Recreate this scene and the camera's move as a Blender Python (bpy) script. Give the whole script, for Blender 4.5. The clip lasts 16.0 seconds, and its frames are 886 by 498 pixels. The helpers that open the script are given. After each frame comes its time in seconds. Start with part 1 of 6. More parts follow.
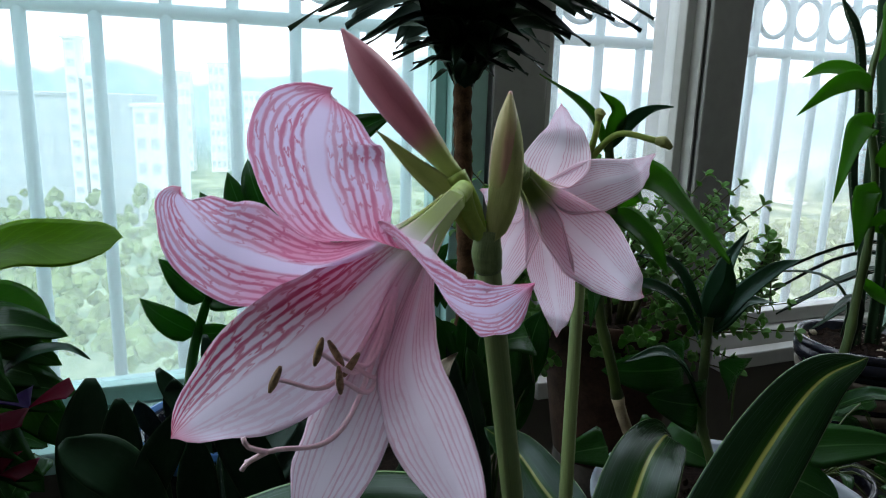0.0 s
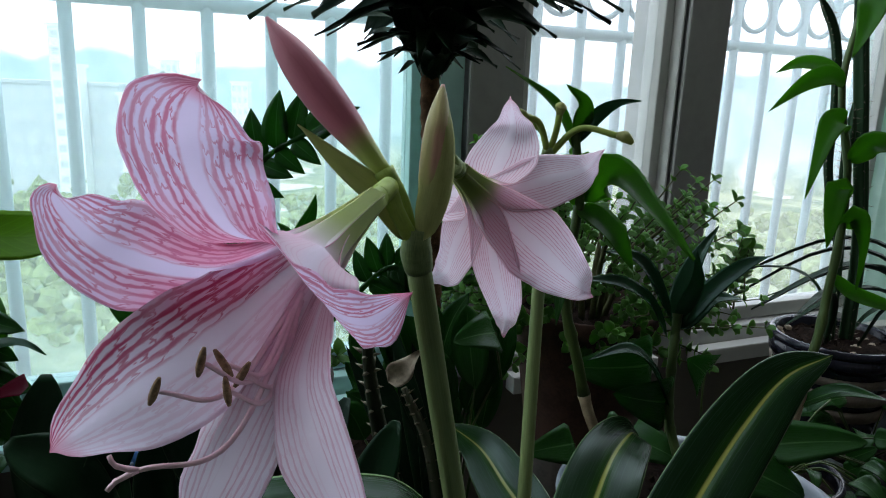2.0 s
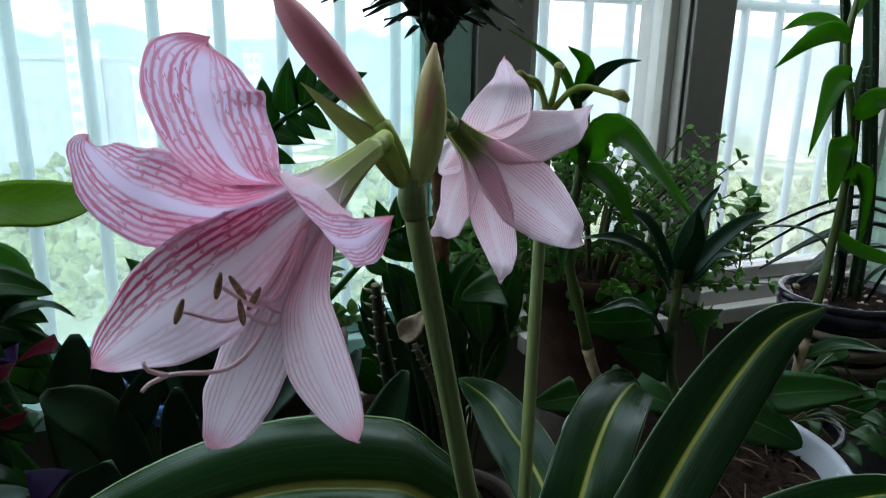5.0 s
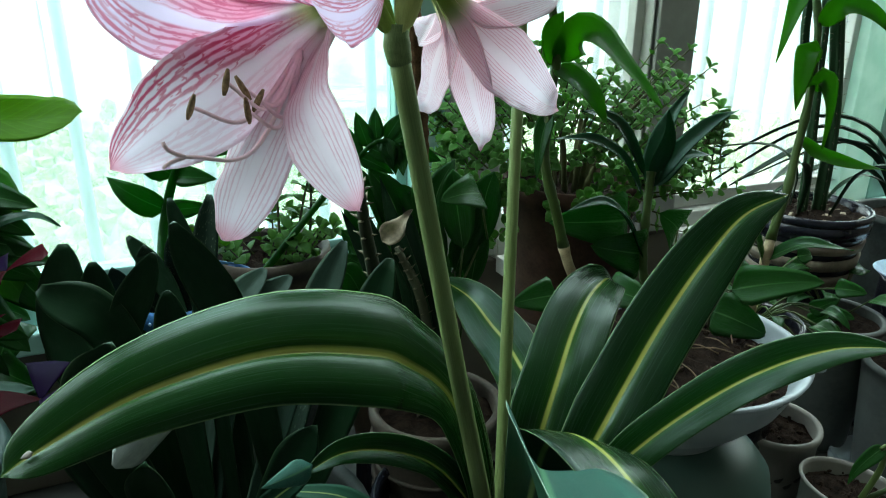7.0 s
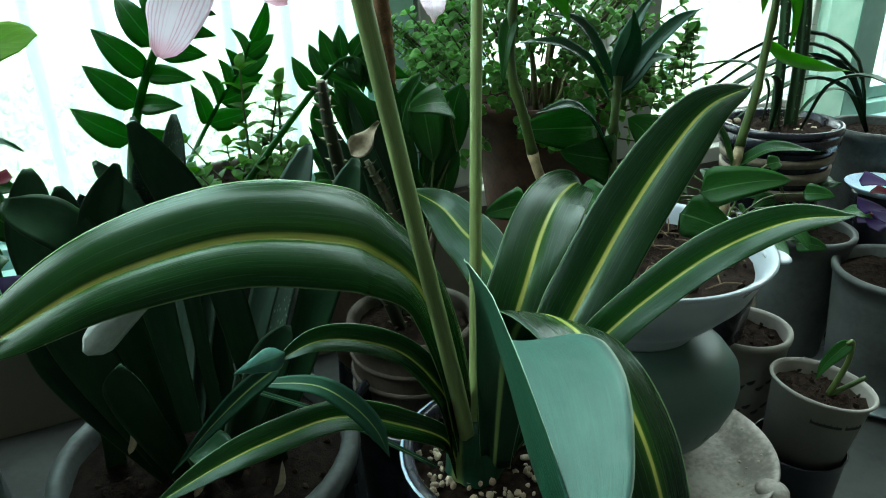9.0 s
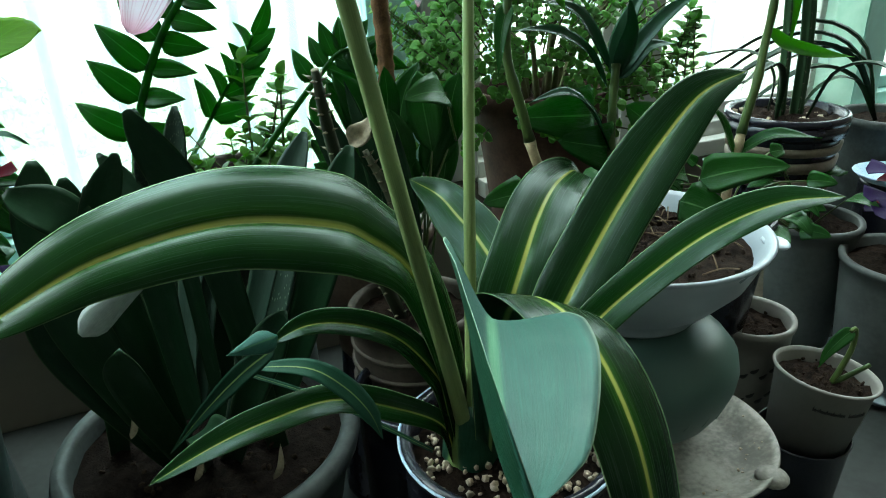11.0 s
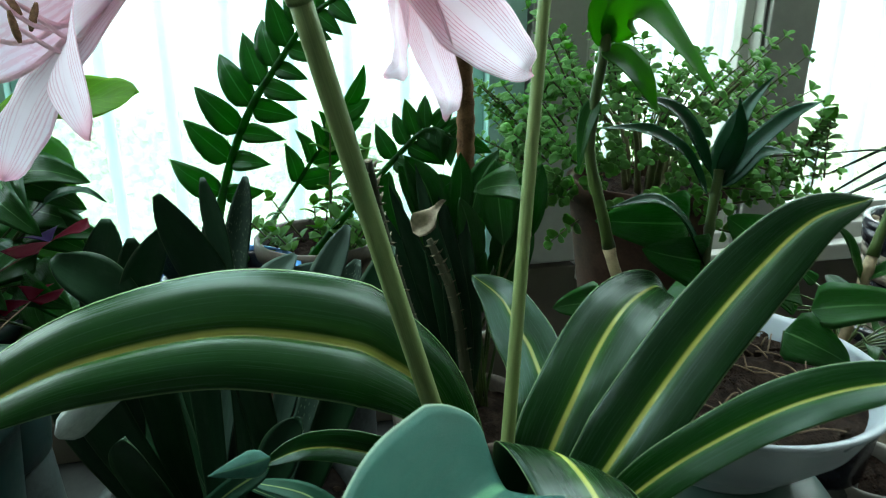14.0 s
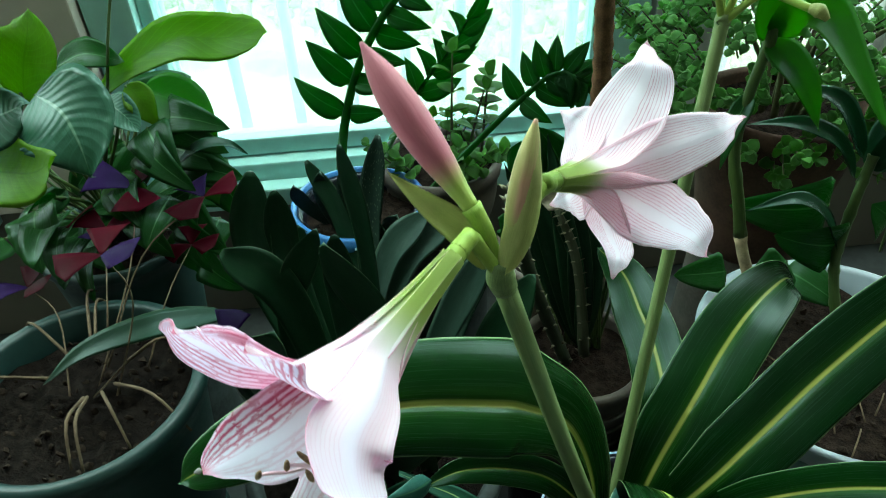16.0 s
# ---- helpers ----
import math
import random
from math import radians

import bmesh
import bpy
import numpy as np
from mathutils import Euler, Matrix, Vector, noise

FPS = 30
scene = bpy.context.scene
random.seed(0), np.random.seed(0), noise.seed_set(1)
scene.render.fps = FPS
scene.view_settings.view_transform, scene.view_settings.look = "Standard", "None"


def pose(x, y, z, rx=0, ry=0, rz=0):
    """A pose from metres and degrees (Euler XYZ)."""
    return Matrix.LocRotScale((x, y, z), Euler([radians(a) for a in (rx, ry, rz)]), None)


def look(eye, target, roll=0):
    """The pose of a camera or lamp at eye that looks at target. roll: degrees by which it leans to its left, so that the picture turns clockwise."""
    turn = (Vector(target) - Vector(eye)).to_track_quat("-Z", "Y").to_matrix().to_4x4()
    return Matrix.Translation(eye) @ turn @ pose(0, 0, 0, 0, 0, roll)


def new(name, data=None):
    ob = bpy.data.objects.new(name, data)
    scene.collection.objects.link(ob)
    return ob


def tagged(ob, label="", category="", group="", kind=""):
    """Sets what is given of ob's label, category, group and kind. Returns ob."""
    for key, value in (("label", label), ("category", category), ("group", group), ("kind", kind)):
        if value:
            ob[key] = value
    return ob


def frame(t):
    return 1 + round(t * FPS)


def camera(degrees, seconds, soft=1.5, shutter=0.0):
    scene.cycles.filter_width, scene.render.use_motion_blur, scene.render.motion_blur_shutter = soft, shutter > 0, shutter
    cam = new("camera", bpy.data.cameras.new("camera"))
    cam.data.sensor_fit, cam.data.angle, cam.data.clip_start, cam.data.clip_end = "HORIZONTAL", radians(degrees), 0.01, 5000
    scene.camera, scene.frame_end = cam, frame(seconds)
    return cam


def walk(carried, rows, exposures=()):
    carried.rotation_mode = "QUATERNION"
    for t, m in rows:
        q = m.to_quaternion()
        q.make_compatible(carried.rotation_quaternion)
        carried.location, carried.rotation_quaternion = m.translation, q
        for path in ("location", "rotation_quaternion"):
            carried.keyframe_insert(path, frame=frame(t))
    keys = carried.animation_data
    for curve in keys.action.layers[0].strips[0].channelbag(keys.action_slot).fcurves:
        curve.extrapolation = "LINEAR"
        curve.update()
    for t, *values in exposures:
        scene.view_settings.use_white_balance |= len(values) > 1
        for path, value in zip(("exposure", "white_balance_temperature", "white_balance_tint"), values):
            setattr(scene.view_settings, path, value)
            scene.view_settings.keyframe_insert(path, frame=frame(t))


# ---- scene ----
cam = camera(65.2, 16.0, soft=1.0, shutter=0.35)
PATH = [
    (0, (-0.001, 0.002, 0.699), (0.019, 1.954, 0.263), 1.8),
    (0.5, (0.006, -0.001, 0.706), (0.035, 1.956, 0.294), 1.9),
    (1, (0.012, 0.0, 0.708), (0.06, 1.959, 0.307), 2.1),
    (1.5, (0.015, 0.005, 0.704), (0.065, 1.957, 0.269), 2.1),
    (2, (0.018, 0.011, 0.7), (0.072, 1.957, 0.243), 2.3),
    (2.5, (0.015, 0.008, 0.707), (0.052, 1.96, 0.271), 2.2),
    (3, (0.019, 0.002, 0.716), (0.037, 1.959, 0.307), 2.4),
    (5.5, (0.025, -0.016, 0.687), (0.038, 1.887, 0.073), 0.9),
    (6, (0.025, -0.025, 0.677), (0.044, 1.86, 0.009), 0.7),
    (6.5, (0.024, -0.033, 0.673), (0.069, 1.853, 0.008), 0.5),
    (7, (0.022, -0.039, 0.666), (0.1, 1.838, -0.019), 0.5),
    (7.5, (0.024, -0.045, 0.659), (0.119, 1.824, -0.047), -0.3),
    (8, (0.028, -0.048, 0.648), (0.146, 1.804, -0.099), -0.4),
    (8.5, (0.031, -0.051, 0.637), (0.155, 1.783, -0.15), -0.8),
    (9, (0.033, -0.057, 0.63), (0.15, 1.77, -0.174), -1.4),
    (11.5, (0.053, -0.065, 0.624), (0.117, 1.762, -0.186), -2.4),
    (12, (0.062, -0.061, 0.633), (0.066, 1.782, -0.143), -1.7),
    (12.5, (0.069, -0.047, 0.639), (-0.026, 1.807, -0.105), -1.1),
    (13, (0.073, -0.031, 0.64), (-0.098, 1.819, -0.098), -0.1),
    (13.5, (0.105, -0.015, 0.639), (-0.132, 1.827, -0.106), -1.3),
    (14, (0.095, -0.003, 0.643), (-0.171, 1.863, -0.025), 0.1),
    (14.5, (0.082, 0.026, 0.68), (-0.269, 1.782, -0.211), 0.8),
    (15, (0.055, 0.031, 0.731), (-0.362, 1.668, -0.341), 1.0),
    (15.5, (0.046, 0.045, 0.766), (-0.384, 1.602, -0.414), 0.4),
    (16, (0.047, 0.047, 0.801), (-0.396, 1.555, -0.435), -2.3),
]
# seconds, stops, kelvin, tint
EXPOSURE = [(0.0, 0.36, 6450, 23), (3.2, 0.34, 6450, 22), (5.5, 0.65, 6430, 20), (6.0, 1.1, 6620, 5), (7.0, 1.37, 6650, 0), (9.0, 1.79, 6640, -2), (11.5, 1.88, 6660, 0), (12.5, 1.75, 6660, 0), (14.0, 1.75, 6600, 1), (15.0, 1.60, 6580, -9), (16.0, 1.63, 6620, -10)]
walk(cam, [(t, look(eye, target, roll)) for t, eye, target, roll in PATH], EXPOSURE)

# ---- world and light ----
world = bpy.data.worlds.new("sky")
scene.world = world
world.use_nodes = True
wt = world.node_tree
sky = wt.nodes.new("ShaderNodeTexSky")
sky.sky_type = "NISHITA"
sky.sun_disc = False
sky.sun_elevation, sky.sun_rotation = radians(50), radians(200)
wt.nodes["Background"].inputs["Strength"].default_value = 0.12
wt.links.new(sky.outputs["Color"], wt.nodes["Background"].inputs["Color"])

THETA = math.atan(0.4)                       # the window wall's turn
WALL = Matrix.Translation((0, 1.0, 0)) @ Matrix.Rotation(THETA, 4, "Z")   # local x along the wall, y outward


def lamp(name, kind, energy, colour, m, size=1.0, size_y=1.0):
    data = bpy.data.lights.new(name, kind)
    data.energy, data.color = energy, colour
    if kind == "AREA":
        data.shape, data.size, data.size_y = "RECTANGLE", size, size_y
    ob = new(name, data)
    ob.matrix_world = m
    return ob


sun = lamp("sun", "SUN", 1.2, (1.0, 0.95, 0.88), look((0, -20, 30), (0, 5, 0)))
sun.data.angle = radians(10)
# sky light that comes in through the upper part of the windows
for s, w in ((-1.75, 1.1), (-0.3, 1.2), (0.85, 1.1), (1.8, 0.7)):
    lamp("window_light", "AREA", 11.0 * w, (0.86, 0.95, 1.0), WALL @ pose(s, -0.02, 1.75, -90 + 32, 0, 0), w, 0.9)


# ---- node materials ----
class Mat:
    """A small helper for node materials."""

    def __init__(self, name):
        self.m = bpy.data.materials.new(name)
        self.m.use_nodes = True
        self.t = self.m.node_tree
        self.b = self.t.nodes["Principled BSDF"]
        self.out = self.t.nodes["Material Output"]

    def node(self, kind, **kw):
        n = self.t.nodes.new(kind)
        for k, v in kw.items():
            if k == "operation":
                n.operation = v
            elif k == "blend_type":
                n.blend_type = v
            elif k == "data_type":
                n.data_type = v
            elif k == "feature":
                n.feature = v
            elif k == "bands_direction":
                n.bands_direction = v
        return n

    def put(self, sock, v):
        if isinstance(v, bpy.types.NodeSocket):
            self.t.links.new(v, sock)
        else:
            if isinstance(v, (tuple, list)) and len(v) == 3 and sock.type == "RGBA":
                v = (*v, 1)
            sock.default_value = v

    def math(self, op, a, b=0.0, c=0.0):
        n = self.node("ShaderNodeMath", operation=op)
        self.put(n.inputs[0], a), self.put(n.inputs[1], b), self.put(n.inputs[2], c)
        return n.outputs[0]

    def mix(self, f, a, b, mode="MIX"):
        n = self.node("ShaderNodeMix", data_type="RGBA", blend_type=mode)
        self.put(n.inputs[0], f), self.put(n.inputs[6], a), self.put(n.inputs[7], b)
        return n.outputs[2]

    def ramp(self, f, lo, hi):
        n = self.node("ShaderNodeMapRange")
        n.interpolation_type = "SMOOTHSTEP"
        self.put(n.inputs[0], f), self.put(n.inputs[1], lo), self.put(n.inputs[2], hi)
        return n.outputs[0]

    def uv(self, sx=1.0, sy=1.0):
        n = self.node("ShaderNodeUVMap")
        n.uv_map = "UVMap"
        if sx == 1.0 and sy == 1.0:
            return n.outputs[0]
        m = self.node("ShaderNodeMapping")
        self.t.links.new(n.outputs[0], m.inputs[0])
        m.inputs["Scale"].default_value = (sx, sy, 1)
        return m.outputs[0]

    def uvxy(self):
        n = self.node("ShaderNodeSeparateXYZ")
        self.put(n.inputs[0], self.uv())
        return n.outputs[0], n.outputs[1]

    def obj(self):
        return self.node("ShaderNodeTexCoord").outputs["Object"]

    def noise(self, co, scale, detail=3.0, rough=0.55, dist=0.0):
        n = self.node("ShaderNodeTexNoise")
        self.put(n.inputs["Vector"], co)
        n.inputs["Scale"].default_value, n.inputs["Detail"].default_value = scale, detail
        n.inputs["Roughness"].default_value, n.inputs["Distortion"].default_value = rough, dist
        return n.outputs[0]

    def voronoi(self, co, scale, feature="F1", rnd=1.0):
        n = self.node("ShaderNodeTexVoronoi", feature=feature)
        self.put(n.inputs["Vector"], co)
        n.inputs["Scale"].default_value, n.inputs["Randomness"].default_value = scale, rnd
        return n.outputs[0]

    def random(self):
        return self.node("ShaderNodeObjectInfo").outputs["Random"]

    def bump(self, h, strength=0.3, dist=0.001):
        n = self.node("ShaderNodeBump")
        self.put(n.inputs["Height"], h)
        n.inputs["Strength"].default_value, n.inputs["Distance"].default_value = strength, dist
        self.t.links.new(n.outputs[0], self.b.inputs["Normal"])
        return n.outputs[0]

    def set(self, colour=None, rough=0.5, metal=0.0, spec=0.5):
        if colour is not None:
            self.put(self.b.inputs["Base Color"], colour)
        self.put(self.b.inputs["Roughness"], rough)
        self.b.inputs["Metallic"].default_value = metal
        self.put(self.b.inputs["Specular IOR Level"], spec)
        return self

    def thin(self, colour, amount):
        """Light that shines through a thin leaf or petal."""
        tr = self.node("ShaderNodeBsdfTranslucent")
        self.put(tr.inputs[0], colour)
        mx = self.node("ShaderNodeMixShader")
        self.put(mx.inputs[0], amount)
        self.t.links.new(self.b.outputs[0], mx.inputs[1])
        self.t.links.new(tr.outputs[0], mx.inputs[2])
        self.t.links.new(mx.outputs[0], self.out.inputs[0])
        return self


def plain(name, colour, rough=0.5, metal=0.0, vary=0.25, scale=40.0, bump=0.15, dist=0.0006, fine=None, spec=0.4):
    """Paint, plastic, clay: one colour with stains at two scales and a fine relief."""
    m = Mat(name)
    co = m.obj()
    n1, n2 = m.noise(co, scale, 4), m.noise(co, scale * (fine or 9), 3)
    f = m.math("ADD", m.math("MULTIPLY", n1, 0.65), m.math("MULTIPLY", n2, 0.35))
    dark = tuple(c * (1 - vary) for c in colour)
    light = tuple(min(1.0, c * (1 + vary * 0.6)) for c in colour)
    m.set(m.mix(m.ramp(f, 0.35, 0.65), dark, light), m.math("ADD", m.math("MULTIPLY", n2, 0.2), rough - 0.1), metal, spec)
    if bump:
        m.bump(f, bump, dist)
    return m.m


def leaf_mat(name, colour, tip=None, rib=None, band=None, rough=0.4, thin=0.25, glow=None, veins=0.0, edge=None, speck=None, spec=0.28, ribw=0.03, streaks=0.25, edgew=0.04, dust=0.0, grain=0.0):
    """Leaf: two greens, long streaks, a midrib, side veins, a pale rim, each leaf a little different."""
    m = Mat(name)
    u, v = m.uvxy()
    streak = m.noise(m.uv(26, 1.6), 3.0, 4, 0.6)
    blot = m.noise(m.uv(2.0, 3.0), 2.0, 3)
    rnd = m.random()
    dark = tuple(c * 0.62 for c in colour)
    lite = tip or tuple(min(1, c * 1.45) for c in colour)
    f = m.math("ADD", m.math("MULTIPLY", streak, 0.45), m.math("ADD", m.math("MULTIPLY", blot, 0.35), m.math("MULTIPLY", rnd, 0.3)))
    col = m.mix(m.ramp(f, 0.3, 0.8), dark, lite)
    du = m.math("ABSOLUTE", m.math("SUBTRACT", u, 0.5))
    if veins:
        w = m.math("SINE", m.math("MULTIPLY", m.math("SUBTRACT", v, m.math("MULTIPLY", du, 0.5)), 75.0))
        col = m.mix(m.math("MULTIPLY", m.ramp(w, 0.75, 1.0), veins), col, lite)
    if speck:
        sp = m.voronoi(m.uv(5, 14), 3.0)
        col = m.mix(m.math("MULTIPLY", m.ramp(sp, 0.28, 0.12), 0.7), col, speck)
    if edge:
        col = m.mix(m.math("MULTIPLY", m.ramp(du, 0.495 - edgew, 0.497), 0.8), col, edge)
    if dust:
        fleck = m.noise(m.uv(9, 30), 9.0, 2, 0.7)
        haze = m.noise(m.uv(1.5, 4), 2.5, 3)
        col = m.mix(m.math("MULTIPLY", m.math("ADD", m.ramp(fleck, 0.66, 0.76), m.math("MULTIPLY", m.ramp(haze, 0.5, 0.8), 0.35)), dust), col, (0.30, 0.36, 0.32))
    if band:
        near = m.math("ADD", du, m.math("MULTIPLY", m.math("SUBTRACT", m.noise(m.uv(50, 1.5), 2.0), 0.5), 0.10))
        col = m.mix(m.math("MULTIPLY", m.ramp(near, 0.17, 0.03), 0.75), col, band)
    if rib:
        wob = m.math("ADD", du, m.math("MULTIPLY", m.math("SUBTRACT", m.noise(m.uv(60, 2), 2.0), 0.5), ribw * 0.9))
        fade = m.math("SUBTRACT", 1.0, m.math("MULTIPLY", m.ramp(v, 0.75, 1.0), 0.5))
        wob = m.math("MULTIPLY", wob, m.math("ADD", 0.62, m.math("MULTIPLY", v, 0.6)))
        col = m.mix(m.math("MULTIPLY", m.ramp(wob, ribw * 1.5, ribw * 0.4), fade), col, rib)
    gloss = m.math("ADD", rough - 0.16 * (0.5 + streaks) * 0.6, m.math("MULTIPLY", streak, 0.16 * (0.6 + 1.4 * streaks)))
    relief = m.math("ADD", m.math("MULTIPLY", streak, 0.7), m.math("MULTIPLY", blot, 0.4))
    if veins:
        relief = m.math("ADD", relief, m.math("MULTIPLY", w, 1.6 * veins))
    # fine ribbing; streaky sheen and dust are mixed into the colour as greyish streaks
    if grain:
        fibre = m.noise(m.uv(95, 2.2), 3.0, 3, 0.7)
        film = m.math("MULTIPLY", m.ramp(fibre, 0.48, 0.72), m.ramp(m.noise(m.uv(3, 2.5), 2.0, 3), 0.42, 0.72))
        col = m.mix(m.math("MULTIPLY", film, grain), col, (0.11, 0.22, 0.16))
        gloss = m.math("ADD", gloss, m.math("MULTIPLY", fibre, 0.35 * grain))
        relief = m.math("ADD", relief, m.math("MULTIPLY", fibre, 2.2 * grain))
    m.set(col, gloss, spec=spec)
    m.b.inputs["Specular Tint"].default_value = (0.72, 1.0, 0.96, 1)
    m.bump(relief, streaks, 0.0006)
    if thin:
        m.thin(m.mix(0.5, col, glow or lite), thin)
    return m.m


def petal_mat(name, strength, base, flush, vein=(0.60, 0.035, 0.13), out=False, thin=0.6, cells=13.0, links=0.85, width=0.19, blush=None, half=0.0, flushed=0.75):
    """Petal: lilac-white, with a net of crisp red veins that spares the midrib, yellow-green deep in the throat. half: how much weaker the net is on one side."""
    m = Mat(name)
    u, v = m.uvxy()
    du = m.math("ABSOLUTE", m.math("SUBTRACT", u, 0.5))
    wob = m.noise(m.uv(3, 5), 2.2, 3)
    jit = m.noise(m.uv(14, 10), 2.0, 2)
    # veins run from foot to tip, waver, and are joined by slanting cross links
    x = m.math("ADD", m.math("MULTIPLY", u, cells), m.math("ADD", m.math("MULTIPLY", wob, 0.9), m.math("MULTIPLY", jit, 0.30)))
    fx = m.math("FRACT", x)
    dx = m.math("SUBTRACT", 0.5, m.math("ABSOLUTE", m.math("SUBTRACT", fx, 0.5)))
    wn = m.node("ShaderNodeTexWhiteNoise")
    wn.noise_dimensions = "1D"
    m.put(wn.inputs["W"], m.math("FLOOR", x))
    y = m.math("ADD", m.math("ADD", m.math("MULTIPLY", v, 13.0), m.math("MULTIPLY", wn.outputs[0], 3.0)), m.math("ADD", m.math("MULTIPLY", fx, 0.45), m.math("MULTIPLY", jit, 1.3)))
    dy = m.math("SUBTRACT", 0.5, m.math("ABSOLUTE", m.math("SUBTRACT", m.math("FRACT", y), 0.5)))
    long_ = m.ramp(m.math("ADD", dx, m.math("MULTIPLY", m.math("SUBTRACT", jit, 0.5), 0.16)), width, width * 0.3)
    cross = m.math("MULTIPLY", m.ramp(dy, 0.12, 0.03), links)
    veins = m.math("MAXIMUM", long_, cross)
    keep = m.math("MULTIPLY", m.ramp(m.math("ADD", du, m.math("MULTIPLY", m.math("SUBTRACT", wob, 0.5), 0.06)), 0.055, 0.10), m.ramp(v, 0.2, 0.42))
    patch = m.math("ADD", 0.55, m.math("MULTIPLY", m.ramp(m.noise(m.uv(2, 2), 2.0, 2), 0.3, 0.6), 0.45))
    veins = m.math("MULTIPLY", m.math("MULTIPLY", veins, patch), m.math("MULTIPLY", keep, strength))
    if half:
        veins = m.math("MULTIPLY", veins, m.math("SUBTRACT", 1.0, m.math("MULTIPLY", m.ramp(u, 0.47, 0.53) if half > 0 else m.ramp(u, 0.53, 0.47), abs(half))))
    # a flush beside the midrib near the throat, and at the very rim
    deep = m.math("MULTIPLY", m.math("MULTIPLY", m.ramp(du, 0.05, 0.14), m.ramp(v, 0.74, 0.42)), m.math("MULTIPLY", m.ramp(v, 0.22, 0.36), flushed))
    rim = m.math("MULTIPLY", m.ramp(du, 0.45, 0.5), 0.30)
    soft = m.math("MULTIPLY", m.math("MAXIMUM", deep, m.math("MAXIMUM", rim, m.math("MULTIPLY", m.ramp(v, 0.93, 1.0), 0.9))), m.math("ADD", 0.5, m.math("MULTIPLY", wob, 0.7)))
    col = m.mix(m.math("MINIMUM", soft, 1.0), base, flush)
    if blush:
        col = m.mix(m.math("MULTIPLY", m.ramp(v, 0.78, 0.34), 0.7), col, blush)
    col = m.mix(veins, col, vein)
    throat = (0.78, 0.80, 0.48) if not out else (0.34, 0.46, 0.09)
    col = m.mix(m.ramp(v, 0.34 if out else 0.28, 0.13 if out else 0.08), col, throat)
    m.set(col, 0.5, spec=0.35)
    m.b.inputs["Sheen Weight"].default_value = 0.15
    rel = m.noise(m.uv(40, 3), 2.0, 3)
    m.bump(m.math("ADD", m.math("MULTIPLY", rel, 0.6), m.math("MULTIPLY", dx, 0.5)), 0.35, 0.0004)
    m.thin(m.mix(0.12, col, (0.97, 0.93, 1.0)), thin)
    return m.m


M = {}
# amaryllis and tongue leaves: narrow pale edge paints the rim light on their margins
M["amaryllis"] = leaf_mat("amaryllis_leaf", (0.0022, 0.0195, 0.0022), tip=(0.0048, 0.032, 0.0036), band=(0.018, 0.068, 0.006), rib=(0.34, 0.38, 0.085), rough=0.24, thin=0.12, glow=(0.05, 0.30, 0.02), ribw=0.026, streaks=0.22, spec=0.27, edge=(0.22, 0.34, 0.16), edgew=0.014, dust=0.025, grain=0.11)
M["amaryllis_under"] = leaf_mat("amaryllis_leaf_underside", (0.013, 0.062, 0.033), tip=(0.024, 0.085, 0.052), rib=(0.22, 0.34, 0.12), rough=0.35, thin=0.15, ribw=0.03, streaks=0.4, spec=0.14)
M["amaryllis_pale"] = leaf_mat("amaryllis_bloomy_leaf", (0.020, 0.108, 0.080), tip=(0.042, 0.165, 0.130), rough=0.42, thin=0.1, streaks=0.35, spec=0.35, dust=0.2, edge=(0.3, 0.42, 0.3), edgew=0.014, rib=(0.075, 0.225, 0.12), ribw=0.035, grain=0.55)
M["bleached"] = leaf_mat("bleached_leaf", (0.34, 0.42, 0.40), tip=(0.45, 0.52, 0.50), rough=0.55, thin=0.15)
M["scape"] = leaf_mat("flower_stalk", (0.135, 0.205, 0.070), tip=(0.215, 0.295, 0.115), rough=0.42, thin=0.0)
M["pedicel"] = leaf_mat("flower_neck", (0.20, 0.33, 0.045), tip=(0.34, 0.48, 0.09), rough=0.42, thin=0.08)
M["spathe"] = leaf_mat("bract", (0.27, 0.33, 0.09), tip=(0.48, 0.52, 0.2), rough=0.5, thin=0.3)
M["petal_up"] = petal_mat("petal_veined", 0.80, (0.86, 0.76, 0.93), (0.84, 0.20, 0.36), vein=(0.58, 0.022, 0.13), thin=0.60, cells=13.0, links=0.95, width=0.34, flushed=0.9)
M["petal_low"] = petal_mat("petal_pale", 0.40, (0.92, 0.86, 0.92), (0.86, 0.46, 0.58), vein=(0.54, 0.07, 0.20), blush=(0.92, 0.70, 0.72), thin=0.70, cells=13.0, links=0.3, width=0.24)
M["petal_side"] = petal_mat("petal_half_veined", 1.0, (0.92, 0.86, 0.93), (0.88, 0.40, 0.52), vein=(0.56, 0.020, 0.12), thin=0.70, cells=13.0, links=0.9, width=0.33, blush=(0.92, 0.78, 0.80), half=-0.78, flushed=0.3)
M["petal_out"] = petal_mat("petal_outside", 0.12, (0.82, 0.805, 0.885), (0.84, 0.64, 0.72), vein=(0.52, 0.10, 0.25), out=True, thin=0.62, cells=19.0, links=0.0, width=0.18, flushed=0.25)
M["petal_back"] = petal_mat("petal_lined_outside", 0.52, (0.90, 0.88, 0.94), (0.90, 0.74, 0.80), vein=(0.52, 0.08, 0.22), out=True, thin=0.68, cells=21.0, links=0.0, width=0.17, flushed=0.15)
M["bud"] = petal_mat("bud_skin", 0.3, (0.47, 0.155, 0.195), (0.42, 0.12, 0.165), vein=(0.34, 0.08, 0.11), out=True, thin=0.15, links=0.1, width=0.15)
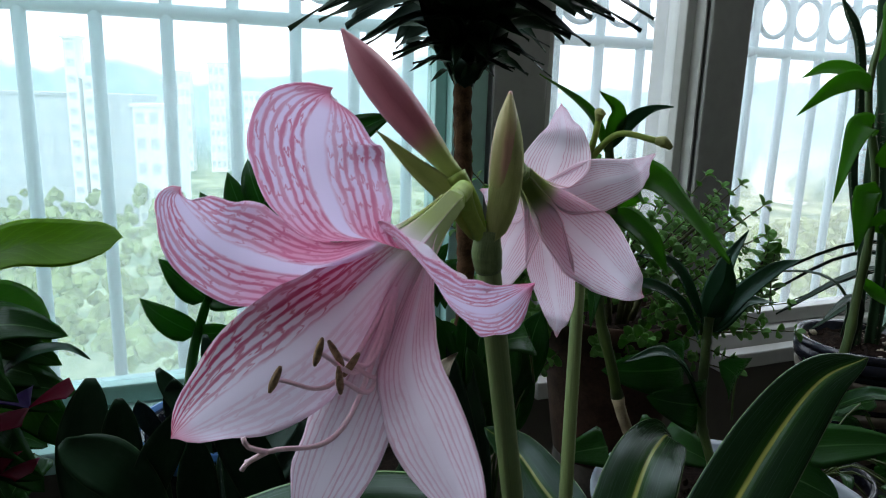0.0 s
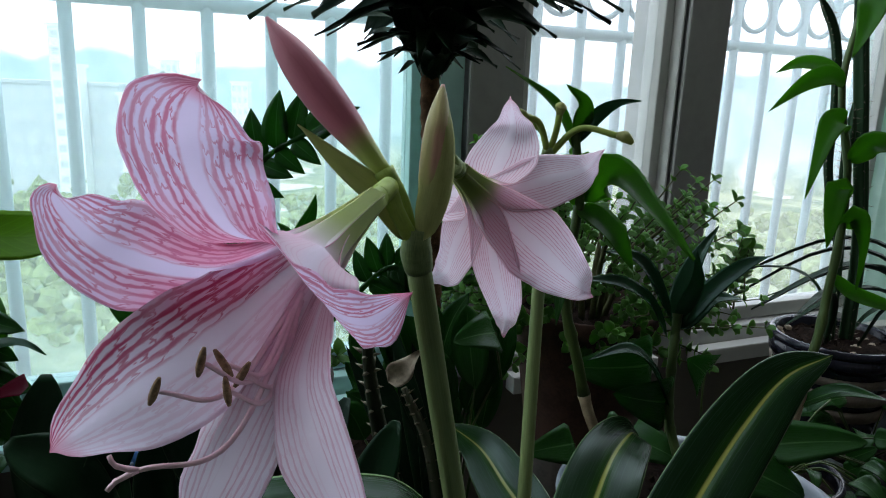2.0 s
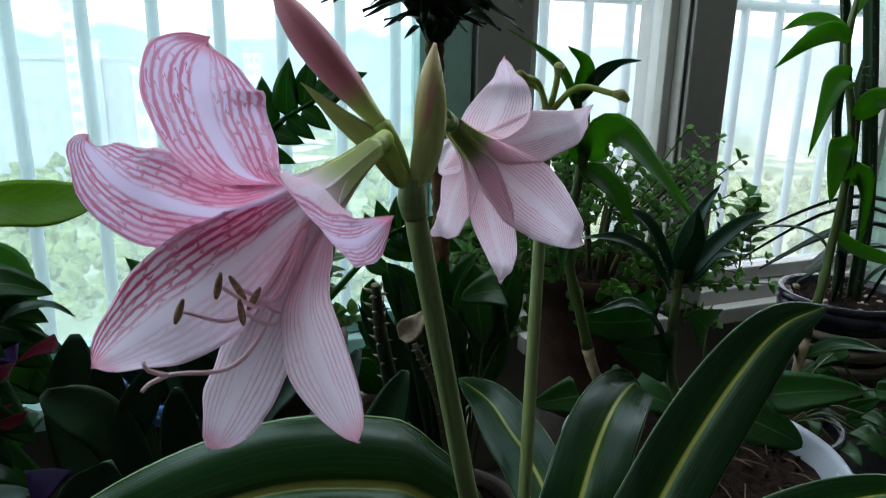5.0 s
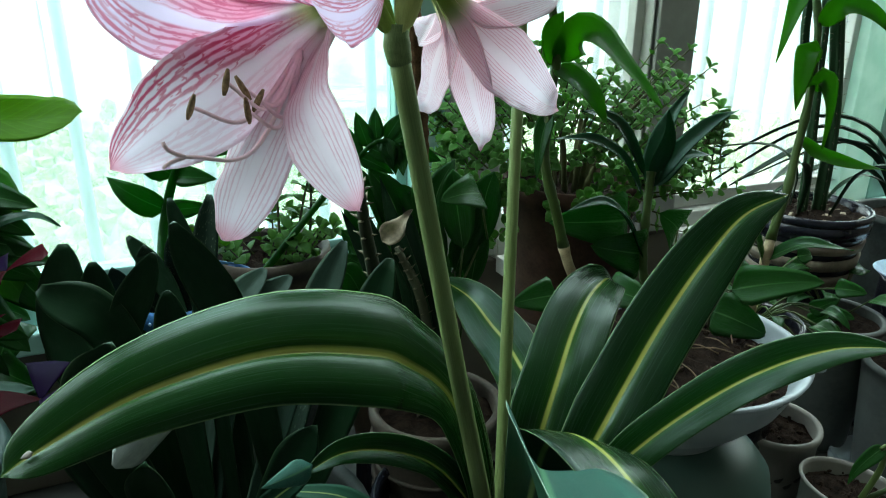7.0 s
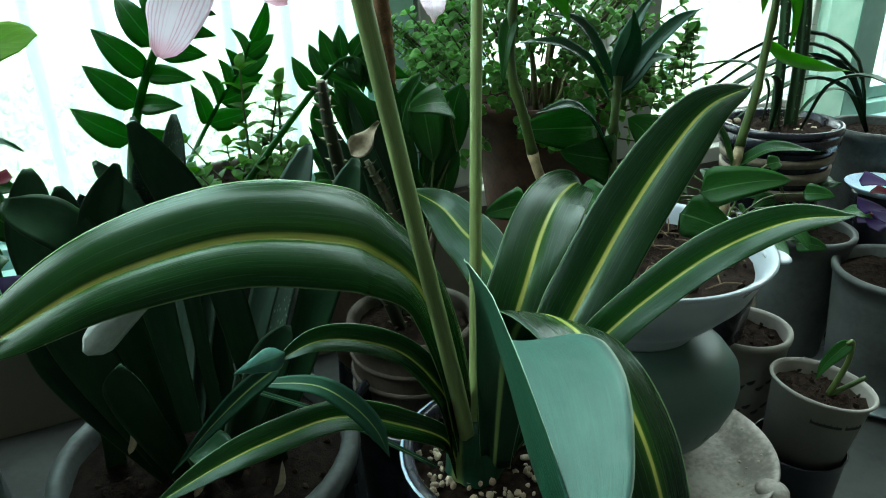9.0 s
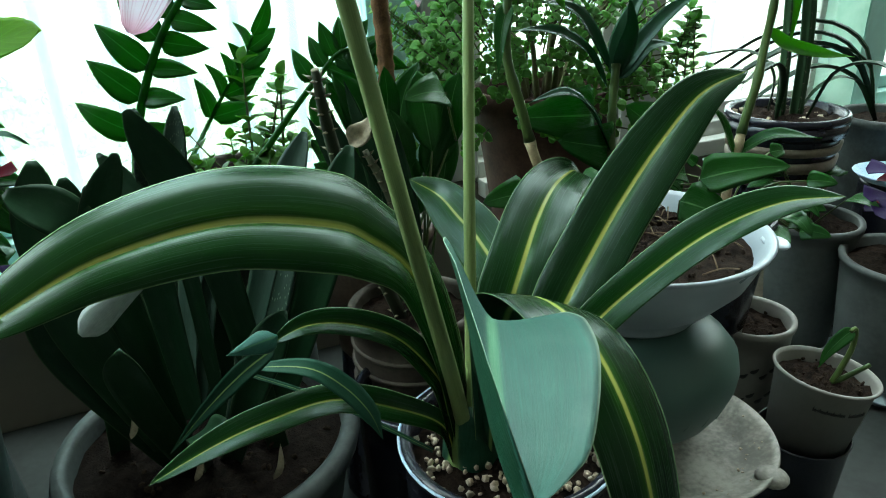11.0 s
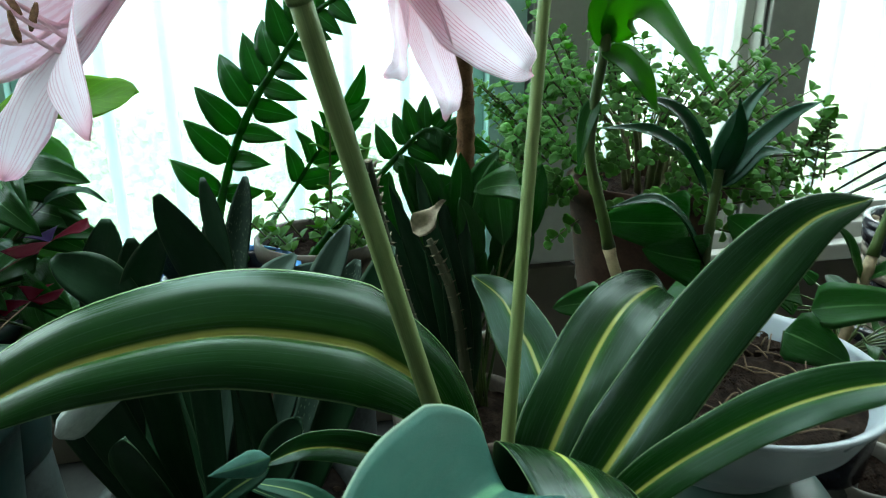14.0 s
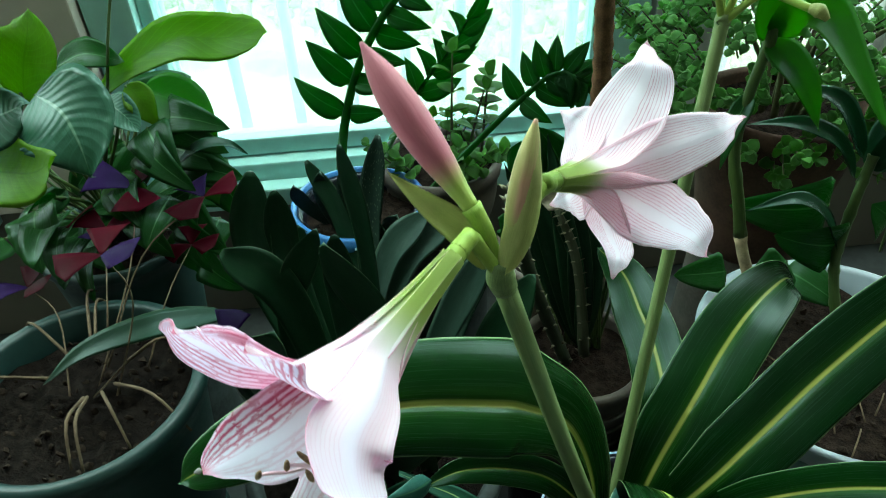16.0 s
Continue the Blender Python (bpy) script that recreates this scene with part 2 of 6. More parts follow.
M["bud_green"] = petal_mat("green_bud_skin", 0.3, (0.42, 0.40, 0.15), (0.58, 0.24, 0.24), vein=(0.34, 0.2, 0.09), out=True, thin=0.15, links=0.0, width=0.2)
M["filament"] = plain("filament", (0.86, 0.66, 0.70), 0.45, vary=0.1, bump=0)
M["anther"] = plain("anther", (0.32, 0.22, 0.12), 0.8, vary=0.4, scale=900, bump=0.4)
M["zz"] = leaf_mat("zz_leaflet", (0.008, 0.036, 0.012), tip=(0.019, 0.077, 0.019), rib=(0.06, 0.18, 0.06), rough=0.26, thin=0.42, glow=(0.14, 0.55, 0.05), ribw=0.018, spec=0.22, dust=0.08)
M["jade"] = leaf_mat("round_leaf", (0.062, 0.172, 0.042), tip=(0.105, 0.26, 0.062), edge=(0.34, 0.50, 0.22), edgew=0.055, rough=0.6, thin=0.5, glow=(0.30, 0.72, 0.10), spec=0.15)
M["sedum"] = leaf_mat("small_succulent_leaf", (0.037, 0.118, 0.022), tip=(0.074, 0.198, 0.031), rough=0.45, thin=0.5, glow=(0.35, 0.75, 0.08))
M["bamboo"] = leaf_mat("bamboo_leaf", (0.018, 0.068, 0.014), tip=(0.042, 0.155, 0.017), rough=0.36, thin=0.62, glow=(0.28, 0.72, 0.06), spec=0.14)
M["rosette"] = leaf_mat("strap_leaf", (0.009, 0.038, 0.019), tip=(0.019, 0.068, 0.031), rough=0.24, thin=0.25, glow=(0.06, 0.38, 0.10), spec=0.24, dust=0.12)
M["pothos"] = leaf_mat("heart_leaf", (0.013, 0.055, 0.014), tip=(0.026, 0.092, 0.022), rib=(0.1, 0.26, 0.08), rough=0.27, thin=0.36, ribw=0.014, glow=(0.10, 0.50, 0.05), spec=0.22, dust=0.08)
M["tongue"] = leaf_mat("tongue_leaf", (0.0060, 0.027, 0.0105), tip=(0.011, 0.039, 0.015), edge=(0.07, 0.12, 0.06), rough=0.34, thin=0.05, glow=(0.05, 0.2, 0.05), spec=0.22, dust=0.10, edgew=0.018, streaks=0.15)
M["tongue_rough"] = leaf_mat("warty_tongue_leaf", (0.014, 0.034, 0.022), tip=(0.022, 0.050, 0.031), speck=(0.14, 0.2, 0.15), rough=0.5, thin=0.0)
M["tongue_grey"] = leaf_mat("greyish_tongue_leaf", (0.022, 0.050, 0.036), tip=(0.038, 0.078, 0.055), edge=(0.10, 0.15, 0.09), rough=0.42, thin=0.05, spec=0.3, dust=0.2, edgew=0.018, grain=0.2)
M["lime"] = leaf_mat("lime_leaf", (0.10, 0.23, 0.018), tip=(0.17, 0.34, 0.026), rib=(0.07, 0.16, 0.015), rough=0.38, thin=0.58, glow=(0.42, 0.72, 0.05), veins=0.35, ribw=0.012, spec=0.25)
M["variegated"] = leaf_mat("veined_leaf", (0.028, 0.095, 0.052), tip=(0.05, 0.14, 0.085), rib=(0.13, 0.24, 0.15), rough=0.30, thin=0.2, veins=0.6, ribw=0.014, glow=(0.12, 0.45, 0.10), spec=0.4, dust=0.12)
M["midgreen"] = leaf_mat("mid_green_leaf", (0.022, 0.10, 0.014), tip=(0.04, 0.15, 0.018), rib=(0.05, 0.18, 0.03), rough=0.34, thin=0.6, glow=(0.26, 0.66, 0.05), veins=0.3, ribw=0.012, spec=0.22)
M["oxalis"] = leaf_mat("purple_leaf", (0.040, 0.0010, 0.0065), tip=(0.075, 0.002, 0.011), rough=0.5, thin=0.45, glow=(0.55, 0.003, 0.045), spec=0.05)
M["oxalis_violet"] = leaf_mat("violet_leaf", (0.012, 0.0035, 0.034), tip=(0.020, 0.006, 0.055), rough=0.5, thin=0.25, glow=(0.12, 0.01, 0.30), spec=0.06)
M["dracaena"] = leaf_mat("dracaena_leaf", (0.006, 0.019, 0.008), tip=(0.012, 0.037, 0.012), rough=0.38, thin=0.08, spec=0.2)
M["jagged"] = leaf_mat("jagged_stem", (0.031, 0.040, 0.019), tip=(0.068, 0.074, 0.043), edge=(0.2, 0.18, 0.12), rough=0.7, thin=0.0)
M["dry"] = plain("dry_leaf", (0.34, 0.30, 0.22), 0.8, vary=0.4)
M["cactus"] = leaf_mat("cactus_skin", (0.015, 0.046, 0.019), tip=(0.031, 0.074, 0.028), rough=0.6, thin=0.0)
M["thorn"] = plain("thorn", (0.30, 0.26, 0.2), 0.7, bump=0)
M["cane"] = leaf_mat("bamboo_cane", (0.043, 0.081, 0.019), tip=(0.081, 0.124, 0.031), rough=0.4, thin=0.0)
M["cane_dry"] = plain("dry_cane", (0.33, 0.27, 0.16), 0.6, vary=0.35, scale=120)
M["trunk"] = plain("dracaena_bark", (0.13, 0.075, 0.04), 0.85, vary=0.5, scale=90, bump=0.6, dist=0.002, spec=0.1)
M["twig"] = plain("twig", (0.10, 0.11, 0.05), 0.7, vary=0.3, spec=0.15)
M["root"] = plain("dry_root", (0.13, 0.095, 0.06), 0.85, vary=0.35, spec=0.15)
M["soil"] = plain("soil", (0.017, 0.0115, 0.0085), 0.95, vary=0.75, scale=130, bump=1.0, dist=0.004, fine=5, spec=0.06)
# the same soil with the deep shade under the leaves put into its colour
M["soil_in_shade"] = plain("shaded_potting_soil", (0.010, 0.0075, 0.006), 0.95, vary=0.7, scale=130, bump=1.0, dist=0.004, fine=5, spec=0.06)
M["crumb"] = plain("earth_crumb", (0.032, 0.023, 0.017), 0.95, vary=0.6, scale=200, bump=0.4, dist=0.001, spec=0.06)
M["pebble"] = plain("pebble", (0.42, 0.36, 0.27), 0.75, vary=0.45, scale=70, spec=0.2)
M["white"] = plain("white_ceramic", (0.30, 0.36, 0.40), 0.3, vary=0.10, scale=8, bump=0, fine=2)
M["dirty"] = plain("dirty_white_ceramic", (0.26, 0.25, 0.22), 0.5, vary=0.5, scale=22, bump=0.03, spec=0.3)
M["grey"] = plain("grey_plastic", (0.044, 0.054, 0.052), 0.5, vary=0.4, scale=20, spec=0.2)
M["green_pot"] = plain("green_plastic", (0.012, 0.036, 0.032), 0.42, vary=0.2, scale=18)
M["black"] = plain("black_glaze", (0.012, 0.014, 0.022), 0.22, vary=0.3, scale=30, bump=0.05)
M["blue"] = plain("blue_glaze", (0.05, 0.2, 0.5), 0.3, vary=0.2, scale=30, bump=0.05)
M["pale_blue"] = plain("pale_blue_glaze", (0.45, 0.62, 0.78), 0.3, vary=0.2, bump=0.05)
M["beige"] = plain("beige_stoneware", (0.088, 0.076, 0.062), 0.6, vary=0.3, scale=30, spec=0.2)
M["terracotta"] = plain("terracotta", (0.075, 0.042, 0.03), 0.8, vary=0.35, scale=30, spec=0.12)
M["brown"] = plain("brown_glaze", (0.10, 0.075, 0.055), 0.45, vary=0.3, scale=30, spec=0.3)
M["tan"] = plain("tan_stoneware", (0.17, 0.145, 0.11), 0.6, vary=0.3, scale=30, spec=0.2)
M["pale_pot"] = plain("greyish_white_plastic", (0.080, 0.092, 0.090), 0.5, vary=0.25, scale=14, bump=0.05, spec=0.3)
# cup and printed pot: shade of the bowl and plants is put into this colour
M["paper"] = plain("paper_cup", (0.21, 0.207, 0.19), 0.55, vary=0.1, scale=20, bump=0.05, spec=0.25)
M["ink"] = plain("ink", (0.03, 0.03, 0.03), 0.6, vary=0.1, bump=0)
M["frame"] = plain("aqua_window_frame", (0.40, 0.68, 0.63), 0.4, vary=0.1, scale=6, bump=0.05)
M["post"] = plain("grey_window_post", (0.32, 0.335, 0.31), 0.5, vary=0.1, scale=6, bump=0.05)
M["rail"] = plain("pale_aqua_painted_rail", (0.46, 0.62, 0.68), 0.45, vary=0.08, scale=10, bump=0.05)
# wall and ceiling colours darkened for a dim room with less bounce, unlike the pier
M["wall"] = plain("dimmed_cream_plaster", (0.15, 0.138, 0.115), 0.85, vary=0.08, scale=5, bump=0.2, spec=0.1)
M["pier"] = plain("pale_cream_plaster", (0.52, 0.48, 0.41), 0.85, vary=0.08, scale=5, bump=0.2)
M["ceiling"] = plain("dimmed_white_plaster", (0.34, 0.33, 0.31), 0.9, vary=0.05, scale=5, bump=0.2, spec=0.1)
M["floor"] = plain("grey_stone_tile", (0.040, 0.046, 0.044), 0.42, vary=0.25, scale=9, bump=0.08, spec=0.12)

# paler post grey: the light on the post's side is put into the trim
M["trim_grey"] = plain("lit_grey_window_trim", (0.52, 0.54, 0.50), 0.45, vary=0.08, scale=6, bump=0.05)
# jamb made translucent so that daylight behind it gives the look of a lit frame
fr = Mat("translucent_lit_jamb")
fr.set((0.62, 0.78, 0.72), 0.5)
fr.thin(fr.mix(fr.ramp(fr.noise(fr.obj(), 14.0, 3), 0.35, 0.7), (0.55, 0.74, 0.66), (0.80, 0.92, 0.86)), 0.6)
M["frosted"] = fr.m

glass = Mat("window_glass")
gt = glass.node("ShaderNodeBsdfTransparent")
gt.inputs[0].default_value = (0.86, 0.97, 0.96, 1)
gg = glass.node("ShaderNodeBsdfGlossy")
gg.inputs["Roughness"].default_value = 0.02
gm = glass.node("ShaderNodeMixShader")
gm.inputs[0].default_value = 0.05
glass.t.links.new(gt.outputs[0], gm.inputs[1])
glass.t.links.new(gg.outputs[0], gm.inputs[2])
gd = glass.node("ShaderNodeBsdfTranslucent")
gd.inputs[0].default_value = (0.8, 0.92, 0.92, 1)
gf = glass.node("ShaderNodeMixShader")
glass.put(gf.inputs[0], glass.math("ADD", 0.085, glass.math("MULTIPLY", glass.noise(glass.obj(), 7.0, 4), 0.16)))
glass.t.links.new(gm.outputs[0], gf.inputs[1])
glass.t.links.new(gd.outputs[0], gf.inputs[2])
glass.t.links.new(gf.outputs[0], glass.out.inputs[0])
M["glass"] = glass.m
clear = Mat("clear_glass")
ct = clear.node("ShaderNodeBsdfTransparent")
ct.inputs[0].default_value = (0.95, 0.99, 0.98, 1)
cg = clear.node("ShaderNodeBsdfGlossy")
cg.inputs["Roughness"].default_value = 0.02
cm = clear.node("ShaderNodeMixShader")
cm.inputs[0].default_value = 0.04
clear.t.links.new(ct.outputs[0], cm.inputs[1])
clear.t.links.new(cg.outputs[0], cm.inputs[2])
cd = clear.node("ShaderNodeBsdfTranslucent")
cd.inputs[0].default_value = (0.9, 0.93, 0.94, 1)
cf = clear.node("ShaderNodeMixShader")
clear.put(cf.inputs[0], clear.math("ADD", 0.09, clear.math("MULTIPLY", clear.noise(clear.obj(), 7.0, 4), 0.16)))
clear.t.links.new(cm.outputs[0], cf.inputs[1])
clear.t.links.new(cd.outputs[0], cf.inputs[2])
clear.t.links.new(cf.outputs[0], clear.out.inputs[0])
M["clear"] = clear.m
fg = Mat("frosted_green_glass")
fg.set((0.05, 0.11, 0.092), 0.45)
fg.b.inputs["Transmission Weight"].default_value = 0.2
fg.bump(fg.noise(fg.obj(), 60, 2), 0.1, 0.0005)
M["green_glass"] = fg.m


# ---- mesh helpers ----
def under(ob, parent):
    """Make ob a part; its coordinates stay those of the room."""
    if parent:
        ob.parent = parent
        if parent.type == "EMPTY":
            ob.matrix_parent_inverse = Matrix.Translation(-parent.location)
    return ob


def finish(name, bm, mats, parent=None, label="", smooth=True):
    me = bpy.data.meshes.new(name)
    bmesh.ops.recalc_face_normals(bm, faces=bm.faces)
    bm.to_mesh(me)
    bm.free()
    for m in mats if isinstance(mats, (list, tuple)) else [mats]:
        me.materials.append(m)
    if smooth:
        for p in me.polygons:
            p.use_smooth = True
    ob = new(name, me)
    under(ob, parent)
    if label:
        ob["label"] = label
    return ob


def part(name, bm, mats, parent, label="", smooth=True):
    return finish(name, bm, mats, parent, label, smooth)


def thing(name, label, category, loc=(0, 0, 0), group=""):
    ob = new(name)
    ob.empty_display_size = 0.02
    ob.location = loc
    return tagged(ob, label, category, group)


def spline(pts, n):
    """n + 1 points of a Catmull-Rom curve through pts, by even steps of the parameter."""
    P = [Vector(p) for p in pts]
    if len(P) == 2:
        return [P[0].lerp(P[1], i / n) for i in range(n + 1)]
    P = [2 * P[0] - P[1]] + P + [2 * P[-1] - P[-2]]
    out = []
    for i in range(n + 1):
        f = i / n * (len(P) - 3)
        k = min(int(f), len(P) - 4)
        t = f - k
        a, b, c, d = P[k:k + 4]
        out.append(0.5 * (2 * b + (c - a) * t + (2 * a - 5 * b + 4 * c - d) * t * t + (3 * b - a - 3 * c + d) * t ** 3))
    return out


def tangents(p):
    return [(p[min(i + 1, len(p) - 1)] - p[max(i - 1, 0)]).normalized() for i in range(len(p))]


def tube(bm, pts, radii, seg=10, n=None, caps=True, mat=0, squash=1.0):
    """A round stem along a curve; radii are spread evenly along it."""
    p = spline(pts, n or max(4, 4 * (len(pts) - 1)))
    T = tangents(p)
    uvl = (bm.loops.layers.uv.get("UVMap") or bm.loops.layers.uv.new("UVMap"))
    side = T[0].orthogonal().normalized()
    rings = []
    for i, c in enumerate(p):
        side = (side - T[i] * side.dot(T[i])).normalized()
        up = T[i].cross(side)
        f = i / (len(p) - 1) * (len(radii) - 1)
        k = min(int(f), len(radii) - 2) if len(radii) > 1 else 0
        r = radii[0] if len(radii) == 1 else radii[k] + (radii[k + 1] - radii[k]) * (f - k)
        rings.append([bm.verts.new(c + r * (math.cos(a) * side + math.sin(a) * up * squash)) for a in (2 * math.pi * j / seg for j in range(seg))])
    for i in range(len(rings) - 1):
        for j in range(seg):
            k = (j + 1) % seg
            f = bm.faces.new((rings[i][j], rings[i][k], rings[i + 1][k], rings[i + 1][j]))
            f.material_index = mat
            for lp, (a, b) in zip(f.loops, ((j, i), (j + 1, i), (j + 1, i + 1), (j, i + 1))):
                lp[uvl].uv = (a / seg, b / (len(rings) - 1))
    if caps:
        for r in (rings[0], rings[-1]):
            f = bm.faces.new(r)
            f.material_index = mat
    return bm


def strap(v):
    """Outline of a strap leaf: narrow foot, long middle, round point."""
    return (0.45 + 0.55 * min(1, v / 0.35)) * max(0.0, 1 - max(0.0, (v - 0.55) / 0.45) ** 2.2) ** 0.75


def oval(v):
    return max(0.0, math.sin(math.pi * min(1, v ** 0.8))) ** 0.75


def rounded(v):
    return max(0.0, math.sin(math.pi * min(1, v ** 0.95))) ** 0.5


def lance(v):
    return max(0.0, math.sin(math.pi * v ** 0.6)) ** 0.9


def tongue(v):
    return min(1, 0.55 + v * 0.60) * max(0.05, 1 - max(0.0, (v - 0.66) / 0.34) ** 2.1) ** 0.55


def heart(v):
    return max(0.0, min(1.0, (v / 0.16)) ** 0.5) * (1 - v) ** 0.62 * 1.15


def blade(pts, half, up, outline=strap, fold=0.15, nu=6, nv=18, thick=0.0008, wave=0.0, curl=0.0, seed=0, bm=None, ruffle=0.0, ridge=0.0, crease=0.0, lean=0.0):
    """A leaf or petal along a curve: two skins, rim, UVs (x across, y along). up: the side that is its face; a list runs from foot to tip."""
    bm = bm or bmesh.new()
    uvl = (bm.loops.layers.uv.get("UVMap") or bm.loops.layers.uv.new("UVMap"))
    p = spline(pts, nv)
    T = tangents(p)
    ups = [Vector(q) for q in (up if isinstance(up, list) else [up, up])]
    rng = random.Random(seed)
    ph = rng.uniform(0, 6)
    top, bot = [], []
    for i, c in enumerate(p):
        v = i / nv
        f = v * (len(ups) - 1)
        k = min(int(f), len(ups) - 2)
        h = ups[k].lerp(ups[k + 1], f - k)
        N = (h - T[i] * h.dot(T[i])).normalized()
        S = T[i].cross(N)
        w = max(half * outline(v), half * 0.012)
        fd = fold if not isinstance(fold, tuple) else fold[0] + (fold[1] - fold[0]) * min(1.0, v / 0.6)
        a, b = [], []
        for j in range(nu + 1):
            u = 2 * j / nu - 1
            au = abs(u)
            w = max(half * outline(v), half * 0.012) * (1 + lean * (1 if u > 0 else -1))
            q = c + S * (u * w * (1 - 0.12 * abs(fd) * au)) + N * w * (fd * au ** 1.4 - curl * au ** 3)
            if wave:
                q += N * half * wave * au ** 2 * math.sin(ph + 9 * v + (2.1 if u > 0 else 0)) * min(1, v * 2)
            if ridge:
                q += N * w * ridge * math.cos(9.4 * au) * min(1, 4 * v, 4 - 4 * v)
            if crease:
                q += N * w * crease * math.sin(math.pi * au ** 0.62) * min(1, 3 * v, 4 - 4 * v)
            if ruffle:
                q += (N + S * u * 0.4) * half * ruffle * au ** 5 * math.sin(ph * 2 + 31 * v + (1.3 if u > 0 else 0) + 2 * math.sin(11 * v + ph)) * min(1, max(0, v - 0.35) * 4)
            a.append(bm.verts.new(q))
            b.append(bm.verts.new(q - N * thick * (1 - 0.7 * au) - (S * u * thick * 0.2)))
        top.append(a), bot.append(b)

    def quad(vs, uvs, mat):
        f = bm.faces.new(vs)
        f.material_index = mat
        for lp, q in zip(f.loops, uvs):
            lp[uvl].uv = q

    for i in range(nv):
        for j in range(nu):
            us = [(j / nu, i / nv), ((j + 1) / nu, i / nv), ((j + 1) / nu, (i + 1) / nv), (j / nu, (i + 1) / nv)]
            quad((top[i][j], top[i][j + 1], top[i + 1][j + 1], top[i + 1][j]), us, 0)
            quad((bot[i][j], bot[i + 1][j], bot[i + 1][j + 1], bot[i][j + 1]), [us[0], us[3], us[2], us[1]], 1)
        for j in (0, nu):
            us = [(j / nu, i / nv), (j / nu, i / nv), (j / nu, (i + 1) / nv), (j / nu, (i + 1) / nv)]
            quad((top[i][j], bot[i][j], bot[i + 1][j], top[i + 1][j]), us, 0)
    for i in (0, nv):
        for j in range(nu):
            us = [(j / nu, i / nv)] * 4
            quad((top[i][j], top[i][j + 1], bot[i][j + 1], bot[i][j]), us, 0)
    return bm


def leaf(name, pts, half, up, mats, parent, label="", **kw):
    return part(name, blade(pts, half, up, **kw), mats, parent, label)


def lathe(bm, prof, seg=36, mat=0, centre=(0, 0), squash=1.0):
    """Turn an outline of (radius, height) round the z axis."""
    rings = []
    for r, z in prof:
        if r < 1e-6:
            rings.append([bm.verts.new((centre[0], centre[1], z))])
        else:
            rings.append([bm.verts.new((centre[0] + r * math.cos(2 * math.pi * j / seg), centre[1] + squash * r * math.sin(2 * math.pi * j / seg), z)) for j in range(seg)])
    for a, b in zip(rings, rings[1:]):
        for j in range(seg):
            k = (j + 1) % seg
            vs = [a[j % len(a)], a[k % len(a)], b[k % len(b)], b[j % len(b)]]
            vs = list(dict.fromkeys(vs))
            if len(vs) > 2:
                bm.faces.new(vs).material_index = mat
    return bm


def box(bm, x0, x1, y0, y1, z0, z1, bev=0.0):
    vs = [bm.verts.new((x, y, z)) for x in (x0, x1) for y in (y0, y1) for z in (z0, z1)]
    fs = [bm.faces.new([vs[i] for i in q]) for q in ((0, 1, 3, 2), (4, 6, 7, 5), (0, 4, 5, 1), (2, 3, 7, 6), (0, 2, 6, 4), (1, 5, 7, 3))]
    if bev:
        es = list({e for f in fs for e in f.edges})
        bmesh.ops.bevel(bm, geom=es, offset=bev, segments=2, profile=0.6, affect="EDGES")
    return bm


def soil(parent, r, z, mat=None, seed=0, lump=0.006, label="dark crumbly soil"):
    """Uneven ground in a pot."""
    bm = bmesh.new()
    rng = random.Random(seed)
    rings, seg = 9, 30
    cx, cy, _ = parent.location
    rows = [[bm.verts.new((cx, cy, z + 0.004))]]
    for i in range(1, rings + 1):
        q = r * i / rings
        rows.append([bm.verts.new((cx + q * math.cos(a), cy + q * math.sin(a), z + (rng.random() - 0.4) * lump + 0.004 * (1 - i / rings))) for a in (2 * math.pi * j / seg for j in range(seg))])
    for a, b in zip(rows, rows[1:]):
        for j in range(seg):
            k = (j + 1) % seg
            bm.faces.new(list(dict.fromkeys([a[j % len(a)], b[j], b[k], a[k % len(a)]])))
    return part("soil", bm, mat or M["soil"], parent, label)


def pot(parent, r1, r0, z0, z1, mat, rim=0.006, lip=0.008, wall=0.004, name="pot", label="", belly=0.0, seg=40):
    """A plant pot with foot, wall, rolled rim and hollow inside; heights are the room's."""
    h = z1 - z0
    prof = [(0, z0), (r0 * 0.94, z0), (r0, z0 + 0.004)]
    for i in range(1, 8):
        f = i / 8
        prof.append((r0 + (r1 - r0) * f + belly * math.sin(math.pi * f), z0 + 0.004 + (h - lip - 0.004) * f))
    prof += [(r1, z1 - lip), (r1 + rim * 0.8, z1 - lip), (r1 + rim, z1 - lip * 0.5), (r1 + rim * 0.7, z1), (r1 - wall * 0.4, z1), (r1 - wall, z1 - 0.003),
             (r1 - wall - 0.002, z1 - h * 0.3), (r0 - wall, z0 + 0.008), (0, z0 + 0.008)]
    return part(name, lathe(bmesh.new(), prof, seg, centre=parent.location[:2]), mat, parent, label)


def leaf_mesh(name, half, outline, mats, fold=0.2, droop=0.15, nu=4, nv=8, thick=0.004, wave=0.0, curl=0.0, seed=0):
    """A leaf of length 1 along +y with its face up, to be shared by many objects."""
    pts = [(0, 0, 0), (0, 0.33, droop * 0.35), (0, 0.68, droop * 0.2), (0, 1, -droop * 0.6)]
    bm = blade(pts, half, (0, 0, 1), outline=outline, fold=fold, nu=nu, nv=nv, thick=thick, wave=wave, curl=curl, seed=seed)
    me = bpy.data.meshes.new(name)
    bmesh.ops.recalc_face_normals(bm, faces=bm.faces)
    bm.to_mesh(me)
    bm.free()
    for m in mats:
        me.materials.append(m)
    for q in me.polygons:
        q.use_smooth = True
    return me


def frame_at(base, way, up, scale, wide=1.0):
    """The matrix that lays a shared leaf at base, pointing along way with its face towards up."""
    y = Vector(way).normalized()
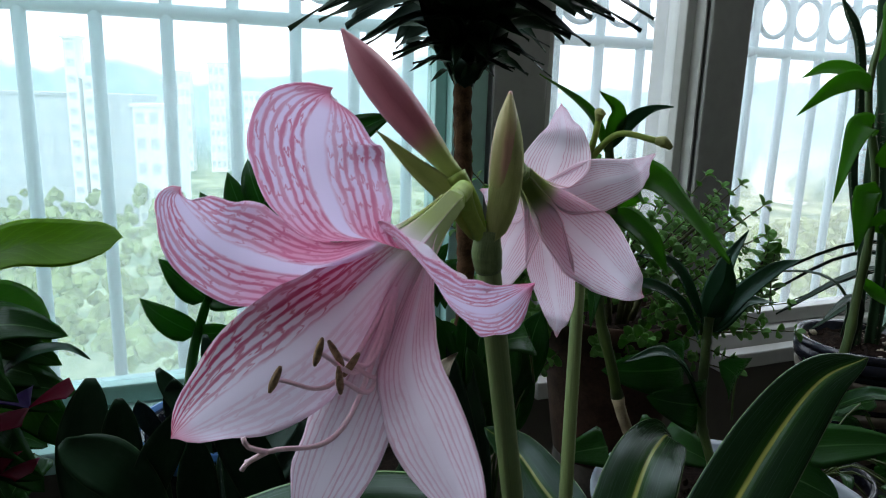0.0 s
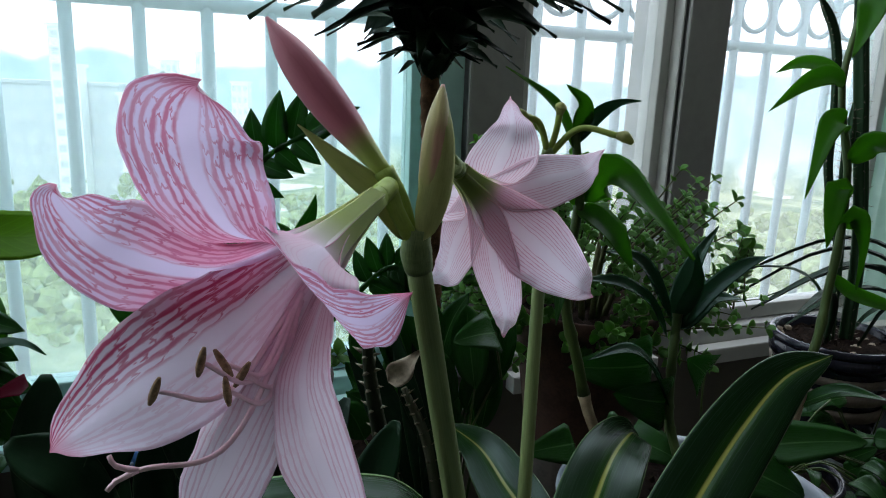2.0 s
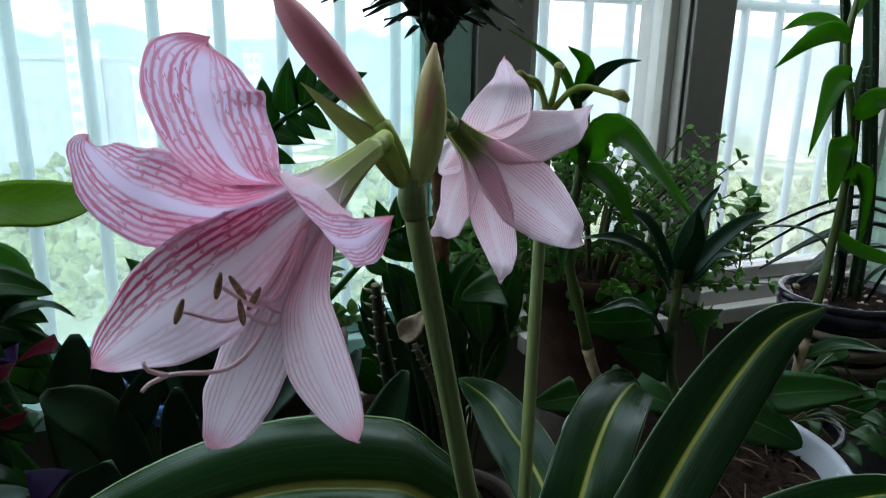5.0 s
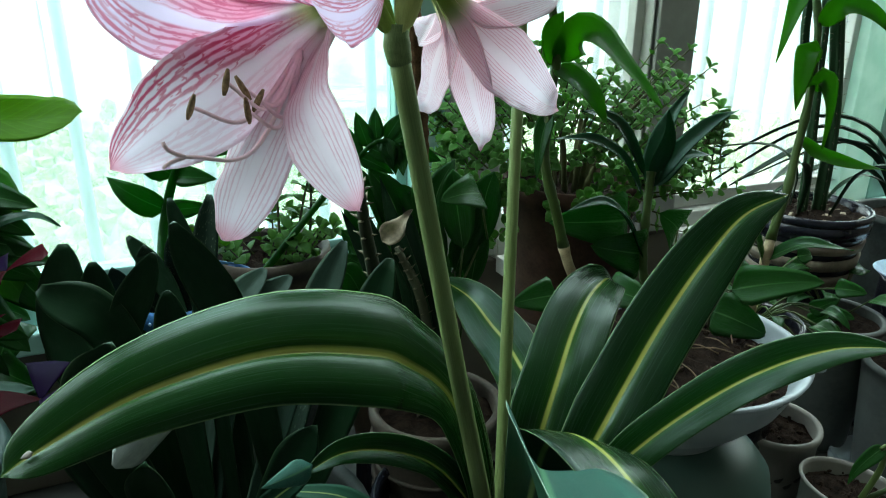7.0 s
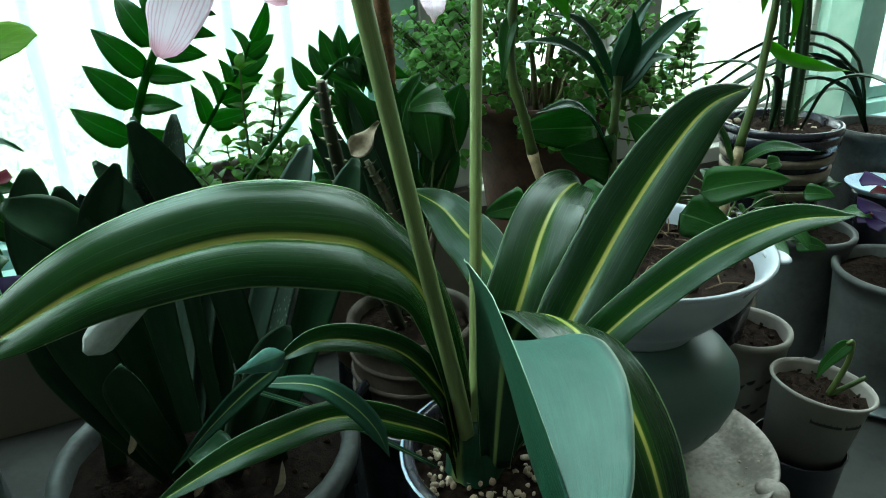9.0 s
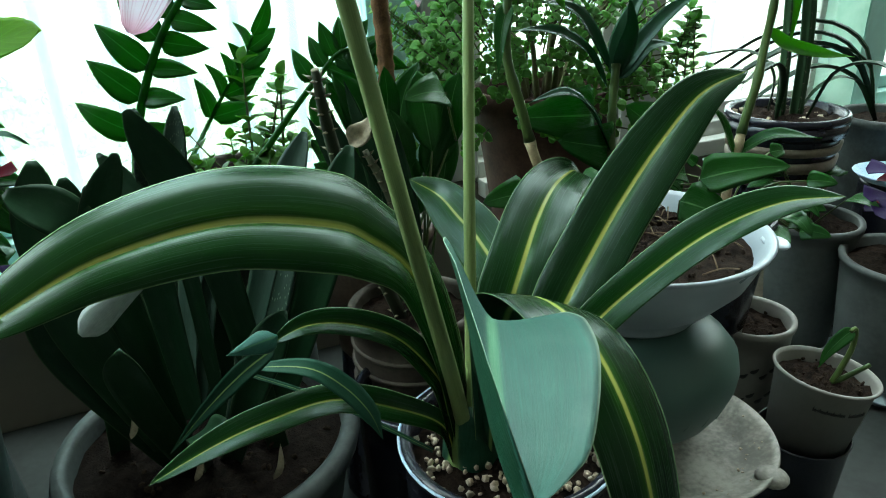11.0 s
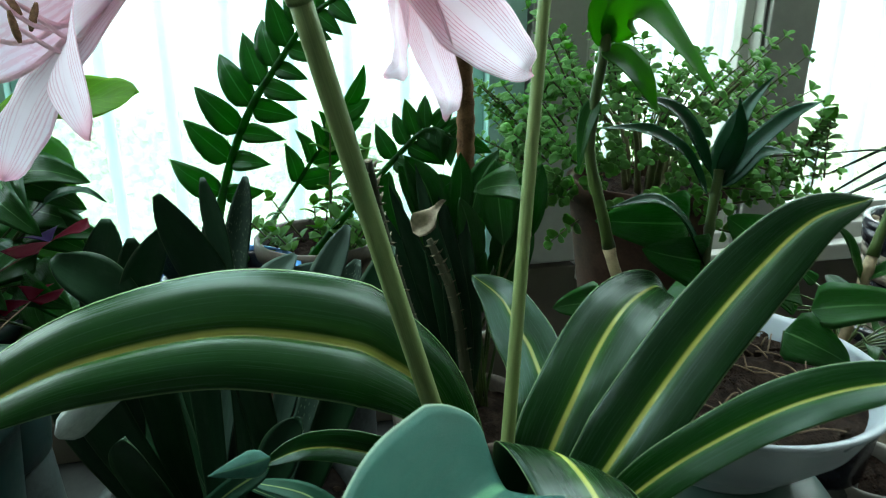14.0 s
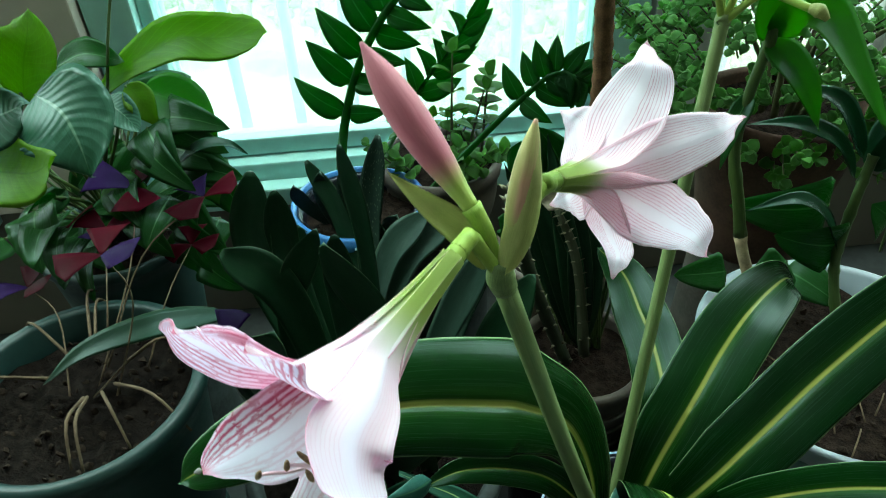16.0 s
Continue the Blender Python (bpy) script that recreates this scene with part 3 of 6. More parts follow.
    z = Vector(up) - y * Vector(up).dot(y)
    z = z.normalized() if z.length > 1e-5 else y.orthogonal().normalized()
    x = y.cross(z)
    m = Matrix((x * scale * wide, y * scale, z * scale)).transposed().to_4x4()
    return Matrix.Translation(base) @ m


def hang(name, me, parent, m, label=""):
    ob = under(new(name, me), parent)
    ob.matrix_basis = m
    if label:
        ob["label"] = label
    return ob


# ---- the balcony room ----
def wall_box(name, s0, s1, n0, n1, z0, z1, mat, bev=0.003, parent=None, label="", kind="structure"):
    """A box in the window wall's own directions: s along it, n outward."""
    bm = box(bmesh.new(), s0, s1, n0, n1, z0, z1, bev)
    bmesh.ops.transform(bm, matrix=WALL, verts=bm.verts)
    ob = finish(name, bm, mat, parent, label, smooth=False)
    if not parent:
        tagged(ob, label, kind=kind)
    return ob


SILL, GLASS, HEAD = 0.245, 0.31, 2.3
S_LEFT, S_RIGHT, DEEP = -2.4, 2.2, -3.0
wall_box("floor", S_LEFT - 0.12, S_RIGHT + 0.12, DEEP - 0.1, 0.2, -0.12, 0.0, M["floor"], label="grey stone floor under the plant pots")
wall_box("ceiling", S_LEFT - 0.12, S_RIGHT + 0.12, DEEP - 0.1, 0.2, 2.5, 2.62, M["ceiling"], label="plain white plastered ceiling")
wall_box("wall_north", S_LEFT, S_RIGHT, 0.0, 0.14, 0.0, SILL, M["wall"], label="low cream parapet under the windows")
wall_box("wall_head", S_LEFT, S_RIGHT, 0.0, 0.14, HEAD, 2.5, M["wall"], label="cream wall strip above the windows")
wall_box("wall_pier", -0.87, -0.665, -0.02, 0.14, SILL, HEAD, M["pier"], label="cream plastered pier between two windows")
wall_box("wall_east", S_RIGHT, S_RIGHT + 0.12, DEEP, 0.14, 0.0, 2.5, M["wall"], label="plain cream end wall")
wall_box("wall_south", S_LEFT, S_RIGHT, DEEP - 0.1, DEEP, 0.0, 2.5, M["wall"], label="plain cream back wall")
# unseen solid wall, added to block light from the west end
wall_box("wall_west", S_LEFT - 0.12, S_LEFT, DEEP, 0.14, 0.0, 2.5, M["wall"], label="plain unseen end wall added to keep out side light")


def window(name, s0, s1, glass_mat, jamb0, jamb1, label, trim="frame", right=""):
    """A window of the long wall: outer frame, inner sash bead, sill board and pane."""
    w = thing(name, label, "window", WALL @ Vector(((s0 + s1) / 2, 0.05, SILL)))
    w["kind"] = "structure"
    a, b = s0 + jamb0, s1 - jamb1
    wall_box("window_frame", s0, a, 0.0, 0.09, SILL, HEAD, M[trim], parent=w)
    wall_box("window_frame", b, s1, 0.0, 0.09, SILL, HEAD, M[right or trim], parent=w)
    wall_box("window_frame", a, b, 0.0, 0.09, SILL, GLASS - 0.03, M[trim], parent=w)
    wall_box("window_frame", a, b, 0.0, 0.09, HEAD - 0.06, HEAD, M[trim], parent=w)
    wall_box("sash", a, b, 0.022, 0.06, GLASS - 0.027, GLASS, M[trim], parent=w)
    wall_box("sash", a, a + 0.018, 0.022, 0.06, GLASS, HEAD - 0.06, M[trim], parent=w)
    wall_box("sash", b - 0.018, b, 0.022, 0.06, GLASS, HEAD - 0.06, M[trim], parent=w)
    wall_box("window_sill", s0, s1, -0.03, -0.002, SILL - 0.022, SILL + 0.008, M[trim], parent=w)
    p = wall_box("pane", a + 0.018, b - 0.018, 0.04, 0.044, GLASS, HEAD - 0.06, glass_mat, bev=0, parent=w)
    p.visible_shadow = False
    return w


window("window_1", -0.662, 0.073, M["glass"], 0.06, 0.055, "aqua framed window with greenish glass and a stepped sill")
window("window_2", 0.169, 0.457, M["clear"], 0.004, 0.004, "narrow clear window between two posts", trim="trim_grey")
# right jamb takes the translucent stand-in for its lit face
window("window_3", 0.546, 1.10, M["clear"], 0.004, 0.10, "clear window with a right jamb made translucent to look lit", trim="trim_grey", right="frosted")
window("window_4", -2.4, -0.872, M["clear"], 0.05, 0.05, "clear aqua framed window beyond the pier")
window("window_5", 1.103, 2.2, M["clear"], 0.08, 0.05, "clear aqua framed window at the balcony's far end")


def post(s0, s1, n0, label):
    p = thing("window_post", label, "post", WALL @ Vector(((s0 + s1) / 2, 0, 0.25)))
    p["kind"] = "structure"
    wall_box("post_body", s0, s1, n0, 0.0, SILL + 0.01, HEAD, M["post"], parent=p, bev=0.004)
    wall_box("post_body", s0 + 0.004, s1 - 0.004, 0.003, 0.14, SILL + 0.01, HEAD, M["post"], parent=p, bev=0.002)
    return p


post(0.078, 0.166, -0.008, "dark grey square post between two windows")
post(0.460, 0.543, -0.010, "grey square window post with a lit side")

# the guard rail outside
G0 = 0.285
guard = thing("guard_rail", "white painted steel guard rail with upright bars and rings", "railing", WALL @ Vector((0, G0, 0.05)))


def guard_part(name, pts, r, seg=8):
    bm = tube(bmesh.new(), [WALL @ Vector(p) for p in pts], [r], seg, n=1)
    return part(name, bm, M["rail"], guard)


for z, r in ((0.06, 0.012), (0.811, 0.012), (0.963, 0.012)):
    guard_part("rail", [(S_LEFT, G0, z), (S_RIGHT, G0, z)], r)
PITCH = 0.1
for i in range(-23, 22):
    guard_part("bar", [(i * PITCH + 0.049, G0, 0.06), (i * PITCH + 0.049, G0, 0.963)], 0.0105)
for i in range(-12, 22):
    bm = bmesh.new()
    ring = [WALL @ Vector((i * PITCH + 0.099 + 0.043 * math.cos(a), G0, 0.887 + 0.043 * math.sin(a))) for a in (2 * math.pi * k / 24 for k in range(25))]
    tube(bm, ring, [0.006], 6, n=24, caps=False)
    part("ring", bm, M["rail"], guard)
for s in (-2.3, -1.1, 0.118, 1.3, 2.1):
    guard_part("bracket", [(s, 0.14, 0.06), (s, G0, 0.06)], 0.01)

# ---- the distance: bright haze, wooded hills, a few far buildings ----
# backdrop glows by itself; haze and daylight are put into its colours
bd = Mat("glowing_hazy_distance")
geo = bd.node("ShaderNodeNewGeometry")
sep = bd.node("ShaderNodeSeparateXYZ")
bd.t.links.new(geo.outputs["Position"], sep.inputs[0])
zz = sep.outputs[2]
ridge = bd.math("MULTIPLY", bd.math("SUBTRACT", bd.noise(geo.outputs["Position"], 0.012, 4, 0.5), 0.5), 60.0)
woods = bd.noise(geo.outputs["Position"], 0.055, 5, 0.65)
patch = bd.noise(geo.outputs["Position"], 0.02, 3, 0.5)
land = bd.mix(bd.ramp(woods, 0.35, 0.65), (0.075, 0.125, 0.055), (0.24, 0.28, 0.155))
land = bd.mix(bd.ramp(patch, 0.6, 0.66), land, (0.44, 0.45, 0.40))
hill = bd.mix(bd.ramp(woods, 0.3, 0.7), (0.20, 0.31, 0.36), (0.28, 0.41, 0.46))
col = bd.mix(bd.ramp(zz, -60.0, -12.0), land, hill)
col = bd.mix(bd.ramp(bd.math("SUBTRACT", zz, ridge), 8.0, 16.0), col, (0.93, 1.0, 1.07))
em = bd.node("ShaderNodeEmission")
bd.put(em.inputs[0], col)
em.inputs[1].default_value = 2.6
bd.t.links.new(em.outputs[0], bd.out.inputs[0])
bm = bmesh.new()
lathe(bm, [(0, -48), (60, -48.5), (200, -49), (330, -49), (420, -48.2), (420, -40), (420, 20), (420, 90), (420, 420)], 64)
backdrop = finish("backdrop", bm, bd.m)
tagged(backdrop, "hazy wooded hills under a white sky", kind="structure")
# sunlight is put into far_bright, haze into the pale panes and treetops
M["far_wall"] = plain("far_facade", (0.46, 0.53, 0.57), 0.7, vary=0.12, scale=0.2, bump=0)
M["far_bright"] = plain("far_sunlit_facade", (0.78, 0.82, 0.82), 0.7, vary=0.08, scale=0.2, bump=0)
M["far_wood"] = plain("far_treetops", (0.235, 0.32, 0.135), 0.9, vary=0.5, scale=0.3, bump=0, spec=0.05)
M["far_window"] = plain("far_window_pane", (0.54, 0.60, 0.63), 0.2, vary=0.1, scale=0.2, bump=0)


def building(x, y, w, d, h, storeys, bays, label, base=-46.0, mat="far_wall"):
    b = thing("apartment_building", label, "building", (x, y, base))
    part("wall", box(bmesh.new(), x - w / 2, x + w / 2, y - d / 2, y + d / 2, base, base + h), M[mat], b, smooth=False)
    part("roof", box(bmesh.new(), x - w / 2 - 0.6, x + w / 2 + 0.6, y - d / 2 - 0.6, y + d / 2 + 0.6, base + h, base + h + 1.0), M[mat], b, smooth=False)
    me = None
    for i in range(storeys):
        for j in range(bays):
            ww, hh = w / bays * 0.6, h / storeys * 0.45
            if me is None:
                ob = part("window", box(bmesh.new(), -ww / 2, ww / 2, -0.15, 0.15, -hh / 2, hh / 2), M["far_window"], b, smooth=False)
                me = ob.data
            else:
                ob = under(new("window", me), b)
            ob.matrix_basis = Matrix.Translation((x - w / 2 + (j + 0.5) * w / bays, y - d / 2, base + (i + 0.55) * h / storeys))


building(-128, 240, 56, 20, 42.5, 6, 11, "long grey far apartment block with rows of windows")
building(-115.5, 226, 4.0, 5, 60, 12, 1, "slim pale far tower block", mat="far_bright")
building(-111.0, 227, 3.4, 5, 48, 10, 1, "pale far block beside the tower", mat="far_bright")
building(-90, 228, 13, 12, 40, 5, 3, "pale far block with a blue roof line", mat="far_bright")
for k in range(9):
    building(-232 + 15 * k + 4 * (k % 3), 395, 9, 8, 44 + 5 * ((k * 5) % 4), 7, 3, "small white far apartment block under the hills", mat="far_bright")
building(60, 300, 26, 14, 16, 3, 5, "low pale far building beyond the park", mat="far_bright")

# treetops between the balcony and the far buildings
g = np.random.default_rng(123)
ball = bmesh.new()
bmesh.ops.create_icosphere(ball, subdivisions=2, radius=1.0)
unit = np.array([v.co[:] for v in ball.verts])
tris = np.array([[v.index for v in f.verts] for f in ball.faces])
ball.free()
spots, skins = [], []
for k in range(1700):
    y = g.uniform(110, 222)
    r = g.uniform(0.9, 2.3)
    c = (y * g.uniform(-0.85, 0.75), y, -46.5 + r * 0.7 + 12.0 * (y - 110) / 112 * g.uniform(0.5, 1.1))
    skins.append(tris + len(unit) * k)
    spots.append(np.array(c) + unit * r * (1, 1, g.uniform(0.8, 1.3)) * g.uniform(0.65, 1.35, (len(unit), 1)))
me = bpy.data.meshes.new("treetops")
me.from_pydata(np.concatenate(spots).tolist(), [], np.concatenate(skins).tolist())
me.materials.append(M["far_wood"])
woods_ob = new("treetops", me)
tagged(woods_ob, "hazy green treetops of the park below", "trees", kind="stuff")


# ---- the amaryllis ----
AX, AY = 0.108, 0.352
amaryllis = thing("potted_amaryllis", "flowering amaryllis with striped leaves in a black glazed pot of pebbles", "potted plant", (AX, AY, 0.145))
pot(amaryllis, 0.079, 0.058, 0.145, 0.288, M["black"], 0.004, 0.010, 0.005, label="black glazed pot with a blue rim line", belly=0.008)
bm = bmesh.new()
tube(bm, [(AX + 0.0835 * math.cos(a), AY + 0.0835 * math.sin(a), 0.2865) for a in (2 * math.pi * k / 40 for k in range(41))], [0.0012], 6, n=40, caps=False)
part("rim_line", bm, M["pale_blue"], amaryllis, "pale blue line on the rim")
soil(amaryllis, 0.076, 0.268, seed=3)

# pebbles on the soil
rng = random.Random(11)
pebbles = []
for k in range(4):
    bm = bmesh.new()
    bmesh.ops.create_icosphere(bm, subdivisions=1, radius=1)
    for v in bm.verts:
        v.co *= rng.uniform(0.75, 1.15)
    me = bpy.data.meshes.new("pebble")
    bm.to_mesh(me)
    bm.free()
    me.materials.append(M["pebble"])
    for q in me.polygons:
        q.use_smooth = True
    pebbles.append(me)
for k in range(290):
    a, q = rng.uniform(0, 6.283), 0.073 * math.sqrt(rng.random())
    s = rng.uniform(0.0018, 0.0042)
    hang("pebble", pebbles[k % 4], amaryllis, Matrix.LocRotScale((AX + q * math.cos(a), AY + q * math.sin(a), 0.2715 + rng.uniform(0, 0.003)), Euler((rng.random() * 6, rng.random() * 6, 0)), (s, s * rng.uniform(0.7, 1), s * 0.7)))

# bulb neck and the two stalks
part("bulb", tube(bmesh.new(), [(0.080, 0.352, 0.262), (0.079, 0.352, 0.285), (0.078, 0.351, 0.31)], [0.024, 0.021, 0.015], 16), M["amaryllis_under"], amaryllis, "pale green bulb neck in the pebbles")
UMB = Vector((0.0155, 0.2215, 0.6495))
stalk = part("flower_stalk", tube(bmesh.new(), [(0.0755, 0.350, 0.285), (0.066, 0.329, 0.35), (0.040, 0.275, 0.50), tuple(UMB)], [0.0060, 0.0055, 0.0047, 0.0040], 20, n=24), M["scape"], amaryllis, "thick pale green hollow stalk")
stalk2 = part("flower_stalk", tube(bmesh.new(), [(0.079, 0.350, 0.285), (0.082, 0.370, 0.35), (0.087, 0.406, 0.50), (0.093, 0.442, 0.65), (0.0935, 0.444, 0.661)], [0.0050, 0.0046, 0.0042, 0.0039, 0.0046], 18, n=24), M["scape"], amaryllis, "thin pale green stalk with spent flower necks")

# striped leaves: foot, way, tip
def arching(v):
    return (0.34 + 0.66 * min(1.0, v / 0.44)) * max(0.0, 1 - max(0.0, (v - 0.46) / 0.54) ** 1.85)


def bloomy(v):
    return (0.35 + 0.65 * min(1.0, v / 0.5) ** 1.2) * max(0.0, 1 - max(0.0, (v - 0.60) / 0.40) ** 2.0) ** 0.8


LEAVES = [
    ([(0.072, 0.347, 0.29), (0.062, 0.346, 0.365), (0.042, 0.338, 0.428), (0.017, 0.321, 0.461), (-0.005, 0.305, 0.478), (-0.053, 0.280, 0.492), (-0.108, 0.250, 0.488), (-0.150, 0.229, 0.471), (-0.163, 0.222, 0.464)],
     0.036, [(0.8, -0.5, 0.1), (0.60, -0.45, 0.60), (0.10, -0.68, 0.8), (0.05, -0.68, 0.8), (0.1, -0.6, 0.8)], 0.16, "long striped leaf arching over the neighbouring pot"),
    ([(0.082, 0.362, 0.29), (0.096, 0.385, 0.35), (0.106, 0.410, 0.388), (0.097, 0.450, 0.402), (0.084, 0.480, 0.410), (0.068, 0.510, 0.421), (0.043, 0.530, 0.431)],
     0.023, [(0.2, -0.9, 0.5), (-0.3, -0.8, 0.6), (-0.3, -0.6, 0.7)], 0.1, ""),
    ([(0.092, 0.356, 0.29), (0.099, 0.361, 0.332), (0.109, 0.376, 0.368), (0.126, 0.405, 0.400), (0.143, 0.440, 0.421), (0.163, 0.475, 0.435), (0.187, 0.512, 0.436), (0.200, 0.53, 0.425)],
     0.028, [(-0.3, -0.9, 0.4), (-0.2, -0.85, 0.6), (0.0, -0.5, 0.85)], 0.12, "striped leaf with a notched bent tip"),
    ([(0.098, 0.350, 0.29), (0.120, 0.352, 0.333), (0.143, 0.361, 0.373), (0.168, 0.379, 0.410), (0.198, 0.405, 0.445), (0.237, 0.435, 0.483), (0.272, 0.455, 0.512), (0.312, 0.470, 0.524)],
     0.0265, [(-0.5, -0.7, 0.5), (-0.35, -0.75, 0.55), (-0.3, -0.75, 0.6), (0.0, -0.7, 0.7)], 0.1, "tall upright striped leaf"),
    ([(0.102, 0.346, 0.29), (0.132, 0.348, 0.330), (0.166, 0.344, 0.380), (0.200, 0.335, 0.421), (0.230, 0.320, 0.455), (0.264, 0.310, 0.475), (0.296, 0.300, 0.481)],
     0.0155, [(-0.4, -0.6, 0.7), (-0.3, -0.6, 0.75), (0.0, -0.5, 0.85)], 0.2, ""),
    ([(0.066, 0.343, 0.28), (0.060, 0.338, 0.33), (0.054, 0.335, 0.353), (0.032, 0.325, 0.388), (0.005, 0.310, 0.410), (-0.020, 0.295, 0.420), (-0.040, 0.280, 0.418)],
     0.0115, [(0.6, -0.6, 0.3), (0.1, -0.55, 0.8), (0.0, -0.5, 0.9)], 0.25, "narrow striped leaf with a curled tip"),
    ([(0.066, 0.340, 0.275), (0.057, 0.335, 0.310), (0.023, 0.320, 0.339), (-0.012, 0.300, 0.362), (-0.048, 0.270, 0.371), (-0.075, 0.250, 0.371), (-0.104, 0.232, 0.364)],
     0.0115, [(0.6, -0.6, 0.3), (0.1, -0.5, 0.85), (0.0, -0.5, 0.9)], 0.25, "low striped leaf hanging over the pot"),
]
for k, (pts, half, up, fold, label) in enumerate(LEAVES):
    leaf("leaf", pts, half, up, [M["amaryllis"], M["amaryllis_under"]], amaryllis, label, outline=arching if k == 0 else strap, fold=fold + (0.02 if k == 0 else 0.14), nu=24, nv=48, ridge=0.010 if k == 0 else 0.005, crease=(0.15, 0.05, 0.07, 0.08, 0.08, 0.1, 0.1)[k], thick=0.0016, wave=0.05, curl=0.13 if k == 0 else 0.1, lean=0.12 if k == 0 else 0.0, seed=k)
# the leaf that arches forward over the pot's edge
leaf("leaf", [(0.094, 0.338, 0.29), (0.098, 0.330, 0.37), (0.104, 0.312, 0.418), (0.118, 0.275, 0.438), (0.135, 0.238, 0.430), (0.150, 0.205, 0.395), (0.160, 0.185, 0.340), (0.164, 0.178, 0.30)],
     0.030, [(-0.1, 0.7, 0.6), (0.30, 0.05, 0.9), (0.45, -0.45, 0.7), (0.45, -0.8, 0.35)], [M["amaryllis"], M["amaryllis_under"]], amaryllis, "striped leaf arching down over the pot", fold=-0.10, nu=10, nv=36, thick=0.0016, wave=0.04, seed=21)
# the bloomy leaf that comes forward, one half standing up, the other lying flat
leaf("leaf", [(0.092, 0.338, 0.28), (0.092, 0.318, 0.35), (0.088, 0.275, 0.42), (0.0795, 0.220, 0.4605), (0.0725, 0.160, 0.487), (0.0675, 0.110, 0.503), (0.0655, 0.072, 0.509), (0.0665, 0.050, 0.508)],
     0.037, [(0.3, 0.9, 0.2), (0.45, 0.6, 0.6), (0.60, 0.15, 0.78), (0.62, -0.05, 0.78), (0.55, -0.05, 0.83)], [M["amaryllis_pale"], M["amaryllis_under"]], amaryllis, "pale bloomy blue-green leaf folded lengthwise", fold=(0.45, 0.80), outline=bloomy, nu=18, nv=44, thick=0.0016, wave=0.16, curl=0.16, lean=0.10, seed=5)
leaf("scar", [(-0.1495, 0.2270, 0.4735), (-0.1515, 0.2262, 0.4728), (-0.1540, 0.2250, 0.4718)], 0.0019, (0.1, -0.6, 0.8), [M["paper"], M["paper"]], amaryllis, "small whitish scar on a leaf tip", outline=oval, fold=-0.3, nu=4, nv=4, thick=0.0016)
# small leaf with a dry yellow tip, and a narrow one behind it
leaf("leaf", [(0.050, 0.332, 0.29), (-0.020, 0.325, 0.345), (-0.066, 0.308, 0.382), (-0.050, 0.300, 0.390), (-0.0224, 0.295, 0.390), (-0.0028, 0.290, 0.379), (0.0115, 0.285, 0.363), (0.0191, 0.280, 0.345)],
     0.0072, [(0, -0.5, 0.8), (0, -0.5, 0.9)], [M["amaryllis_under"], M["amaryllis_under"]], amaryllis, "narrow leaf bent back on itself", outline=lambda v: 0.25 if v < 0.4 else 0.25 + 0.75 * max(0.0, math.sin(math.pi * min(1, (v - 0.4) / 0.6)) ** 0.7) if v < 0.9 else 0.6 * (1 - v) / 0.1, fold=0.15, nu=6, nv=36, thick=0.0012, seed=8)
leaf("leaf", [(-0.0396, 0.2905, 0.4095), (-0.0598, 0.285, 0.3968), (-0.0846, 0.280, 0.3745), (-0.1088, 0.275, 0.3484)], 0.0065, (0.3, -0.7, 0.6), [M["amaryllis_under"], M["amaryllis_under"]], amaryllis, "dull narrow leaf hanging from a curled tip", outline=lance, fold=0.25, nu=6, nv=14, thick=0.001)
leaf("leaf", [(-0.036, 0.284, 0.421), (-0.044, 0.272, 0.424), (-0.060, 0.262, 0.423)], 0.0075, (0.1, -0.8, 0.6), [M["amaryllis_pale"], M["amaryllis_pale"]], amaryllis, "curled pale leaf tip", outline=lance, fold=-0.4, nu=8, nv=10, thick=0.001)


# ---- flowers ----
def broad(v):
    """Outline of a broad petal with a short blunt point."""
    return (0.27 + 0.73 * min(1.0, v / 0.60) ** 1.6) * max(0.0, 1 - max(0.0, (v - 0.64) / 0.36) ** 2.3) ** 0.8


def blunt(v):
    return (0.27 + 0.73 * min(1.0, v / 0.62) ** 1.6) * max(0.0, 1 - max(0.0, (v - 0.72) / 0.28) ** 2.5) ** 0.62


def pointed(v):
    return (0.27 + 0.73 * min(1.0, v / 0.60) ** 1.6) * max(0.0, 1 - max(0.0, (v - 0.58) / 0.42) ** 1.5) ** 1.0


def star(v):
    """Outline of a petal that tapers evenly from its middle to a sharp point."""
    return (0.24 + 0.76 * min(1.0, v / 0.54) ** 1.5) * max(0.0, 1 - max(0.0, (v - 0.52) / 0.48) ** 1.6)


def flower(base, axis, petals, seed, name="flower", back="petal_out"):
    """A six-petalled trumpet: foot of the tube, axis, and each petal's line beyond the tube, half width, turn (or the ways its face looks) and skin."""
    base, a = Vector(base), Vector(axis).normalized()
    f = part(name, tube(bmesh.new(), [base - a * 0.006, base + a * 0.006, base + a * 0.022], [0.0030, 0.0034, 0.0042], 16), M["pedicel"], amaryllis, "veined pink and white trumpet flower")
    for k, (line, half, turn, skin, outline) in enumerate(petals):
        d = Vector(line[1]) - base
        e = (d - a * d.dot(a)).normalized()
        pts = [base + a * 0.004 + e * 0.0030, base + a * 0.026 + e * (0.0043 if k % 2 else 0.0048), base + a * 0.044 + e * (0.0076 if k % 2 else 0.0084)] + [Vector(q) for q in line]
        ups = [a * 0.35 - e, a * 0.45 - e * 0.85]
        ups += [Vector(q) for q in turn] if isinstance(turn, list) else [a * 0.75 - e * 0.6 + Vector(turn), a * 0.85 - e * 0.35 + Vector(turn)]
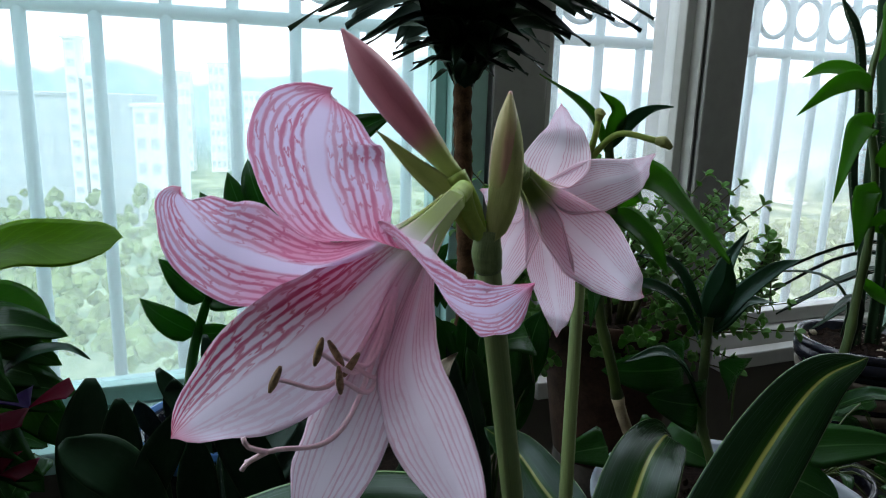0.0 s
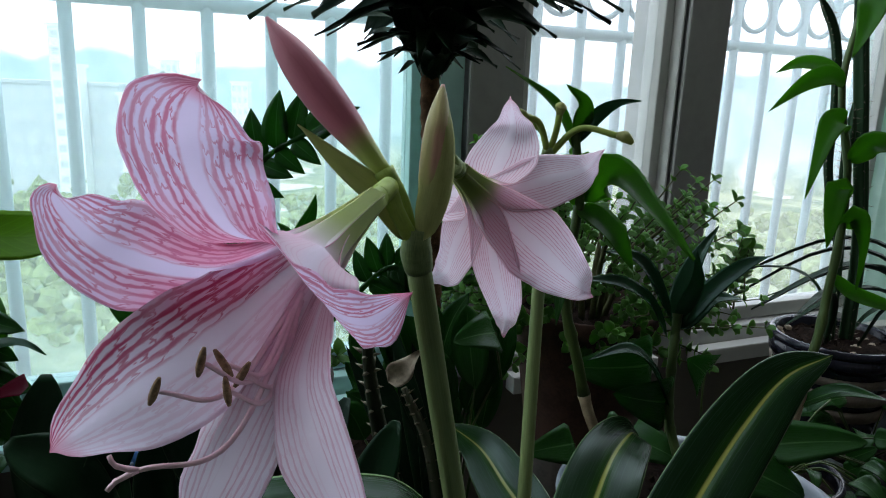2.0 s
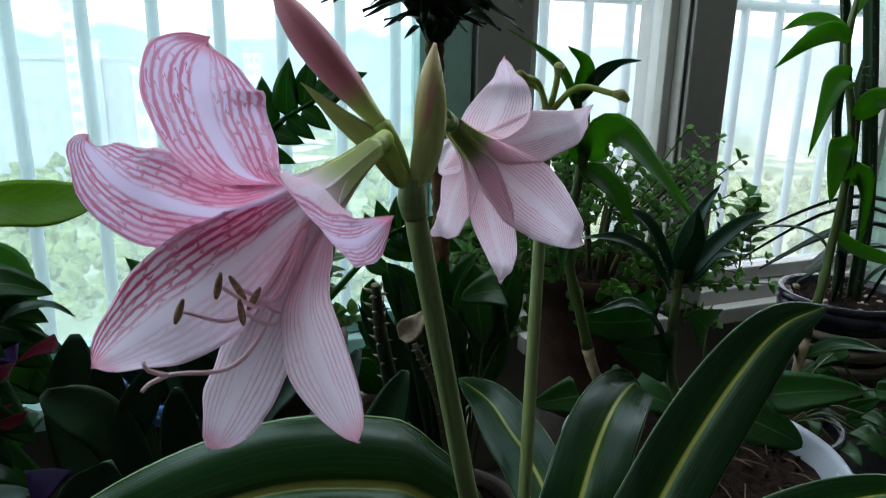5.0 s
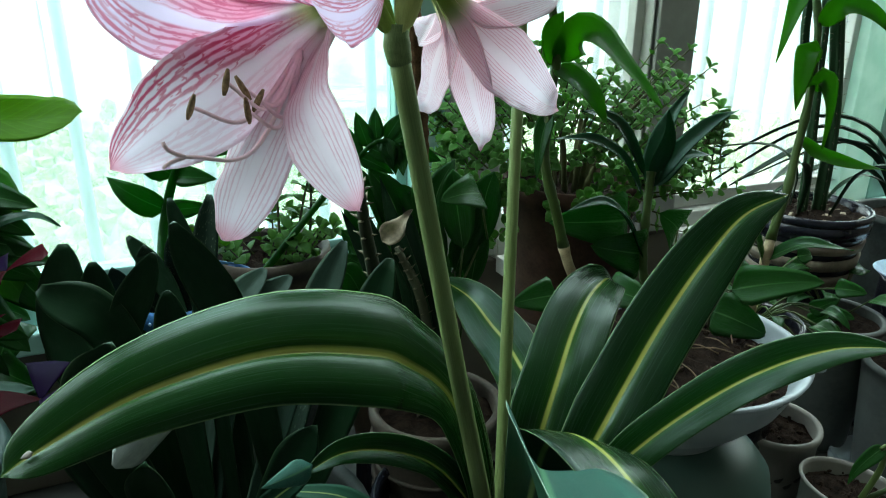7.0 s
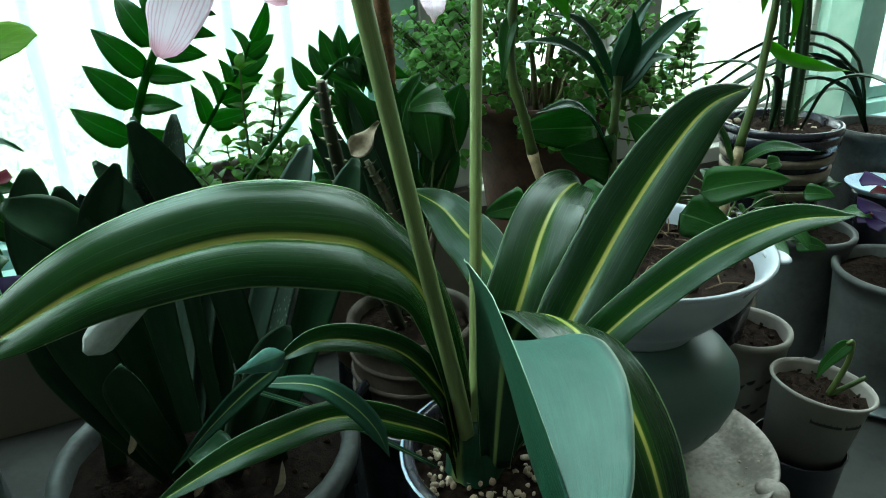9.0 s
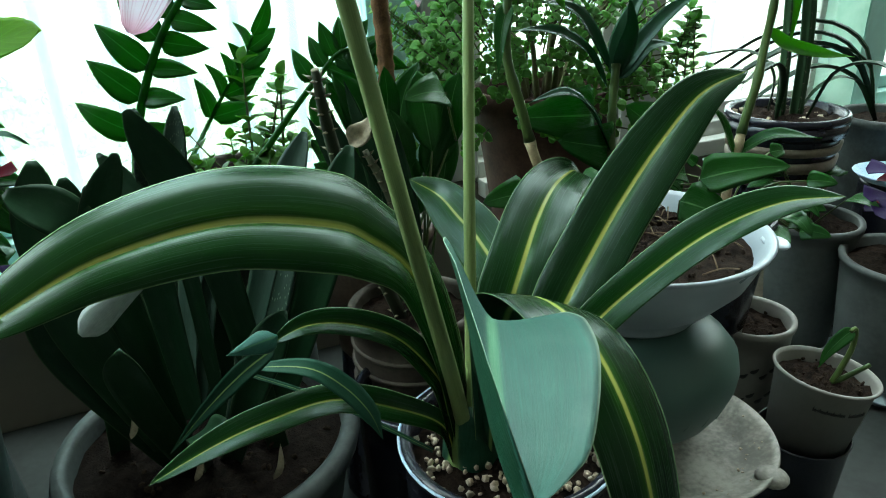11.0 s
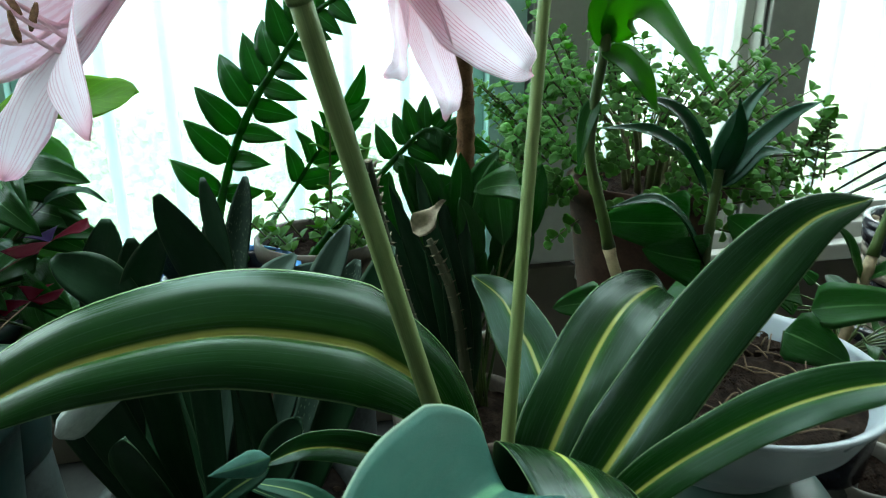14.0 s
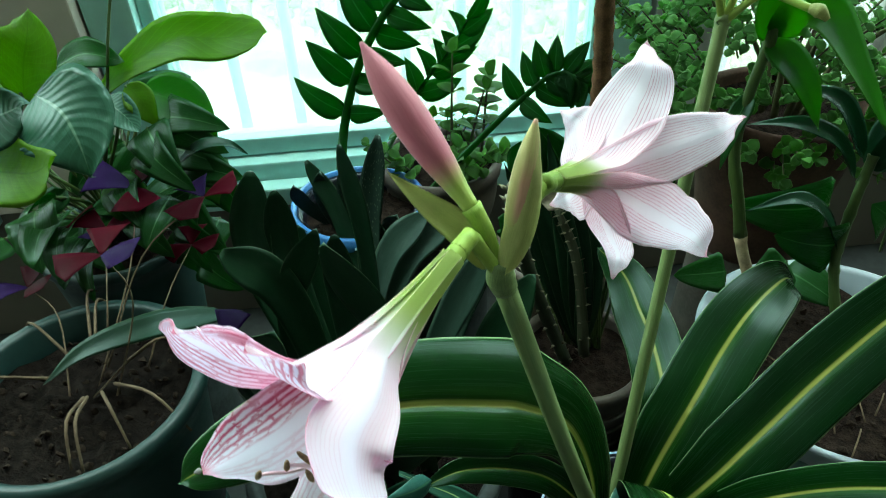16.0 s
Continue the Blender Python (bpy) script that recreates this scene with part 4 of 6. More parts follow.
        leaf("petal", pts, half, ups, [skin, M[back]], f, outline=outline, fold=(0.5, 0.18) if k % 2 else (0.46, 0.14), nu=20, nv=52, thick=0.0006, wave=0.10, curl=0.16, ruffle=0.045, seed=seed + k)
    return f, a


def fanned(base, axis, tips):
    """Lines of petals that bend outward evenly from the tube to their tips."""
    base, a = Vector(base), Vector(axis).normalized()
    out = []
    for k, tip in enumerate(tips):
        d = Vector(tip) - base
        ax = d.dot(a)
        e = d - a * ax
        flare = max(0.05, 0.72 * ax)
        out.append([base + a * (0.62 * flare + 0.03) + e * 0.42 + e.normalized() * 0.005, base + a * (0.5 * (flare + 0.03) + 0.5 * ax) + e * 0.80, Vector(tip)])
    return out


F1_BASE = Vector((0.0050, 0.2100, 0.6690))
F1_AXIS = Vector((-0.350, -0.890, -0.265))
up_, low_ = M["petal_up"], M["petal_low"]
flower1, ax1 = flower(F1_BASE, F1_AXIS, [
    ([(-0.0293, 0.1617, 0.6575), (-0.0425, 0.1572, 0.6605), (-0.0525, 0.1562, 0.6655), (-0.0575, 0.1530, 0.6735), (-0.0568, 0.1515, 0.6772)], 0.0134, (0, 0, 0.25), up_, pointed),
    ([(-0.0200, 0.1500, 0.6690), (-0.0240, 0.1410, 0.6800), (-0.0250, 0.1375, 0.6905), (-0.0212, 0.1318, 0.6985)], 0.0143, (0.05, 0, -0.1), up_, blunt),
    ([(-0.0030, 0.1500, 0.6660), (-0.0035, 0.1350, 0.6670), (0.0015, 0.1250, 0.6625), (0.0090, 0.1190, 0.6620), (0.0163, 0.1180, 0.6675)], 0.0130, [(-0.55, -0.40, -0.70), (-0.55, -0.45, -0.70), (-0.55, -0.50, -0.65), (-0.30, -0.85, -0.20)], up_, pointed),
    ([(-0.0065, 0.1473, 0.6406), (-0.0013, 0.1299, 0.6333), (0.0085, 0.1190, 0.6180)], 0.0104, (0.35, 0, 0.1), low_, blunt),
    ([(-0.0162, 0.1536, 0.6336), (-0.0213, 0.1432, 0.6217), (-0.0290, 0.1380, 0.6040)], 0.0108, (0, 0, 0.1), low_, blunt),
    ([(-0.0285, 0.1564, 0.6434), (-0.0422, 0.1472, 0.6342), (-0.0590, 0.1440, 0.6220)], 0.0146, (0.1, 0, 0.1), M["petal_side"], broad)], 40)
F2_BASE = Vector((0.0270, 0.2450, 0.6740))
F2_AXIS = Vector((0.029, 0.071, -0.034))
F2_TIPS = [(0.053, 0.317, 0.697), (0.091, 0.298, 0.677), (0.090, 0.292, 0.616), (0.053, 0.293, 0.596), (0.020, 0.323, 0.611), (0.020, 0.335, 0.655)]
flower2, ax2 = flower(F2_BASE, F2_AXIS, [(q, h, (0, 0, 0), s, star) for q, h, s in zip(fanned(F2_BASE, F2_AXIS, F2_TIPS), (0.0165, 0.0130, 0.0158, 0.0110, 0.0140, 0.0145), (low_,) * 6)], 60, back="petal_back")


def stamen(start, mid, end, parent, anther=True):
    s = part("stamen" if anther else "style", tube(bmesh.new(), [start, mid, end], [0.0008, 0.0006, 0.0005], 8, n=16), M["filament"], parent, "pale pink curved filament")
    if anther:
        e = Vector(end)
        d = Vector((math.sin(e.x * 900) * 0.6, -0.2, 1)).normalized()
        bm = tube(bmesh.new(), [e - d * 0.0035, e - d * 0.0015, e + d * 0.0015, e + d * 0.0035], [0.0004, 0.0009, 0.0008, 0.0004], 8, n=8)
        part("anther", bm, M["anther"], s, "brown dusty anther")
    else:
        e = Vector(end)
        for k in range(3):
            b = k * 2.1
            part("stigma", tube(bmesh.new(), [e, e + Vector((-0.003, -0.002, 0.002 * math.cos(b))), e + Vector((-0.004, -0.002 + 0.002 * math.sin(b), 0.004 * math.cos(b)))], [0.0006, 0.0005], 6, n=4), M["filament"], s)


T0 = F1_BASE + ax1 * 0.045
for end, sag in (((-0.025, 0.139, 0.6455), 0.012), ((-0.034, 0.138, 0.6395), 0.011), ((-0.021, 0.142, 0.638), 0.012), ((-0.022, 0.1435, 0.6435), 0.010), ((-0.019, 0.146, 0.640), 0.011)):
    m = (T0 * 0.35 + Vector(end) * 0.65) + Vector((0.003, 0, -sag))
    stamen(T0 + Vector((0, 0, -0.006)), m, end, flower1)
stamen(T0 + Vector((0, 0, -0.008)), (-0.020, 0.140, 0.628), (-0.033, 0.126, 0.6295), flower1, anther=False)

# necks, buds and bracts on the main stalk
part("umbel_base", tube(bmesh.new(), [UMB - Vector((-0.001, -0.002, 0.006)), UMB, UMB + Vector((0, 0, 0.007))], [0.0046, 0.0051, 0.0040], 18, n=8), M["scape"], amaryllis)
part("flower_neck", tube(bmesh.new(), [tuple(UMB + Vector((-0.001, -0.001, 0.003))), (0.0095, 0.2185, 0.662), (0.0068, 0.2150, 0.6690), tuple(F1_BASE + ax1 * 0.002)], [0.0024, 0.0025, 0.0028, 0.0034], 12, n=14), M["pedicel"], amaryllis)
part("flower_neck", tube(bmesh.new(), [tuple(UMB + Vector((0.002, 0.003, 0.003))), (0.0200, 0.2300, 0.666), (0.0235, 0.2370, 0.6735), tuple(F2_BASE)], [0.0025, 0.0025, 0.0028, 0.0034], 12, n=14), M["pedicel"], amaryllis)
bud = part("flower_bud", tube(bmesh.new(), [(0.0045, 0.2255, 0.6735), (-0.004, 0.2290, 0.683), (-0.016, 0.2340, 0.6965), (-0.027, 0.2390, 0.7095), (-0.0343, 0.2421, 0.7190)], [0.0028, 0.0031, 0.0037, 0.0045, 0.0054, 0.0061, 0.0064, 0.0063, 0.0058, 0.0048, 0.0035, 0.0020, 0.0006], 24, n=36), M["bud"], amaryllis, "closed dusky pink flower bud")
part("flower_neck", tube(bmesh.new(), [tuple(UMB + Vector((-0.002, 0.001, 0.003))), (0.0105, 0.2235, 0.664), (0.0045, 0.2255, 0.6738)], [0.0026, 0.0028, 0.0036], 12, n=10), M["pedicel"], amaryllis)
bud2 = part("flower_bud", tube(bmesh.new(), [tuple(UMB + Vector((0.002, 0.001, 0.004))), (0.0190, 0.2255, 0.669), (0.0205, 0.2300, 0.683), (0.0215, 0.2345, 0.693), (0.0222, 0.2380, 0.7005)], [0.0022, 0.0026, 0.0033, 0.0040, 0.0044, 0.0044, 0.0041, 0.0035, 0.0026, 0.0016, 0.0006], 20, n=30), M["bud_green"], amaryllis, "small green and pink bud")
leaf("bract", [tuple(UMB + Vector((0.002, -0.004, 0.004))), (0.0215, 0.2215, 0.670), (0.0235, 0.2270, 0.685), (0.0228, 0.2365, 0.6995)], 0.0055, [(0.2, -0.9, 0.2), (0.2, -0.9, 0.2)], [M["spathe"], M["spathe"]], amaryllis, outline=lance, fold=-0.5, nu=8, nv=14, thick=0.0006)
leaf("bract", [tuple(UMB + Vector((-0.003, 0, 0.003))), (0.003, 0.2215, 0.6655), (-0.009, 0.2205, 0.676), (-0.0205, 0.2190, 0.6875)], 0.0060, [(0.5, -0.6, 0.6), (0.4, -0.7, 0.6)], [M["spathe"], M["spathe"]], amaryllis, "dry green-yellow papery bract", outline=lance, fold=0.35, nu=8, nv=16, thick=0.0006)
# spent necks on the thin stalk
TOP2 = Vector((0.0935, 0.444, 0.660))
for end, mid in (((0.133, 0.429, 0.675), (0.110, 0.438, 0.678)), ((0.098, 0.440, 0.688), (0.097, 0.443, 0.676)), ((0.076, 0.436, 0.684), (0.086, 0.440, 0.680)), ((0.083, 0.455, 0.680), (0.090, 0.452, 0.674))):
    part("spent_neck", tube(bmesh.new(), [tuple(TOP2), mid, end], [0.0022, 0.0020, 0.0021], 8, n=14), M["pedicel"], amaryllis, "spent yellowing flower neck")
    e = Vector(end)
    d = (e - Vector(mid)).normalized()
    part("ovary", tube(bmesh.new(), [e - d * 0.002, e + d * 0.003, e + d * 0.008 + Vector((0, 0, -0.003))], [0.0022, 0.0038, 0.0014], 10, n=8), M["spathe"], amaryllis, "withered swollen neck tip")


# ---- shared leaves ----
ZZ = [leaf_mesh("leaflet", h, lance, [M["zz"], M["zz"]], fold=0.22, droop=d, thick=0.012, seed=k) for k, (h, d) in enumerate(((0.25, 0.12), (0.235, 0.2), (0.26, 0.05)))]
JADE = [leaf_mesh("leaf", h, rounded, [M["jade"], M["jade"]], fold=0.18, droop=d, nu=4, nv=6, thick=0.06, seed=k) for k, (h, d) in enumerate(((0.44, 0.2), (0.48, 0.3), (0.40, 0.1)))]
SEDUM = [leaf_mesh("leaf", h, oval, [M["sedum"], M["sedum"]], fold=0.12, droop=0.15, nu=4, nv=6, thick=0.06, seed=k) for k, h in enumerate((0.42, 0.36))]
BAM = [leaf_mesh("leaf", h, lance, [M["bamboo"], M["bamboo"]], fold=0.25, droop=d, nu=6, nv=12, thick=0.006, wave=0.12, seed=k) for k, (h, d) in enumerate(((0.12, 0.3), (0.14, 0.5)))]
DRAC = [leaf_mesh("leaf", h, lance, [M["dracaena"], M["dracaena"]], fold=0.3, droop=d, nu=4, nv=10, thick=0.006, wave=0.2, seed=k) for k, (h, d) in enumerate(((0.20, 0.60), (0.17, 0.80), (0.19, 0.45), (0.18, 0.95)))]
HEART = [leaf_mesh("leaf", h, heart, [M["pothos"], M["pothos"]], fold=0.18, droop=d, nu=6, nv=10, thick=0.006, seed=k) for k, (h, d) in enumerate(((0.42, 0.2), (0.38, 0.35)))]
STRAP = [leaf_mesh("leaf", h, strap, [M["dracaena"], M["dracaena"]], fold=0.4, droop=d, nu=4, nv=14, thick=0.008, seed=k) for k, (h, d) in enumerate(((0.035, 0.5), (0.03, 0.8)))]
OX = [leaf_mesh("leaflet", 0.62, lambda v: 0.06 + 0.94 * max(0.0, v) * (1 if v < 0.9 else max(0.0, (1 - v) / 0.1) ** 0.7), [M[k], M[k]], fold=0.15, droop=0.1, nu=6, nv=8, thick=0.008) for k in ("oxalis", "oxalis_violet")]


def stand(x, y, r, z1, mat, label, name="pot_stand"):
    """An upturned pot or block that lifts a pot from the floor."""
    s = thing(name, label, "stand", (x, y, 0))
    part("body", lathe(bmesh.new(), [(0, 0.0), (r, 0.0), (r + 0.003, 0.004), (r + 0.003, 0.012), (r - 0.001, 0.016), (r * 0.86, z1 - 0.004), (r * 0.83, z1), (0, z1)], 32, centre=(x, y)), mat, s)
    return s


def walk_along(p, d):
    """Point and way at a share d of a list of curve points."""
    f = d * (len(p) - 1)
    k = min(int(f), len(p) - 2)
    return p[k].lerp(p[k + 1], f - k), (p[k + 1] - p[k]).normalized()


CRUMBS = []
for k in range(3):
    g = random.Random(90 + k)
    cb = bmesh.new()
    bmesh.ops.create_icosphere(cb, subdivisions=1, radius=1)
    for v in cb.verts:
        v.co *= g.uniform(0.6, 1.2)
    cme = bpy.data.meshes.new("crumb")
    cb.to_mesh(cme)
    cb.free()
    cme.materials.append(M["crumb"])
    CRUMBS.append(cme)


def crumbs(parent, r, z, n, seed, size=0.004):
    """Loose crumbs and chips of earth strewn over a pot's soil."""
    g = random.Random(seed)
    for k in range(n):
        a, q = g.uniform(0, 6.283), r * math.sqrt(g.random())
        s = size * g.uniform(0.35, 1.1)
        hang("crumb", CRUMBS[k % 3], parent, Matrix.LocRotScale((parent.location[0] + q * math.cos(a), parent.location[1] + q * math.sin(a), z + 0.002), Euler((g.random() * 6, g.random() * 6, 0)), (s, s * 0.8, s * 0.55)))


# ---- zz plant ----
zz = thing("zz_plant", "zz plant with glossy dark green leaflets in a blue rimmed pot", "potted plant", (-0.205, 0.600, 0.27))
pot(zz, 0.062, 0.045, 0.27, 0.392, M["black"], 0.004, 0.012, 0.004, label="dark glazed pot")
bm = bmesh.new()
lathe(bm, [(0.0655, 0.376), (0.0705, 0.378), (0.0715, 0.386), (0.0705, 0.396), (0.0655, 0.397), (0.0645, 0.386), (0.0655, 0.376)], 48, centre=(-0.205, 0.60))
part("rim", bm, M["blue"], zz, "blue rim with a row of pale dots")
dot = bmesh.new()
bmesh.ops.create_icosphere(dot, subdivisions=1, radius=0.0019)
d0 = part("dot", dot, M["pale_blue"], zz)
for k in range(1, 40):
    a = 2 * math.pi * k / 40
    hang("dot", d0.data, zz, Matrix.Translation((-0.205 + 0.0712 * math.cos(a), 0.60 + 0.0712 * math.sin(a), 0.388)))
d0.matrix_basis = Matrix.Translation((-0.205 + 0.0712, 0.60, 0.388))
soil(zz, 0.058, 0.374, seed=5)
crumbs(zz, 0.055, 0.374, 30, 5)
for k, (foot, mid, tip, h) in enumerate((((-0.205, 0.575, 0.37), (-0.196, 0.560, 0.42), (-0.190, 0.555, 0.470), 0.013), ((-0.220, 0.580, 0.37), (-0.226, 0.568, 0.41), (-0.224, 0.560, 0.452), 0.010), ((-0.190, 0.570, 0.37), (-0.178, 0.560, 0.405), (-0.172, 0.555, 0.440), 0.012),
                                         ((-0.225, 0.585, 0.37), (-0.250, 0.575, 0.40), (-0.258, 0.565, 0.428), 0.010), ((-0.180, 0.580, 0.37), (-0.160, 0.570, 0.39), (-0.150, 0.560, 0.412), 0.012))):
    leaf("leaf", [foot, mid, tip], h, (0.1, -1, 0.3), [M["tongue_rough"], M["tongue_rough"]], zz, "dark warty tongue leaf", outline=tongue, fold=0.2, nu=8, nv=14, thick=0.004, seed=k + 30)
stand(-0.205, 0.600, 0.06, 0.27, M["terracotta"], "upturned brown clay pot used as a stand")


def frond(pts, r, length, pairs, parent, top=True, lift=0.12, start=0.25, seed=0, meshes=None, face=(0.0, -1.0, 0.35), far=0):
    """A stem with paired leaflets along it."""
    rng = random.Random(seed)
    p = spline(pts, 30)
    st = part("stem", tube(bmesh.new(), pts, [r, r * 0.75, r * 0.35], 8), M["zz"], parent, "dark green fleshy stem")
    for i in range(pairs):
        d = start + (1 - start) * ((i + 0.2) / pairs) ** 0.85
        c, T = walk_along(p, d)
        side = T.cross(Vector(face)).normalized()
        for s in (-1, 1):
            way = side * s + T * (lift + 0.45 * d) + Vector((0, rng.uniform(-0.25, 0.25), rng.uniform(-0.1, 0.1)))
            L = length * rng.uniform(0.88, 1.08) * (1 - 0.55 * max(0.0, d - 0.45)) * (0.72 if s == far else 1.0)
            hang("leaflet", (meshes or ZZ)[rng.randrange(len(meshes or ZZ))], st, frame_at(c, way, Vector(face) + side * s * 0.3 + Vector((0, 0, rng.uniform(-0.2, 0.3))), L))
    if top:
        c, T = walk_along(p, 1.0)
        hang("leaflet", (meshes or ZZ)[0], st, frame_at(c, T, face, length * 0.9))
    return st


frond([(-0.245, 0.640, 0.375), (-0.252, 0.690, 0.430), (-0.236, 0.700, 0.487), (-0.206, 0.695, 0.543), (-0.173, 0.690, 0.585), (-0.135, 0.680, 0.628), (-0.095, 0.662, 0.652)], 0.0058, 0.068, 10, zz, seed=1, far=1, start=0.18, lift=0.20)
frond([(-0.215, 0.635, 0.375), (-0.200, 0.720, 0.415), (-0.189, 0.755, 0.439), (-0.166, 0.760, 0.473), (-0.144, 0.760, 0.500), (-0.124, 0.760, 0.535)], 0.003, 0.056, 5, zz, seed=2, start=0.4, face=(0.85, -0.45, 0.3), lift=0.5)
frond([(-0.15, 0.640, 0.378), (-0.09, 0.655, 0.45), (-0.045, 0.660, 0.501), (-0.015, 0.660, 0.528), (0.013, 0.660, 0.520)], 0.004, 0.042, 7, zz, seed=4, start=0.45)

# ---- small succulents in a beige pot ----
sed = thing("potted_succulent", "pale green small-leaved succulent in a ribbed beige pot", "potted plant", (-0.145, 0.70, 0.30))
pot(sed, 0.066, 0.050, 0.30, 0.400, M["beige"], 0.005, 0.016, 0.005, belly=0.006, label="ribbed beige pot")
soil(sed, 0.062, 0.388, seed=7)
stand(-0.145, 0.70, 0.062, 0.30, M["grey"], "upturned grey pot used as a stand")
rng = random.Random(4)


def sprig(parent, base, way, length, n, size, meshes, mat, seed, r=0.0013, droop=0.1):
    """A thin twig with pairs of small leaves."""
    g = random.Random(seed)
    b, w = Vector(base), Vector(way).normalized()
    bend = Vector((g.uniform(-0.2, 0.2), g.uniform(-0.2, 0.2), -droop))
    pts = [b, b + w * length * 0.5 + bend * length * 0.12, b + w * length + bend * length * 0.45]
    st = part("twig", tube(bmesh.new(), pts, [r, r * 0.5], 5, n=5, caps=False), mat, parent)
    p = spline(pts, 12)
    side = w.orthogonal().normalized()
    for i in range(n):
        c, T = walk_along(p, 0.15 + 0.85 * i / max(1, n - 1))
        for s in (0, math.pi):
            e = Matrix.Rotation(s + i * 1.57 + g.uniform(-0.4, 0.4), 3, T) @ side
            hang("leaf", meshes[g.randrange(len(meshes))], st, frame_at(c, e + T * 0.35, T + e * -0.2 + Vector((0, -0.15, 0.3)), size * g.uniform(0.75, 1.2)))
    hang("leaf", meshes[0], st, frame_at(p[-1], w + Vector((0.3, -0.3, 0)), (0, -0.5, 1), size * 0.9))
    return st


for k in range(16):
    a, q = rng.uniform(0, 6.283), 0.05 * math.sqrt(rng.random())
    sprig(sed, (-0.145 + q * math.cos(a), 0.70 + q * math.sin(a), 0.388), (math.cos(a) * 0.7, math.sin(a) * 0.5 - 0.1, 0.9), rng.uniform(0.035, 0.07), 4, 0.016, SEDUM, M["twig"], 100 + k)
for k, x in enumerate((-0.115, -0.098, -0.13)):
    sprig(sed, (x, 0.70, 0.388), (0.15 - 0.1 * k, 0.2, 1), 0.10 + 0.015 * k, 6, 0.022, SEDUM, M["twig"], 140 + k, 0.002)

# ---- the round-leaved bush ----
bush = thing("potted_bush", "dense round-leaved succulent bush in a brown clay pot", "potted plant", (0.215, 0.80, 0.27))
pot(bush, 0.085, 0.062, 0.27, 0.455, M["terracotta"], 0.006, 0.022, 0.006, label="brown clay pot with a thick rim")
soil(bush, 0.08, 0.438, seed=9)
stand(0.215, 0.80, 0.07, 0.27, M["beige"], "upturned beige pot used as a stand")
rng = random.Random(8)
for k in range(12):
    a = k * 2.4
    tip = Vector((0.215 + 0.10 * math.cos(a) * (0.5 + 0.5 * (k % 3) / 2), 0.80 + 0.06 * math.sin(a), 0.53 + 0.02 * (k % 3)))
    part("branch", tube(bmesh.new(), [(0.215 + 0.02 * math.cos(a), 0.80 + 0.02 * math.sin(a), 0.438), (Vector((0.215, 0.80, 0.438)) + tip) / 2 + Vector((0, 0, 0.01)), tip], [0.004, 0.003, 0.0015], 6), M["twig"], bush, "woody brown branch")
for k in range(122):
    # spread over an uneven mound
    a, h = rng.uniform(0, 6.283), rng.random()
    rr = (0.155 * math.sqrt(1 - (h * 0.75) ** 2)) * rng.uniform(0.45, 1.0)
    b = Vector((0.195 + rr * math.cos(a), 0.80 + 0.55 * rr * math.sin(a), 0.44 + 0.12 * h + rng.uniform(-0.02, 0.015)))
    out = Vector((math.cos(a) * 0.8, math.sin(a) * 0.6 - 0.25, 0.25 + h))
    sprig(bush, b, out, rng.uniform(0.045, 0.095), 6, 0.0115, JADE, M["twig"], 200 + k)
for k in range(28):
    # sprays that hang over the pot's rim
    a = rng.uniform(3.3, 6.1)
    b = Vector((0.205 + 0.12 * math.cos(a), 0.80 + 0.075 * math.sin(a), 0.40 + 0.09 * rng.random()))
    sprig(bush, b, (math.cos(a) * 0.8, math.sin(a) * 0.5, 0.35 - 0.6 * rng.random()), rng.uniform(0.03, 0.055), 4, 0.0135, JADE, M["twig"], 500 + k)
for k in range(14):
    b = Vector((0.05 + 0.05 * rng.random(), 0.80 + 0.05 * rng.random(), 0.40 + 0.13 * rng.random()))
    sprig(bush, b, (-0.5 + rng.random(), -0.3, 0.7), 0.06, 5, 0.016, JADE, M["twig"], 330 + k)
for k in range(5):
    sprig(bush, (0.375 + 0.012 * k, 0.84, 0.44 + 0.012 * (k % 3)), (0.3 - 0.12 * k, -0.1, 1), 0.075, 6, 0.017, JADE, M["twig"], 360 + k)

# ---- dracaena tree ----
drac = thing("dracaena_tree", "dracaena with a ringed brown trunk and a dense dark crown", "potted plant", (0.0, 0.635, 0.20))
pot(drac, 0.062, 0.048, 0.20, 0.345, M["brown"], 0.005, 0.014, 0.005, label="brown glazed pot")
soil(drac, 0.058, 0.332, seed=12)
stand(0.0, 0.635, 0.055, 0.20, M["black"], "upturned black pot used as a stand")
trunk_pts = [(-0.012, 0.635, 0.33), (-0.002, 0.632, 0.39), (0.022, 0.622, 0.45), (0.027, 0.620, 0.53), (0.022, 0.618, 0.62), (0.018, 0.618, 0.705), (0.02, 0.618, 0.79)]
part("trunk", tube(bmesh.new(), trunk_pts, [0.0088 if i % 2 else 0.0076 for i in range(75)], 12, n=74), M["trunk"], drac, "slim brown trunk ringed with leaf scars")
rng = random.Random(6)
for k in range(380):
    h = k / 380
    a = k * 2.399
    c = Vector((0.019 + 0.008 * math.cos(a), 0.618 + 0.008 * math.sin(a), 0.704 + 0.120 * h))
    way = Vector((math.cos(a), math.sin(a), 0.95 + 1.0 * h + rng.uniform(-0.42, 0.25)))
    hang("leaf", DRAC[k % 4], drac, frame_at(c, way, Vector((0, 0, 1)), rng.uniform(0.100, 0.140) * (1.0 if h > 0.14 else 0.28 + 5.0 * h), rng.uniform(1.25, 1.75)))

